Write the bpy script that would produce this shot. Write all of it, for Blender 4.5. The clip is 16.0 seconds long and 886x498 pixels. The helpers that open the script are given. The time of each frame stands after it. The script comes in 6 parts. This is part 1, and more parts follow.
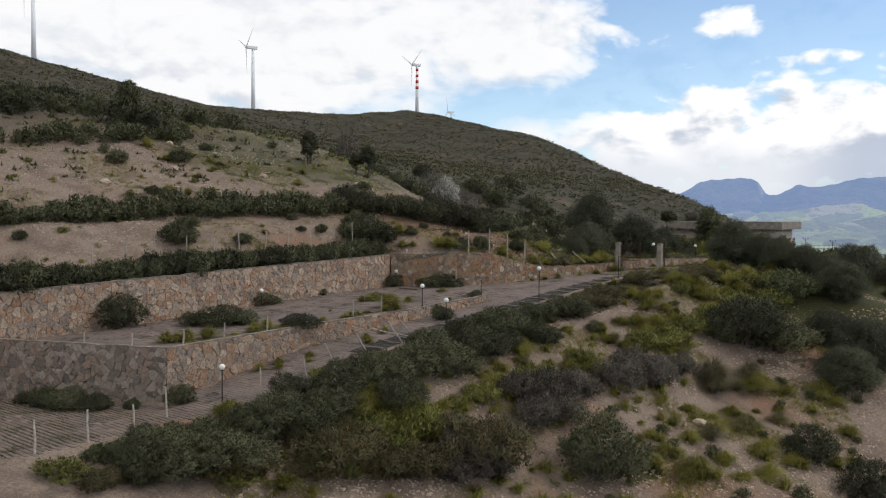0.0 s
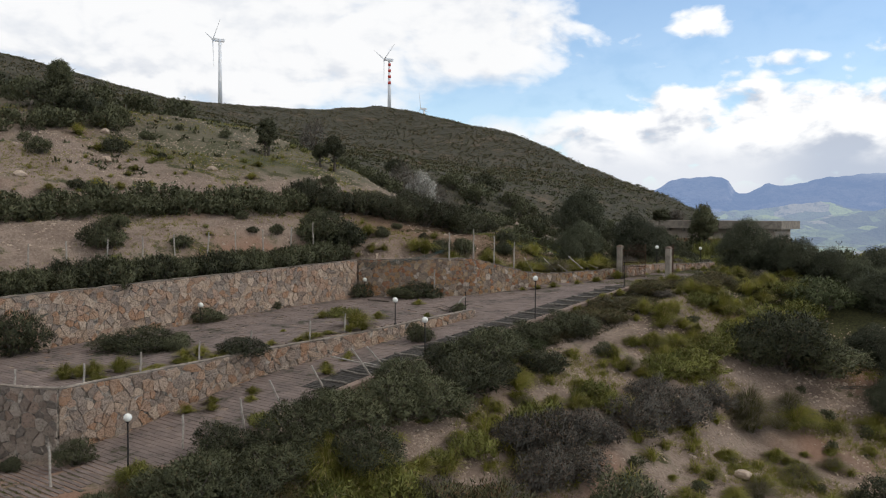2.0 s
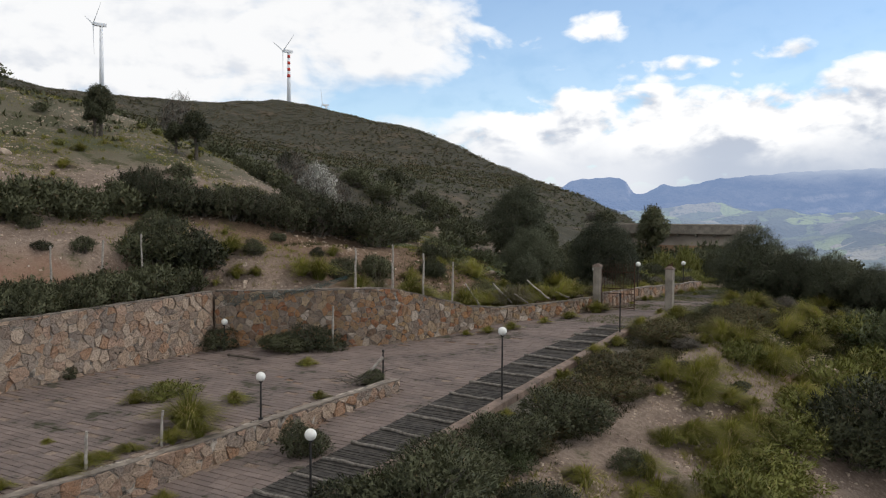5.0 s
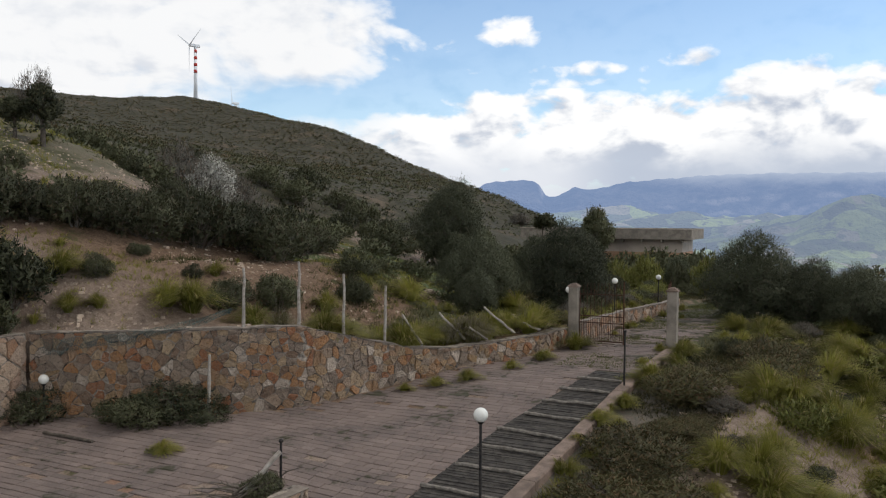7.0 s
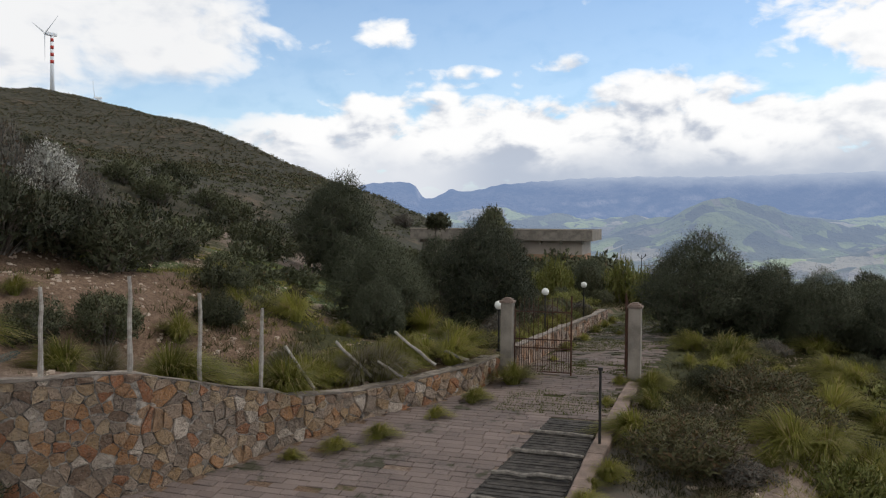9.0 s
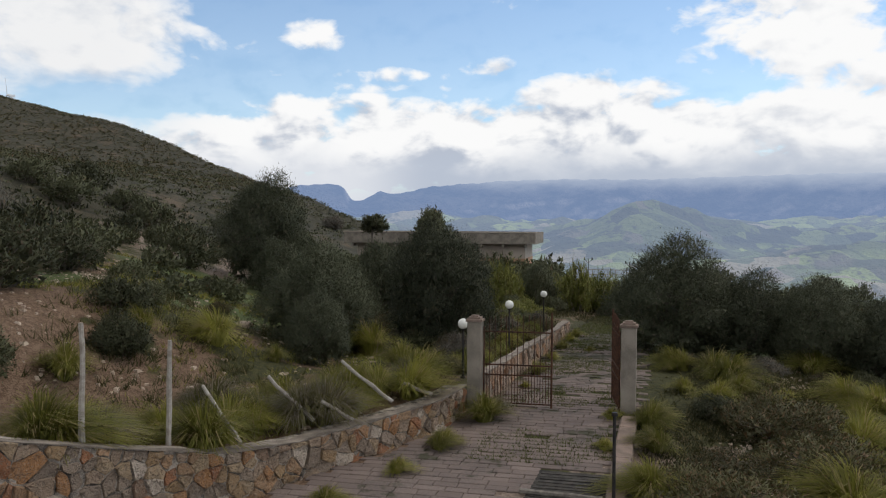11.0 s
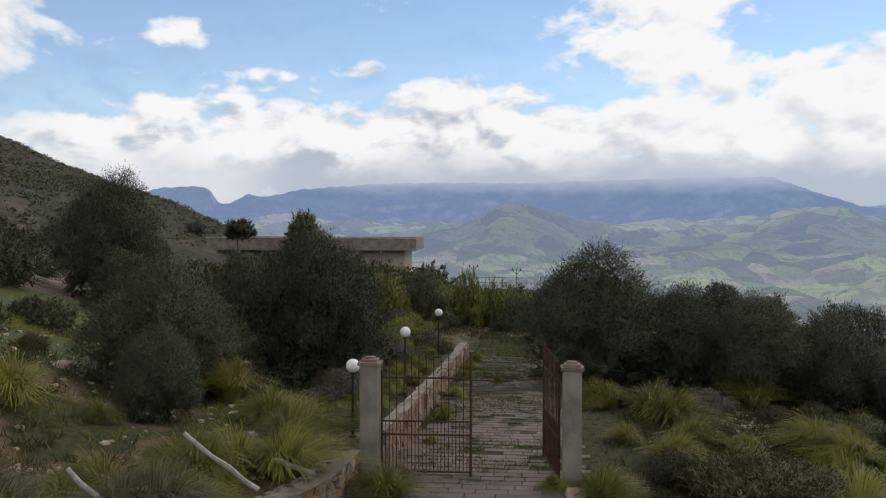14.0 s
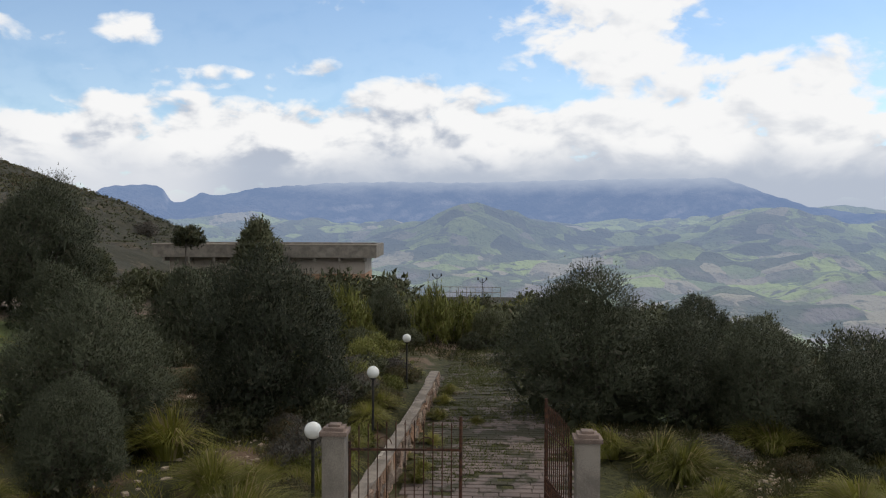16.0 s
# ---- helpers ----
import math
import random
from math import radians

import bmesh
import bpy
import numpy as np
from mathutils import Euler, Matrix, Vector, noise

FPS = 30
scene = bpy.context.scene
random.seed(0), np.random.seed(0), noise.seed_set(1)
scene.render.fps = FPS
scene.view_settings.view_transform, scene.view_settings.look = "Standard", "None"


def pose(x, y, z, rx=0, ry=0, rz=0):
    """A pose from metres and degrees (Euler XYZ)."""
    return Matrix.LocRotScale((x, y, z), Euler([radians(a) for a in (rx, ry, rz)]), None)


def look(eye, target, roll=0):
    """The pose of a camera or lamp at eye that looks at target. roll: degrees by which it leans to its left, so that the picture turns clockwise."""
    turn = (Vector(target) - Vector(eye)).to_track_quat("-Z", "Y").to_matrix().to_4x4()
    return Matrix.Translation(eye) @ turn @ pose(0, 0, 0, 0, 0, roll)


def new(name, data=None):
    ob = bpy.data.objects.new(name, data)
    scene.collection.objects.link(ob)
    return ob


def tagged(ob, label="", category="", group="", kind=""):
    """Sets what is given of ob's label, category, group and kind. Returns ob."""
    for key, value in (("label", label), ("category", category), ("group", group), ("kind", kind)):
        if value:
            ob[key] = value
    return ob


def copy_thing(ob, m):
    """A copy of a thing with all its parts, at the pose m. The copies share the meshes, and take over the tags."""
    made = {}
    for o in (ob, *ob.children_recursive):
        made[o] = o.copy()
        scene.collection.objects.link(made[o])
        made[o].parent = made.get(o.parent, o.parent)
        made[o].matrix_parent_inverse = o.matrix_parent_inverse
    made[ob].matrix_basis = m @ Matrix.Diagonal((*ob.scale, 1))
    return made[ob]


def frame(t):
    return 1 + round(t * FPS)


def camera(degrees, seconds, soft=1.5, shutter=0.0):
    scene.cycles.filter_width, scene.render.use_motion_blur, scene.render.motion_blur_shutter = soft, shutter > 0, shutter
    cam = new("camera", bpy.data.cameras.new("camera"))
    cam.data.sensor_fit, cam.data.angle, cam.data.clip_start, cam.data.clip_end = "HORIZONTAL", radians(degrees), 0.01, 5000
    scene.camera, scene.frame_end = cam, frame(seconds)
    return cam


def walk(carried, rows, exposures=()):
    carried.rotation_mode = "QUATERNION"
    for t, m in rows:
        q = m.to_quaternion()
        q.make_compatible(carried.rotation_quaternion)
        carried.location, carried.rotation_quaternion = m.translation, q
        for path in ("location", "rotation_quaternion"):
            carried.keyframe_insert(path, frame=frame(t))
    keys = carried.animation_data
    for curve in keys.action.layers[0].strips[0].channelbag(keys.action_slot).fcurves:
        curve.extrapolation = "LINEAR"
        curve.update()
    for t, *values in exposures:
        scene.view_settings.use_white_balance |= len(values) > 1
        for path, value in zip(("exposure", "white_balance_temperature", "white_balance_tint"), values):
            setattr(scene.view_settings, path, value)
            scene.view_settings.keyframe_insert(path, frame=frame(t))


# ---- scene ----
cam = camera(54.0, 16.0, soft=1.15)
METRES, EYE, TILT, LEAN, TURN = 60.0, 4.2, 0.0, 0.0, 41.0
ROWS = [
    (0.0, 0.0, 0.0, 0.0, 0.01, -2.01, -0.27),
    (0.5, -0.0016, 0.0311, 0.0001, 0.02, -2.06, -0.29),
    (1.0, -0.0028, 0.0678, 0.0004, -0.02, -2.1, -0.3),
    (1.5, -0.0035, 0.1095, 0.0009, -0.78, -2.12, -0.32),
    (2.0, -0.0041, 0.1551, 0.0017, -1.8, -2.14, -0.33),
    (2.5, -0.0042, 0.2041, 0.0029, -2.56, -2.15, -0.34),
    (3.0, -0.0037, 0.2557, 0.0041, -3.37, -2.17, -0.34),
    (3.5, -0.0025, 0.3093, 0.005, -4.64, -2.15, -0.33),
    (4.0, -0.0004, 0.3639, 0.0058, -6.01, -2.14, -0.32),
    (6.5, 0.02, 0.6162, 0.0088, -11.86, -2.01, -0.45),
    (7.0, 0.0253, 0.6565, 0.0088, -13.77, -1.94, -0.43),
    (7.5, 0.0306, 0.693, 0.0085, -15.76, -1.87, -0.46),
    (8.0, 0.0361, 0.7265, 0.0075, -17.74, -1.81, -0.46),
    (8.5, 0.0418, 0.7567, 0.0069, -19.78, -1.8, -0.47),
    (9.0, 0.0471, 0.7828, 0.0062, -21.86, -1.77, -0.47),
    (11.5, 0.0689, 0.8665, 0.0066, -27.75, -1.51, -0.31),
    (12.0, 0.074, 0.8788, 0.0069, -29.29, -1.42, -0.26),
    (12.5, 0.0796, 0.8914, 0.0076, -30.82, -1.36, -0.21),
    (13.0, 0.0859, 0.9048, 0.0078, -32.35, -1.31, -0.15),
    (13.5, 0.0928, 0.9188, 0.0084, -33.78, -1.32, -0.15),
    (14.0, 0.0996, 0.9328, 0.0093, -35.0, -1.35, -0.16),
    (14.5, 0.1058, 0.9458, 0.0108, -35.92, -1.35, -0.18),
    (15.0, 0.112, 0.9579, 0.0126, -36.77, -1.34, -0.2),
    (15.5, 0.1183, 0.9694, 0.0153, -37.38, -1.36, -0.26),
    (16.0, 0.1245, 0.98, 0.0182, -37.87, -1.38, -0.29),
]
walk(cam, [(t, pose(31.6, 0, EYE, TILT, LEAN, TURN) @ pose(METRES * x, METRES * y, METRES * z, 90 + pitch, roll, yaw)) for t, x, y, z, yaw, pitch, roll in ROWS],
     exposures=((0.0, 0.0), (6.0, -0.02), (9.0, -0.1), (12.5, -0.18), (16.0, -0.2)))

# ---- world and sun ----
SUN_AZ, SUN_EL = 52.0, 48.0     # degrees to the right of +y, and up
SKY = 0.15

world = bpy.data.worlds.new("sky")
scene.world = world
world.use_nodes = True
wt = world.node_tree
wt.nodes.clear()


class Sum:
    """A number in a node tree, with the usual arithmetic."""
    def __init__(self, tree, socket):
        self.tree, self.socket = tree, socket

    def math(self, op, *others, clamp=False):
        n = self.tree.nodes.new("ShaderNodeMath")
        n.operation, n.use_clamp = op, clamp
        self.tree.links.new(self.socket, n.inputs[0])
        for i, o in enumerate(others, 1):
            if isinstance(o, Sum):
                self.tree.links.new(o.socket, n.inputs[i])
            else:
                n.inputs[i].default_value = o
        return Sum(self.tree, n.outputs[0])

    def __add__(self, o): return self.math("ADD", o)
    def __sub__(self, o): return self.math("SUBTRACT", o)
    def __mul__(self, o): return self.math("MULTIPLY", o)
    def __truediv__(self, o): return self.math("DIVIDE", o)

    def ramp(self, a, b, lo=0.0, hi=1.0):
        n = self.tree.nodes.new("ShaderNodeMapRange")
        n.interpolation_type = "SMOOTHSTEP"
        self.tree.links.new(self.socket, n.inputs[0])
        for i, v in enumerate((a, b, lo, hi), 1):
            n.inputs[i].default_value = v
        return Sum(self.tree, n.outputs[0])


def noise_of(tree, vector, scale, detail=5.0, rough=0.55, warp=0.0, kind="FBM"):
    n = tree.nodes.new("ShaderNodeTexNoise")
    n.noise_type = kind
    n.inputs["Scale"].default_value, n.inputs["Detail"].default_value = scale, detail
    n.inputs["Roughness"].default_value, n.inputs["Distortion"].default_value = rough, warp
    tree.links.new(vector, n.inputs["Vector"])
    return Sum(tree, n.outputs[0])


def blend(tree, factor, a, b, mode="MIX"):
    n = tree.nodes.new("ShaderNodeMix")
    n.data_type, n.blend_type = "RGBA", mode
    for socket, v in ((n.inputs[0], factor), (n.inputs[6], a), (n.inputs[7], b)):
        if isinstance(v, Sum):
            tree.links.new(v.socket, socket)
        elif isinstance(v, (tuple, list)):
            socket.default_value = (*v, 1.0) if len(v) == 3 else v
        elif isinstance(v, (int, float)):
            socket.default_value = v
        else:
            tree.links.new(v, socket)
    return n.outputs[2]


tc = wt.nodes.new("ShaderNodeTexCoord")
sep = wt.nodes.new("ShaderNodeSeparateXYZ")
wt.links.new(tc.outputs["Generated"], sep.inputs[0])
dx, dy, dz = (Sum(wt, sep.outputs[i]) for i in range(3))
azim = dx.math("ARCTAN2", dy) * (180 / math.pi)
elev = dz.math("ARCSINE") * (180 / math.pi)
flat = wt.nodes.new("ShaderNodeCombineXYZ")
wt.links.new((azim * 0.1).socket, flat.inputs[0])
wt.links.new((elev * 0.17).socket, flat.inputs[1])
puffs = noise_of(wt, flat.outputs[0], 1.7, 6.0, 0.52, 0.35)
billow = noise_of(wt, flat.outputs[0], 4.5, 5.0, 0.5, 0.3)
# cloud masses: azimuth, elevation, half width, half height, weight
MASSES = [
    (-55, 13.0, 24, 9.0, 1.35), (-36.5, 11.5, 8.0, 4.0, 1.1), (-22.6, 12.0, 2.6, 1.7, 0.62),
    (-11.8, 10.0, 2.6, 1.2, 0.62), (-9.5, 14.4, 3.0, 1.0, 0.5), (-19, 9.0, 7.5, 0.8, 0.5),
    (0, 4.6, 44, 4.0, 1.45), (-20, 7.4, 11, 1.5, 0.75), (-19, 9.6, 8, 0.8, 0.6), (-27, 5.4, 9, 1.6, 0.7), (-4.5, 7.6, 7.5, 2.6, 0.95), (8, 12.8, 8.5, 5, 0.95), (17, 8.0, 13, 4.0, 0.95),
]
mass = None
for a, e, ra, re, w in MASSES:
    u, v = (azim - a) / ra, (elev - e) / re
    m = (u * u + v * v).math("SQRT").ramp(1.35, 0.25, 0.0, w)
    mass = m if mass is None else mass.math("MAXIMUM", m)
high = elev.ramp(17, 30, 0.0, 0.88)          # the overcast goes on overhead
mass = mass.math("MAXIMUM", high).math("MAXIMUM", azim.math("ABSOLUTE").ramp(55, 80, 0.0, 0.8) * elev.ramp(0, 4))   # and all round behind
veil = (mass + ((puffs - 0.5) * 1.6 + (billow - 0.5) * 0.6) * (mass * 0.55 + 0.5)).ramp(0.22, 0.98)
heaped = (mass + ((puffs - 0.5) * 2.5 + (billow - 0.5) * 1.5) * (mass * 0.55 + 0.5)).ramp(0.34, 0.78)
heap_side = azim.ramp(-36, -27)
# thin high haze over the blue, and the cloud base down to the horizon
cover = (veil * (heap_side * -1.0 + 1.0) + heaped * heap_side).math("MAXIMUM", elev.ramp(16, 4, 0.08, 0.2)).math("MAXIMUM", elev.ramp(4.2, 1.6))
raised = wt.nodes.new("ShaderNodeVectorMath")
raised.operation = "ADD"
raised.inputs[1].default_value = (0.04, 0.16, 0.0)
wt.links.new(flat.outputs[0], raised.inputs[0])
above = noise_of(wt, raised.outputs[0], 1.7, 6.0, 0.52, 0.35) * 0.7 + noise_of(wt, raised.outputs[0], 4.5, 5.0, 0.5, 0.3) * 0.3
shade = (above - (puffs * 0.7 + billow * 0.3)).ramp(-0.03, 0.17) * heap_side.ramp(0, 1, 0.6, 1.0) * azim.ramp(-4, 10, 1.0, 0.45)
base_dark = (elev + (puffs - 0.5) * 4).ramp(2.9, 5.6)
cloud_grey = blend(wt, elev.ramp(7.0, 11.5), (0.53, 0.585, 0.69), (0.72, 0.76, 0.83))
cloud_grey = blend(wt, elev.ramp(18, 34), cloud_grey, (0.545, 0.555, 0.555))
cloud_light = blend(wt, shade, blend(wt, elev.ramp(18, 34), blend(wt, heap_side, (0.97, 0.975, 0.985), (1.07, 1.07, 1.07)), (0.73, 0.74, 0.745)), cloud_grey)
cloud_base = blend(wt, azim.ramp(-21, -15), (0.80, 0.83, 0.89), (0.54, 0.60, 0.71))
cloud_colour = blend(wt, base_dark, cloud_base, cloud_light)
sky = wt.nodes.new("ShaderNodeTexSky")
sky.sky_type, sky.sun_disc = "NISHITA", False
sky.sun_elevation, sky.sun_rotation = radians(SUN_EL), radians(SUN_AZ)
sky.altitude, sky.dust_density, sky.ozone_density = 900, 0.4, 1.0
sky_scaled = wt.nodes.new("ShaderNodeVectorMath")
sky_scaled.operation = "SCALE"
wt.links.new(blend(wt, 1.0, sky.outputs[0], (0.91, 1.02, 1.07), "MULTIPLY"), sky_scaled.inputs[0])
sky_scaled.inputs["Scale"].default_value = SKY
bg = wt.nodes.new("ShaderNodeBackground")
wt.links.new(blend(wt, cover, sky_scaled.outputs[0], cloud_colour), bg.inputs[0])
bg.inputs[1].default_value = 1.0
wo = wt.nodes.new("ShaderNodeOutputWorld")
wt.links.new(bg.outputs[0], wo.inputs[0])

sun = new("sun", bpy.data.lights.new("sun", "SUN"))
sun.data.energy, sun.data.angle, sun.data.color = 1.2, radians(12), (1.0, 0.945, 0.86)
a, e = radians(SUN_AZ), radians(SUN_EL)
way = Vector((math.sin(a) * math.cos(e), math.cos(a) * math.cos(e), math.sin(e)))
sun.matrix_world = look(way * 300, (0, 0, 0))

# ---- materials ----
def material(name, rough=0.85, metal=0.0):
    m = bpy.data.materials.new(name)
    m.use_nodes = True
    t = m.node_tree
    b = t.nodes["Principled BSDF"]
    b.inputs["Roughness"].default_value, b.inputs["Metallic"].default_value = rough, metal
    b.inputs["Specular IOR Level"].default_value = 0.25
    return m, t, b


def place(t, scale=(1, 1, 1), object_space=False):
    c = t.nodes.new("ShaderNodeTexCoord" if object_space else "ShaderNodeNewGeometry")
    v = c.outputs["Object" if object_space else "Position"]
    if scale != (1, 1, 1):
        n = t.nodes.new("ShaderNodeVectorMath")
        n.operation = "MULTIPLY"
        n.inputs[1].default_value = scale
        t.links.new(v, n.inputs[0])
        v = n.outputs[0]
    return v


def bump(t, b, height, strength=0.4, distance=0.02):
    n = t.nodes.new("ShaderNodeBump")
    n.inputs["Strength"].default_value, n.inputs["Distance"].default_value = strength, distance
    t.links.new(height.socket, n.inputs["Height"])
    t.links.new(n.outputs[0], b.inputs["Normal"])


def own_random(t):
    """One number a piece, whether it is an object or an island of a joined mesh."""
    o = t.nodes.new("ShaderNodeObjectInfo")
    g = t.nodes.new("ShaderNodeNewGeometry")
    return (Sum(t, o.outputs["Random"]) + Sum(t, g.outputs["Random Per Island"])).math("FRACT")


def stops(t, fac, colours, constant=False):
    n = t.nodes.new("ShaderNodeValToRGB")
    r = n.color_ramp
    r.interpolation = "CONSTANT" if constant else "LINEAR"
    while len(r.elements) < len(colours):
        r.elements.new(0.5)
    for el, (p, c) in zip(r.elements, colours):
        el.position, el.color = p, (*c, 1.0)
    t.links.new(fac.socket, n.inputs[0])
    return n.outputs[0]


def plain(name, colour, other, rough=0.8, metal=0.0, scale=6.0, relief=0.3, depth=0.01, grain=60.0):
    m, t, b = material(name, rough, metal)
    v = place(t)
    n1, n2 = noise_of(t, v, scale), noise_of(t, v, grain, 3)
    f = (n1 * 0.65 + n2 * 0.35).ramp(0.36, 0.64)
    t.links.new(blend(t, f, colour, other), b.inputs["Base Color"])
    bump(t, b, n2 * 0.5 + n1, relief, depth)
    return m


def foliage(name, dark, light, dry=None, dry_part=0.1, through_light=0.25):
    m, t, b = material(name, 0.62)
    g = t.nodes.new("ShaderNodeNewGeometry")
    o = t.nodes.new("ShaderNodeObjectInfo")
    leaf = Sum(t, g.outputs["Random Per Island"])
    whole = Sum(t, o.outputs["Random"])
    n = noise_of(t, place(t), 2.2, 2) * 0.5 + noise_of(t, place(t), 9.0, 2) * 0.5
    f = (leaf * 0.4 + n * 0.6 + whole * 0.5 - 0.29).math("MULTIPLY", 1.0, clamp=True)
    c = blend(t, f, dark, light)
    if dry:
        c = blend(t, leaf.ramp(1 - dry_part - 0.01, 1 - dry_part + 0.01), c, dry)
    t.links.new(c, b.inputs["Base Color"])
    tr = t.nodes.new("ShaderNodeBsdfTranslucent")
    t.links.new(c, tr.inputs[0])
    mix = t.nodes.new("ShaderNodeMixShader")
    mix.inputs[0].default_value = through_light
    t.links.new(b.outputs[0], mix.inputs[1])
    t.links.new(tr.outputs[0], mix.inputs[2])
    t.links.new(mix.outputs[0], t.nodes["Material Output"].inputs[0])
    return m


def ground_material():
    m, t, b = material("earth", 0.95)
    v = place(t)
    s = t.nodes.new("ShaderNodeSeparateXYZ")
    t.links.new(v, s.inputs[0])
    x, y = Sum(t, s.outputs[0]), Sum(t, s.outputs[1])
    big, mid, fine = noise_of(t, v, 0.09, 4), noise_of(t, v, 0.55, 5), noise_of(t, v, 7.0, 5, 0.65)
    grit = noise_of(t, v, 28.0, 3, 0.7)
    soil = blend(t, (mid * 0.5 + fine * 0.5).ramp(0.38, 0.62), (0.155, 0.111, 0.086), (0.300, 0.230, 0.181))
    soil = blend(t, grit.ramp(0.58, 0.68, 0, 0.7), soil, (0.42, 0.345, 0.285))
    soil = blend(t, noise_of(t, v, 16.0, 3, 0.7).ramp(0.44, 0.34, 0, 0.6), soil, (0.10, 0.072, 0.054))
    red = blend(t, big.ramp(0.52, 0.66, 0, 0.55), soil, (0.27, 0.135, 0.08))
    humus = (y + (mid - 0.5) * 6).ramp(41, 45) * (y + (mid - 0.5) * 6).ramp(58, 55) * (x + (mid - 0.5) * 3).ramp(3.0, 1.8) * x.ramp(-1, 0)
    red = blend(t, humus * (fine.ramp(0.3, 0.6, 0.55, 1.0)), red, blend(t, grit, (0.075, 0.066, 0.052), (0.17, 0.155, 0.128)))
    dark_soil = (x + (mid - 0.5) * 3).ramp(-3.4, -4.6) * (y + (mid - 0.5) * 5).ramp(48, 53) * (x + (mid - 0.5) * 8).ramp(-26, -20)
    red = blend(t, dark_soil, red, blend(t, (fine * 0.5 + grit * 0.5).ramp(0.4, 0.62), (0.105, 0.064, 0.040), (0.24, 0.160, 0.108)))
    grass = blend(t, fine.ramp(0.35, 0.65), (0.030, 0.030, 0.012), (0.075, 0.072, 0.026))
    lush = ((y + (mid - 0.5) * 10).ramp(58, 62) * (x + (mid - 0.5) * 6).ramp(-26, -18) * x.ramp(-4, 1, 1.0, 2.6)).math("MAXIMUM", (x + (mid - 0.5) * 8).ramp(-22, -27) * (y + (mid - 0.5) * 8).ramp(38, 46) * 0.6)
    near = blend(t, ((mid * 0.6 + big * 0.4 + (fine - 0.5) * 0.25) + lush * 0.13).ramp(0.55, 0.64), red, grass)
    scrub = blend(t, (mid * 0.5 + fine * 0.5).ramp(0.4, 0.62), (0.030, 0.029, 0.017), (0.072, 0.062, 0.040))
    scrub = blend(t, (big * 0.45 + mid * 0.3 + fine * 0.25).ramp(0.53, 0.62, 0, 0.55), scrub, (0.16, 0.112, 0.075))
    lawn = None
    for cx, cy, rx, ry in ((-20.0, 80.0, 6.0, 7.0), (4.2, 73.2, 2.0, 3.6), (-19.0, 62.0, 4.0, 4.0), (-14.5, 70.0, 3.0, 6.0)):
        u, w = (x - cx) / rx, (y - cy) / ry
        one = ((u * u + w * w).math("SQRT") + (mid - 0.5) * 1.2).ramp(1.05, 0.75)
        lawn = one if lawn is None else lawn.math("MAXIMUM", one)
    thin = ((x + 36.0) / 11.0) * ((x + 36.0) / 11.0) + ((y - 57.0) / 15.0) * ((y - 57.0) / 15.0)
    near = blend(t, (thin.math("SQRT") + (mid - 0.5) * 1.4).ramp(1.05, 0.6, 0, 0.75) * fine.ramp(0.3, 0.55, 0.4, 1.0), near, blend(t, grit, (0.055, 0.058, 0.030), (0.125, 0.122, 0.070)))
    near = blend(t, lawn * fine.ramp(0.3, 0.5, 0.5, 0.95), near, blend(t, grit, (0.048, 0.064, 0.020), (0.110, 0.138, 0.045)))
    far = (x * -1.0 + (mid - 0.5) * 20).ramp(34, 58).math("MAXIMUM", (y + (mid - 0.5) * 16).ramp(100, 116))
    t.links.new(blend(t, far, near, scrub), b.inputs["Base Color"])
    bump(t, b, mid * 0.8 + fine * 0.5 + grit * 0.25, 0.7, 0.12)
    return m


def stone_material(name, colours, film):
    m, t, b = material(name, 0.85)
    r = own_random(t)
    v = place(t)
    n1, n2 = noise_of(t, v, 5.0, 4), noise_of(t, v, 35.0, 4, 0.65)
    c = stops(t, r, [(k / len(colours), q) for k, q in enumerate(colours)], True)
    c = blend(t, (n1 * 0.6 + n2 * 0.4).ramp(0.36, 0.62, 0.0, 0.35), c, film)
    c = blend(t, n2.ramp(0.55, 0.66, 0, 0.6), c, (0.46, 0.39, 0.31))
    n3 = noise_of(t, v, 14.0, 5, 0.7, 0.6)
    c = blend(t, n3.ramp(0.48, 0.36, 0, 0.5), c, (0.10, 0.08, 0.065))
    t.links.new(c, b.inputs["Base Color"])
    bump(t, b, n1 * 1.3 + n2 * 0.6 + n3 * 1.2, 1.0, 0.09)
    return m


def paver_material():
    m, t, b = material("paving_stone", 0.9)
    r = own_random(t)
    v = place(t)
    n1, n2 = noise_of(t, v, 0.7, 4), noise_of(t, v, 22.0, 4, 0.65)
    s = t.nodes.new("ShaderNodeSeparateXYZ")
    t.links.new(v, s.inputs[0])
    moss_and_shade = (n1 + (noise_of(t, v, 3.0, 5, 0.6) - 0.5) * 0.8 + Sum(t, s.outputs[1]).ramp(62, 76) * 0.26).ramp(0.60, 0.72)
    c = blend(t, r, (0.165, 0.126, 0.110), (0.218, 0.168, 0.147))
    c = blend(t, (n1 * 0.6 + n2 * 0.4).ramp(0.42, 0.62, 0, 0.8), c, (0.115, 0.092, 0.084))
    c = blend(t, n2.ramp(0.6, 0.7, 0, 0.5), c, (0.11, 0.10, 0.085))
    # moss, its colour darkened further to paint in the olive tree's shade
    c = blend(t, moss_and_shade * 0.8, c, (0.042, 0.043, 0.021))
    t.links.new(c, b.inputs["Base Color"])
    bump(t, b, n1 * 0.3 + n2, 0.5, 0.012)
    return m


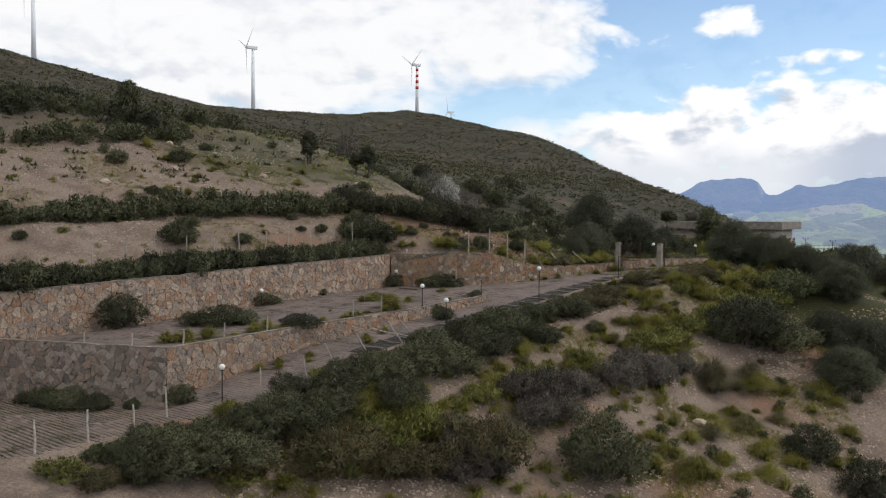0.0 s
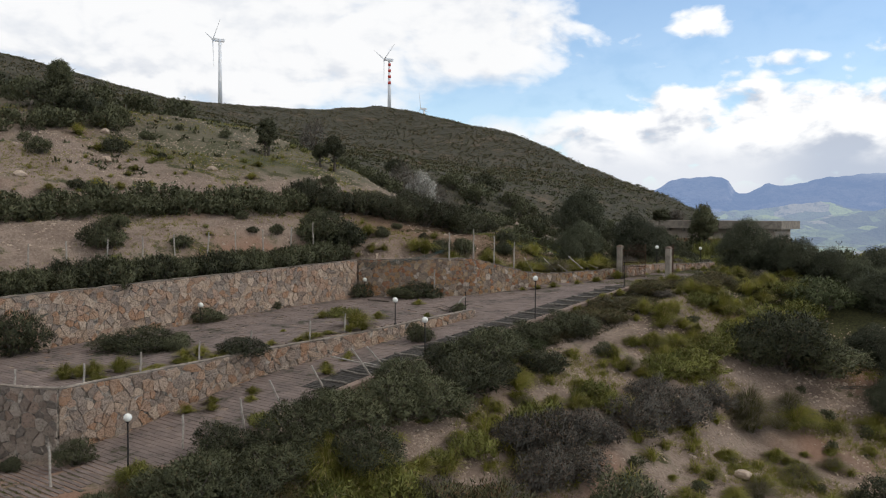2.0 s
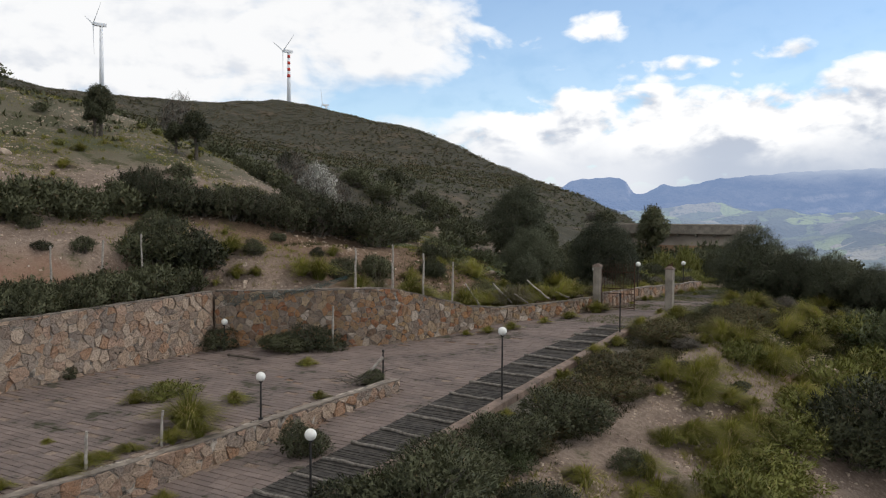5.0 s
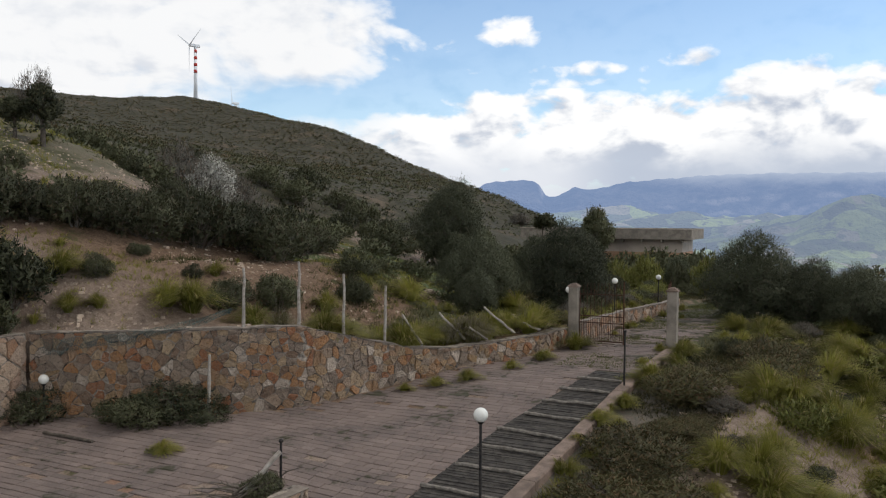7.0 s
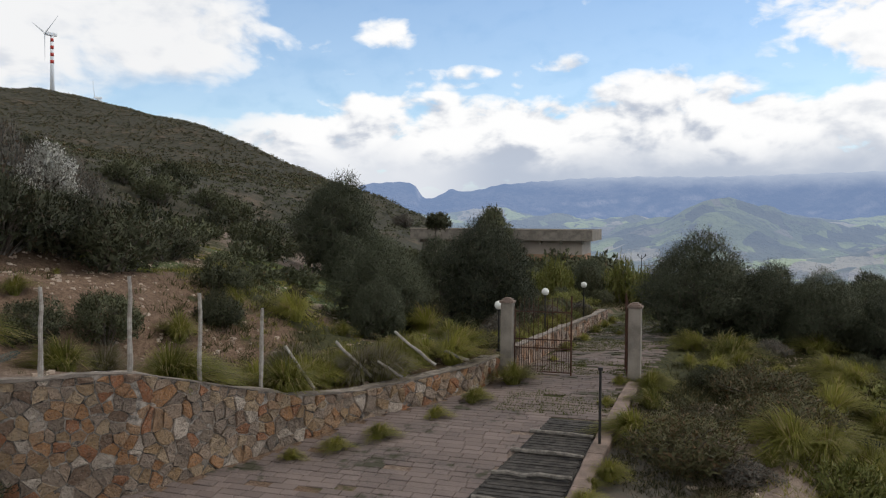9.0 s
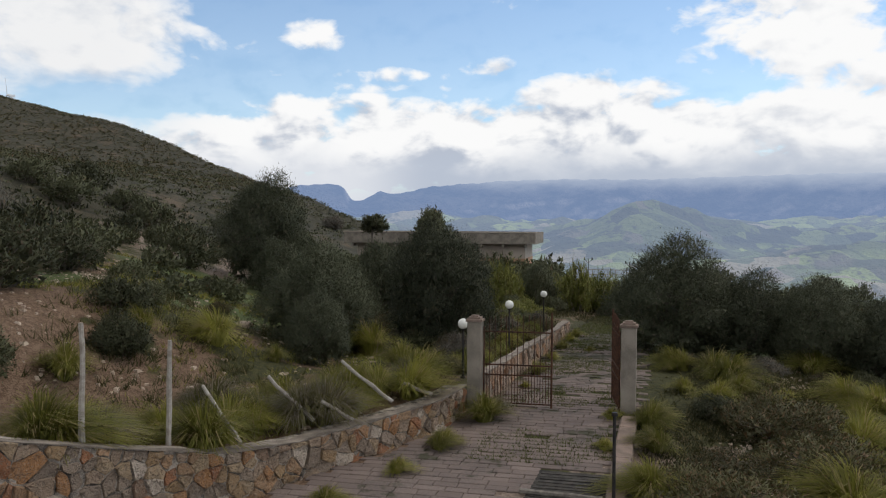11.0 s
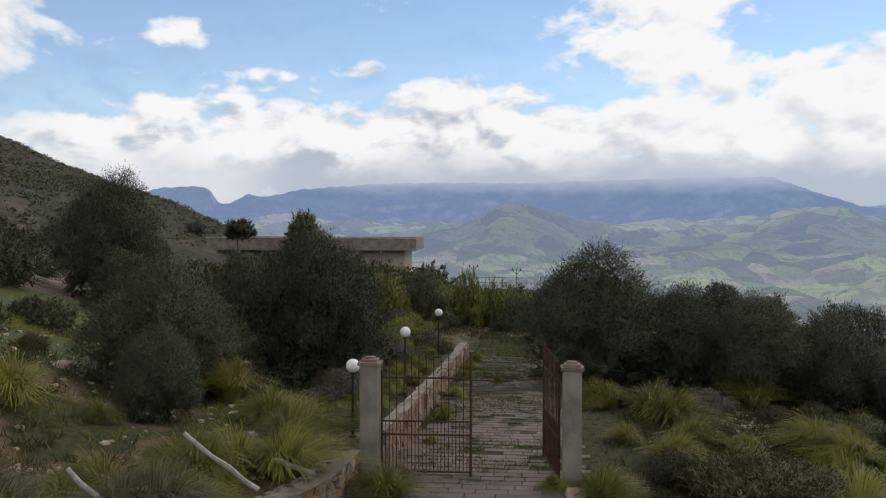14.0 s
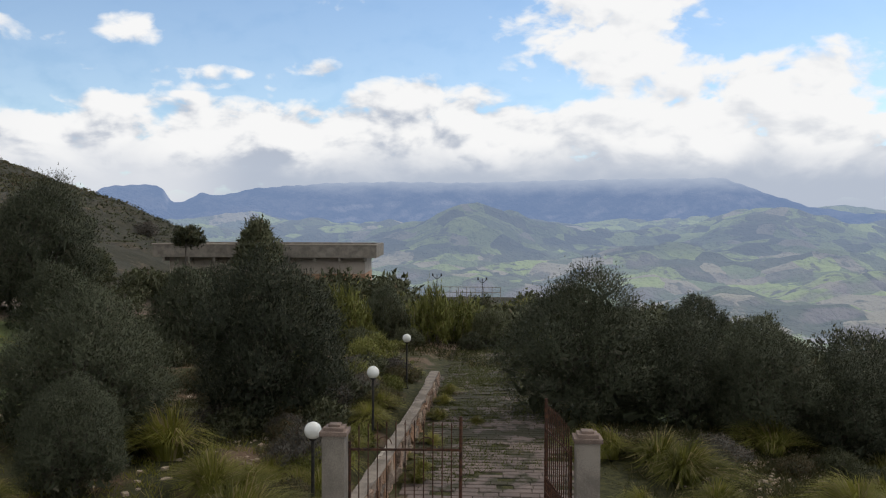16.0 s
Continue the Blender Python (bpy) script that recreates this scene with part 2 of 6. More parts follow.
def far_material(name, low, high, haze, haze_amount, scale, fields=False, cap=False):
    """Distant land; the haze of kilometres of air is mixed in as a glow."""
    m, t, b = material(name, 1.0)
    v = place(t)
    n1, n2 = noise_of(t, v, scale, 6, 0.6), noise_of(t, v, scale * 5, 5, 0.6)
    c = blend(t, (n1 * 0.6 + n2 * 0.4).ramp(0.4, 0.6), low, high)
    if fields:
        vo = t.nodes.new("ShaderNodeTexVoronoi")
        vo.inputs["Scale"].default_value = 0.011
        w = t.nodes.new("ShaderNodeVectorMath")
        w.operation = "MULTIPLY_ADD"
        w.inputs[1].default_value = (120, 120, 0)
        nn = t.nodes.new("ShaderNodeTexNoise")
        nn.inputs["Scale"].default_value = 0.004
        t.links.new(v, nn.inputs["Vector"])
        t.links.new(nn.outputs["Color"], w.inputs[0])
        t.links.new(v, w.inputs[2])
        t.links.new(w.outputs[0], vo.inputs["Vector"])
        sc = t.nodes.new("ShaderNodeSeparateColor")
        t.links.new(vo.outputs["Color"], sc.inputs[0])
        plot = stops(t, Sum(t, sc.outputs[0]), [(0.0, (0.14, 0.15, 0.085)), (0.22, (0.34, 0.39, 0.14)), (0.42, (0.25, 0.29, 0.13)), (0.58, (0.42, 0.37, 0.25)),
                                          (0.70, (0.42, 0.48, 0.16)), (0.86, (0.19, 0.21, 0.11))], True)
        c = blend(t, (n2 * 0.5 + n1 * 0.5).ramp(0.51, 0.58), plot, c)
        sp = t.nodes.new("ShaderNodeSeparateXYZ")
        t.links.new(v, sp.inputs[0])
        px, py, pz = (Sum(t, sp.outputs[i]) for i in range(3))
        out = (px * px + py * py).math("SQRT")
        woods = (pz + (n1 - 0.5) * 90).ramp(-85, -45) * out.ramp(3500, 3100)
        c = blend(t, woods * 0.55, c, (0.06, 0.068, 0.05))
        nz = t.nodes.new("ShaderNodeNewGeometry")
        ns = t.nodes.new("ShaderNodeSeparateXYZ")
        t.links.new(nz.outputs["Normal"], ns.inputs[0])
        c = blend(t, Sum(t, ns.outputs[2]).ramp(0.95, 0.86, 0, 0.8) * out.ramp(2600, 2200), c, (0.30, 0.255, 0.215))
        river = (out - 1590 + (n1 - 0.5) * 260).math("ABSOLUTE").ramp(26, 14) * (px / py).ramp(0.24, 0.28)
        c = blend(t, river, c, (0.44, 0.42, 0.38))
    t.links.new(c, b.inputs["Base Color"])
    # bluish emission painted in for haze, stronger with distance
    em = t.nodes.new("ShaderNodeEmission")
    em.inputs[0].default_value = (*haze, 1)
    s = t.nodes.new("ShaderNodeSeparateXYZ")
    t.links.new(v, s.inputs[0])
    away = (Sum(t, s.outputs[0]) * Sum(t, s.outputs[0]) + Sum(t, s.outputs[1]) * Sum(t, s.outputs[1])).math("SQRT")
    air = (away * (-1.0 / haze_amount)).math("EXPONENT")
    if cap:
        face = t.nodes.new("ShaderNodeNewGeometry")
        fz = t.nodes.new("ShaderNodeSeparateXYZ")
        t.links.new(face.outputs["Normal"], fz.inputs[0])
        t.links.new(blend(t, Sum(t, fz.outputs[2]).ramp(0.80, 0.62, 0, 0.9) * n2.ramp(0.35, 0.55, 0.5, 1.0), c, (0.62, 0.54, 0.45)), b.inputs["Base Color"])
        # cloud over the summits, painted as a grey-blue glow that grows with height
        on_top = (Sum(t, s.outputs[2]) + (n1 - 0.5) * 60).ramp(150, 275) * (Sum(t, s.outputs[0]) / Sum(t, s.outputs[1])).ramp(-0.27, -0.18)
        cloud_glow = t.nodes.new("ShaderNodeEmission")
        cloud_glow.inputs[0].default_value = (0.50, 0.57, 0.70, 1)
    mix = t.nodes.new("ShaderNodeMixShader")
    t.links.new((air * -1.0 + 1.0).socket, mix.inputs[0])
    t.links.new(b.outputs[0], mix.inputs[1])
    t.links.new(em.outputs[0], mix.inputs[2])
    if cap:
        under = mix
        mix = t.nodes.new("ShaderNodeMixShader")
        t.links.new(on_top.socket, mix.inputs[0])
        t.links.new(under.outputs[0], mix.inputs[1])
        t.links.new(cloud_glow.outputs[0], mix.inputs[2])
    t.links.new(mix.outputs[0], t.nodes["Material Output"].inputs[0])
    bump(t, b, n1 + n2 * 0.4, 1.0, 60.0)
    return m


EARTH = ground_material()
STONE = stone_material("pink_rubble_stone", [(0.52, 0.345, 0.25), (0.36, 0.275, 0.22), (0.56, 0.41, 0.30), (0.46, 0.26, 0.155), (0.52, 0.39, 0.30), (0.29, 0.235, 0.20), (0.62, 0.48, 0.37), (0.48, 0.31, 0.21), (0.40, 0.325, 0.27)], (0.45, 0.325, 0.24))
GREY_STONE = stone_material("grey_rubble_stone", [(0.33, 0.26, 0.21), (0.47, 0.37, 0.30), (0.22, 0.185, 0.16), (0.41, 0.29, 0.225), (0.52, 0.43, 0.36), (0.28, 0.215, 0.175)], (0.31, 0.245, 0.20))
OCHRE_STONE = stone_material("ochre_rubble_stone", [(0.327, 0.251, 0.192), (0.486, 0.296, 0.167), (0.397, 0.306, 0.236), (0.516, 0.262, 0.118), (0.456, 0.33, 0.236), (0.536, 0.388, 0.246), (0.297, 0.228, 0.178), (0.426, 0.184, 0.089), (0.654, 0.543, 0.443), (0.446, 0.291, 0.157), (0.297, 0.194, 0.133)], (0.34, 0.255, 0.19))
COPING = plain("cement_coping", (0.145, 0.12, 0.098), (0.29, 0.242, 0.20), 0.95, 0, 3.0, 0.7, 0.03)
PAVER = paver_material()
MORTAR = plain("mortar", (0.045, 0.038, 0.032), (0.50, 0.43, 0.36), 0.95, 0, 5.0, 0.6, 0.03)
CONCRETE = plain("weathered_concrete", (0.18, 0.155, 0.128), (0.32, 0.278, 0.23), 0.9, 0, 2.0, 0.4, 0.01)
KERB = plain("brick_red_concrete", (0.13, 0.098, 0.08), (0.28, 0.205, 0.165), 0.92, 0, 2.5, 0.5, 0.015)
GRIT = plain("dark_grit", (0.022, 0.020, 0.018), (0.075, 0.066, 0.057), 0.95, 0, 3.0, 1.0, 0.05, 30)
WOOD = plain("weathered_wood", (0.26, 0.225, 0.19), (0.42, 0.385, 0.34), 0.85, 0, 9.0, 0.5, 0.01, 90)
LOG_WOOD = plain("grey_log_wood", (0.12, 0.105, 0.09), (0.27, 0.24, 0.205), 0.9, 0, 9.0, 0.6, 0.012, 90)
BOARD = plain("old_dark_board", (0.032, 0.028, 0.025), (0.085, 0.075, 0.066), 0.92, 0, 5.0, 0.7, 0.02, 70)
BARK = plain("bark", (0.06, 0.048, 0.038), (0.13, 0.11, 0.09), 0.95, 0, 8.0, 0.7, 0.02)
RUST = plain("rusted_iron", (0.045, 0.028, 0.022), (0.13, 0.06, 0.035), 0.75, 0.3, 14.0, 0.4, 0.004)
IRON = plain("dark_iron", (0.022, 0.022, 0.024), (0.06, 0.052, 0.046), 0.6, 0.4, 20.0, 0.2, 0.002)
GLOBE = plain("opal_globe", (0.86, 0.85, 0.80), (0.74, 0.72, 0.66), 0.25, 0, 8.0, 0.05, 0.002)
WHITE = plain("white_tower_paint", (0.86, 0.87, 0.88), (0.80, 0.81, 0.83), 0.4, 0, 0.4, 0.05, 0.01)
RED = plain("red_band_paint", (0.60, 0.06, 0.04), (0.45, 0.06, 0.05), 0.5, 0, 0.4, 0.05, 0.01)
PLASTER = plain("stained_plaster", (0.42, 0.35, 0.29), (0.54, 0.46, 0.385), 0.9, 0, 0.8, 0.3, 0.02)
ORANGE = plain("ochre_plaster", (0.40, 0.22, 0.13), (0.50, 0.32, 0.21), 0.9, 0, 0.8, 0.3, 0.02)
PALE = plain("pale_stone", (0.32, 0.235, 0.175), (0.52, 0.42, 0.33), 0.9, 0, 3.0, 0.6, 0.03)
SHRUB_DARK = foliage("dark_scrub_leaves", (0.016, 0.020, 0.011), (0.175, 0.18, 0.094), (0.13, 0.095, 0.05), 0.03)
SHRUB_GREY = foliage("grey_scrub_leaves", (0.045, 0.042, 0.035), (0.195, 0.178, 0.15), (0.16, 0.11, 0.075), 0.15)
SHRUB_BROWN = foliage("brown_heath_leaves", (0.042, 0.040, 0.019), (0.155, 0.145, 0.064), (0.16, 0.10, 0.05), 0.2)
SHRUB_LIGHT = foliage("young_green_leaves", (0.075, 0.085, 0.02), (0.28, 0.28, 0.07), (0.26, 0.22, 0.08), 0.1)
OLIVE = foliage("olive_leaves", (0.026, 0.031, 0.018), (0.140, 0.152, 0.088), (0.16, 0.15, 0.10), 0.07)
GRASS = foliage("tussock_blades", (0.082, 0.087, 0.016), (0.41, 0.385, 0.08), (0.40, 0.32, 0.15), 0.14, 0.5)
GRASS_DRY = foliage("half_dry_blades", (0.075, 0.072, 0.025), (0.24, 0.215, 0.085), (0.27, 0.23, 0.17), 0.38, 0.5)
SHRUB_DUSK = foliage("dusky_heath_leaves", (0.024, 0.027, 0.014), (0.100, 0.104, 0.056), (0.12, 0.09, 0.06), 0.08)
SHRUB_GREEN = foliage("grey_green_leaves", (0.035, 0.045, 0.018), (0.135, 0.155, 0.07), (0.16, 0.15, 0.08), 0.05)
PATH_GRASS = foliage("path_grass_blades", (0.050, 0.058, 0.016), (0.135, 0.145, 0.045), (0.20, 0.17, 0.09), 0.1, 0.4)
LOW_GRASS = foliage("low_grass_blades", (0.026, 0.027, 0.009), (0.095, 0.09, 0.029), (0.24, 0.19, 0.10), 0.12, 0.3)
NET = plain("green_net", (0.05, 0.085, 0.08), (0.10, 0.15, 0.14), 0.8, 0, 6.0, 0.6, 0.01, 120)
BLOSSOM = foliage("white_blossom", (0.46, 0.45, 0.40), (0.78, 0.77, 0.71), (0.2, 0.18, 0.15), 0.3)
TWIG = plain("grey_twigs", (0.11, 0.09, 0.075), (0.20, 0.175, 0.15), 0.95, 0, 8, 0.4, 0.01)

# ---- shape of the land ----
def smooth(a, b, v):
    q = np.clip((v - a) / (b - a), 0, 1)
    return q * q * (3 - 2 * q)


def drive_z(y):
    return np.interp(y, [5, 15, 21, 25, 28.5, 33, 36.5, 45, 56, 62, 66, 78, 88, 120], [-4.75, -4.6, -4.35, -3.9, -3.2, -2.55, -2.2, -1.3, -0.15, 0.12, 0.22, 0.1, -0.5, -0.9])


def terrace_z(y):
    return np.interp(y, [12, 23, 33, 38, 46, 51, 56], [-2.4, -2.15, -1.62, -1.28, -0.98, -0.7, -0.15])


def bound_x(y):
    """The foot of the hill: face of the upper wall, then the left edge of the drive."""
    return np.interp(y, [46.9, 48.2, 49.6, 51, 53.2, 56, 59.9, 62, 90, 140], [-14.5, -12, -9.5, -8, -6.9, -5.65, -3.9, -3.75, -3.6, -4])


def bound_top(y):
    return np.interp(y, [10, 18.7, 34, 45.7, 50.5, 51, 52.4, 53.8, 54.5, 56, 58, 60, 63, 80, 100, 130], [0, 0.34, 0.98, 1.44, 1.69, 1.67, 1.27, 0.9, 0.71, 0.6, 0.64, 0.74, 0.75, 0.15, -0.6, -0.8])


def low_wall_x(y):
    return np.interp(y, [22, 31, 45.3], [-4.5, -5.0, -3.7])


def bench_x(y):
    return np.interp(y, [0, 33, 54, 62, 80, 100, 120, 255, 400], [-40, -24, -16, -16, -34, -50, -57, -65, -110])


def bench_z(y):
    return np.interp(y, [0, 33, 54, 62, 80, 100, 120, 255], [3.9, 4.0, 3.3, 3.0, 3.8, 4.6, 4.6, 1.0])


def ridge_z(y):
    return np.interp(y, [-300, 130, 189, 223, 302, 353, 420], [95, 66, 58, 53.6, 56.5, 61.5, 60])


def spur_y(x):
    return np.interp(x, [-300, -248, -206, -135, -84, -65, -30], [372, 365, 346, 296, 255, 240, 190])


def wobble(x, y, size, seed=0.0):
    """Cheap smooth unevenness, about -1 to 1."""
    x, y = x / size + seed, y / size - 2 * seed
    return (np.sin(1.7 * x + 1.3 * np.sin(0.9 * y + seed)) + np.sin(1.9 * y + 1.1 * np.sin(1.3 * x)) + np.sin(0.8 * x - 2.1 * y + 1.7)) / 3


def right_drop(x, y):
    low = np.interp(x, [0, 2, 5, 9, 11, 14, 20, 35, 60, 200, 700], [0.1, 0.4, 1.3, 3.0, 4.2, 5.2, 7.5, 13, 22, 60, 175])
    mid = np.interp(x, [0, 3.5, 5.5, 9, 13, 20, 35, 60, 200, 700], [0.05, 0.15, 1.1, 2.6, 4.0, 6.2, 12, 21, 60, 175])
    top = np.interp(x, [0, 6, 10, 15, 25, 60, 200, 700], [0.0, 0.3, 1.1, 2.2, 5, 18, 60, 175])
    a, b = smooth(47, 56, y), smooth(60, 66, y)
    return low * (1 - a) + mid * a * (1 - b) + top * a * b


def land(x, y):
    x, y = np.broadcast_arrays(np.asarray(x, float), np.asarray(y, float))
    dz_, tz_ = drive_z(y), terrace_z(y)
    xb, xh = bound_x(y), bench_x(y)
    # paved ground, the terrace above its wall
    on_terrace = (x < low_wall_x(y) - 0.3) & (y < 45.2) & (y > terrace_edge(x) + 0.34)
    open_part = smooth(-3.0, -7.0, x) * smooth(43, 47, y)
    z = np.where(on_terrace, tz_, dz_ * (1 - open_part) + tz_ * open_part)
    z = np.where((y < terrace_edge(x)) & (x < -3), np.minimum(z, -4.55 + 0.02 * (x + 4)), z)
    # slope below the drive
    edge = 0.35 - 0.8 * smooth(26, 18, y)
    out = x - edge
    z = np.where(out > 0, dz_ - right_drop(np.maximum(out, 0), y) + 0.14 * wobble(x, y, 2.1) * smooth(0.3, 2, out) + 0.4 * wobble(x, y, 7.0, 2) * smooth(3, 12, out), z)
    # hill
    zb, z0 = bench_z(y), bound_top(y)
    f = np.clip((xb - x) / np.maximum(xb - xh, 0.5), 0, 1)
    bank = z0 - 0.12 + (zb - z0) * smooth(0.28, 0.92, f)
    t = np.maximum(xh - x, 0) / (xh + 300)
    rise = zb + (ridge_z(y) - zb) * np.interp(t, [0, 0.05, 0.1, 0.2, 0.5, 0.8, 1.0, 1.6], [0, 0.078, 0.145, 0.22, 0.44, 0.74, 1.0, 0.8])
    spur = np.interp(x, [-320, -290, -262, -248, -230, -206, -135, -84, -60], [0, 4, 8.6, 9.2, 10.5, 11.2, 7, 1.2, 0]) * np.exp(-((y - spur_y(x)) / 60) ** 2)
    hill = np.where(x < xh, rise, bank) + spur
    d = np.maximum(xb - x, 0)
    hill = hill + 0.10 * wobble(x, y, 1.7, 1) * smooth(1, 4, d) + 0.45 * wobble(x, y, 8, 3) * smooth(10, 25, d) + 2.2 * wobble(x, y, 45, 5) * smooth(60, 160, d) * (1 - smooth(200, 280, d))
    hill = hill - np.maximum(y - spur_y(x), 0) * 0.4
    slant = np.sqrt(1 + ((bound_x(y + 0.3) - bound_x(y - 0.3)) / 0.6) ** 2)
    z = np.where((x < xb - 0.42 * slant * np.where(y < 61.8, 1, 0.5)) & (y > 8), hill, z)
    # the plateau ends and falls to the valley
    fall = np.maximum(y - 128, 0) * 0.30 * smooth(2, 45, x - xh)
    z = z - fall
    z = np.where(y < 8, np.minimum(z, -4.6 + np.maximum(-20 - x, 0) * 0.2), z)
    return np.maximum(z, -190)


def terrace_edge(x):
    """Line of the short cross wall that closes the terrace towards the lower yard."""
    return np.interp(x, [-30, -11.35, -4.5], [9.5, 18.4, 21.9])


def land_z(x, y):
    return float(land(x, y))


def link_mesh(name, verts, faces, material, parent=None, label="", smooth_faces=False):
    me = bpy.data.meshes.new(name)
    me.from_pydata(verts, [], faces)
    me.materials.append(material)
    if smooth_faces:
        me.shade_smooth()
    ob = new(name, me)
    if parent is not None:
        ob.parent = parent
    if label:
        ob["label"] = label
    return ob


def part(name, bm, material, parent=None, label="", rounded=False):
    me = bpy.data.meshes.new(name)
    bm.normal_update()
    bm.to_mesh(me)
    bm.free()
    me.materials.append(material)
    if rounded:
        me.shade_smooth()
    ob = new(name, me)
    if parent is not None:
        ob.parent = parent
    if label:
        ob["label"] = label
    return ob


def thing(name, label, category, m=None, group="", kind=""):
    ob = tagged(new(name), label, category, group, kind)
    ob.empty_display_size = 0.2
    if m is not None:
        ob.matrix_basis = m
    return ob


def axis_steps(spans):
    out = [np.arange(a, b, s) for a, b, s in spans]
    return np.concatenate(out + [[spans[-1][1]]])


def build_ground():
    far = np.geomspace(6, 1100, 26)
    gx = np.concatenate([-340 - far[::-1] * 0.9, axis_steps([(-340, -60, 4.0), (-60, -17, 0.55), (-17, 1, 0.22), (1, 26, 0.45), (26, 46, 1.0)]), 46 + far])
    gy = np.concatenate([-far[::-1] * 0.4, axis_steps([(0, 16, 1.0), (16, 66, 0.28), (66, 130, 0.7), (130, 400, 5.0)]), 400 + far])
    X, Y = np.meshgrid(gx, gy)
    Z = land(X, Y)
    # paved parts lie a little lower, under their stones
    nx, ny = len(gx), len(gy)
    verts = np.column_stack([X.ravel(), Y.ravel(), Z.ravel()]).tolist()
    i = np.arange(nx * ny).reshape(ny, nx)
    faces = np.column_stack([i[:-1, :-1].ravel(), i[:-1, 1:].ravel(), i[1:, 1:].ravel(), i[1:, :-1].ravel()]).tolist()
    return tagged(link_mesh("ground", verts, faces, EARTH, smooth_faces=True), "stony pink-tan hillside soil with sparse grass and scrub", "ground", kind="structure")


build_ground()


# ---- distance: valley and mountains ----
def valley_z(az, r):
    """Azimuth to the right of +y, radians; r from the origin, metres."""
    base = np.interp(r, [200, 900, 1500, 2300, 3300, 4000, 4500, 5000], [-200, -195, -185, -140, -45, 30, 70, 90])
    x, y = r * np.sin(az), r * np.cos(az)
    hills = 0
    for a, rr, wide, deep, tall in ((-1.6, 2900, 3.0, 380, 92), (2.8, 3000, 5.0, 380, 45), (-5, 2950, 3.2, 350, 40), (-7, 3200, 4, 300, 45), (9, 2500, 5, 300, 50), (17, 3300, 5.5, 400, 85), (14, 1900, 3.5, 160, 45), (21, 2300, 5, 250, 40)):
        u = np.degrees(az) - a
        hills = hills + tall * np.exp(-(np.abs(u) / wide) ** 2 - ((r - rr) / deep) ** 2)
    rough = 32 * wobble(x, y, 260, 1) + 22 * wobble(x, y, 110, 4) + 18 * np.abs(wobble(x, y, 62, 9)) + 6 * wobble(x, y, 24, 6)
    return base + hills * (1 + 0.12 * wobble(x, y, 70, 3)) + rough * smooth(900, 1800, r) + 5 * wobble(x, y, 45, 7)


def far_sheet(name, az0, az1, r0, r1, na, nr, height, material, label):
    az = np.radians(np.linspace(az0, az1, na))
    r = np.geomspace(r0, r1, nr)
    A, Rr = np.meshgrid(az, r)
    Z = height(A, Rr)
    verts = np.column_stack([(Rr * np.sin(A)).ravel(), (Rr * np.cos(A)).ravel(), Z.ravel()]).tolist()
    i = np.arange(na * nr).reshape(nr, na)
    faces = np.column_stack([i[:-1, :-1].ravel(), i[:-1, 1:].ravel(), i[1:, 1:].ravel(), i[1:, :-1].ravel()]).tolist()
    return tagged(link_mesh(name, verts, faces, material, smooth_faces=True), label, "backdrop", kind="structure")


# glow colour that paints haze onto the distant land
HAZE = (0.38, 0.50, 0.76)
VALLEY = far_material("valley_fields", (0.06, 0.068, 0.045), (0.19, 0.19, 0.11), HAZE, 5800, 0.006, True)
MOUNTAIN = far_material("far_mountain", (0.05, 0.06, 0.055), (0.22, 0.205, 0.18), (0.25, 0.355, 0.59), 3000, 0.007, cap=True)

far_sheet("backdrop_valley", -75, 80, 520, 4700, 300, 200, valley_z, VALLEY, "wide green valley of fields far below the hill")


def crest(az_deg, tops):
    return np.interp(az_deg, tops[0], tops[1])


def massif(A, Rr):
    d = np.degrees(A)
    # skyline angles in degrees above the horizon
    top = crest(d, ([-40, -31, -27, -25.2, -24.2, -23.6, -21.2, -20.7, -20.2, -19.5, -18.5, -17.6, -15, -10, -6, -2, 4, 9, 14.6, 16.8, 19.5, 23, 27, 40],
                    [0.4, 0.9, 1.3, 1.75, 2.35, 2.52, 2.6, 2.3, 1.45, 1.55, 2.2, 1.95, 2.5, 2.9, 3.0, 2.95, 3.1, 3.2, 3.2, 2.3, 1.4, 0.9, 1.1, 1.5]))
    top = top + 0.05 * np.sin(d * 5.1) * np.sin(d * 2.3 + 1)
    peak = 4500 * np.tan(np.radians(top)) + 4
    foot = valley_z(A, Rr) - 12
    s = smooth(3950, 4500, Rr) ** 1.2
    x, y = Rr * np.sin(A), Rr * np.cos(A)
    z = foot * (1 - s) + peak * s + 26 * wobble(x, y, 190, 2) * s * (1 - s) * 3 + 14 * wobble(x, y, 70, 6) * s * (1 - s) * 3
    return z


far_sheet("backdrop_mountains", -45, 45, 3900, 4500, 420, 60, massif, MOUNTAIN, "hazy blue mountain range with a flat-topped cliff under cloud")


# ---- retaining walls of rubble stone ----
def clip_poly(poly, a, b, c):
    """Keeps the part where a*x + b*y <= c."""
    out = []
    for i, p in enumerate(poly):
        q = poly[(i + 1) % len(poly)]
        dp, dq = a * p[0] + b * p[1] - c, a * q[0] + b * q[1] - c
        if dp <= 0:
            out.append(p)
        if dp * dq < 0:
            k = dp / (dp - dq)
            out.append((p[0] + k * (q[0] - p[0]), p[1] + k * (q[1] - p[1])))
    return out


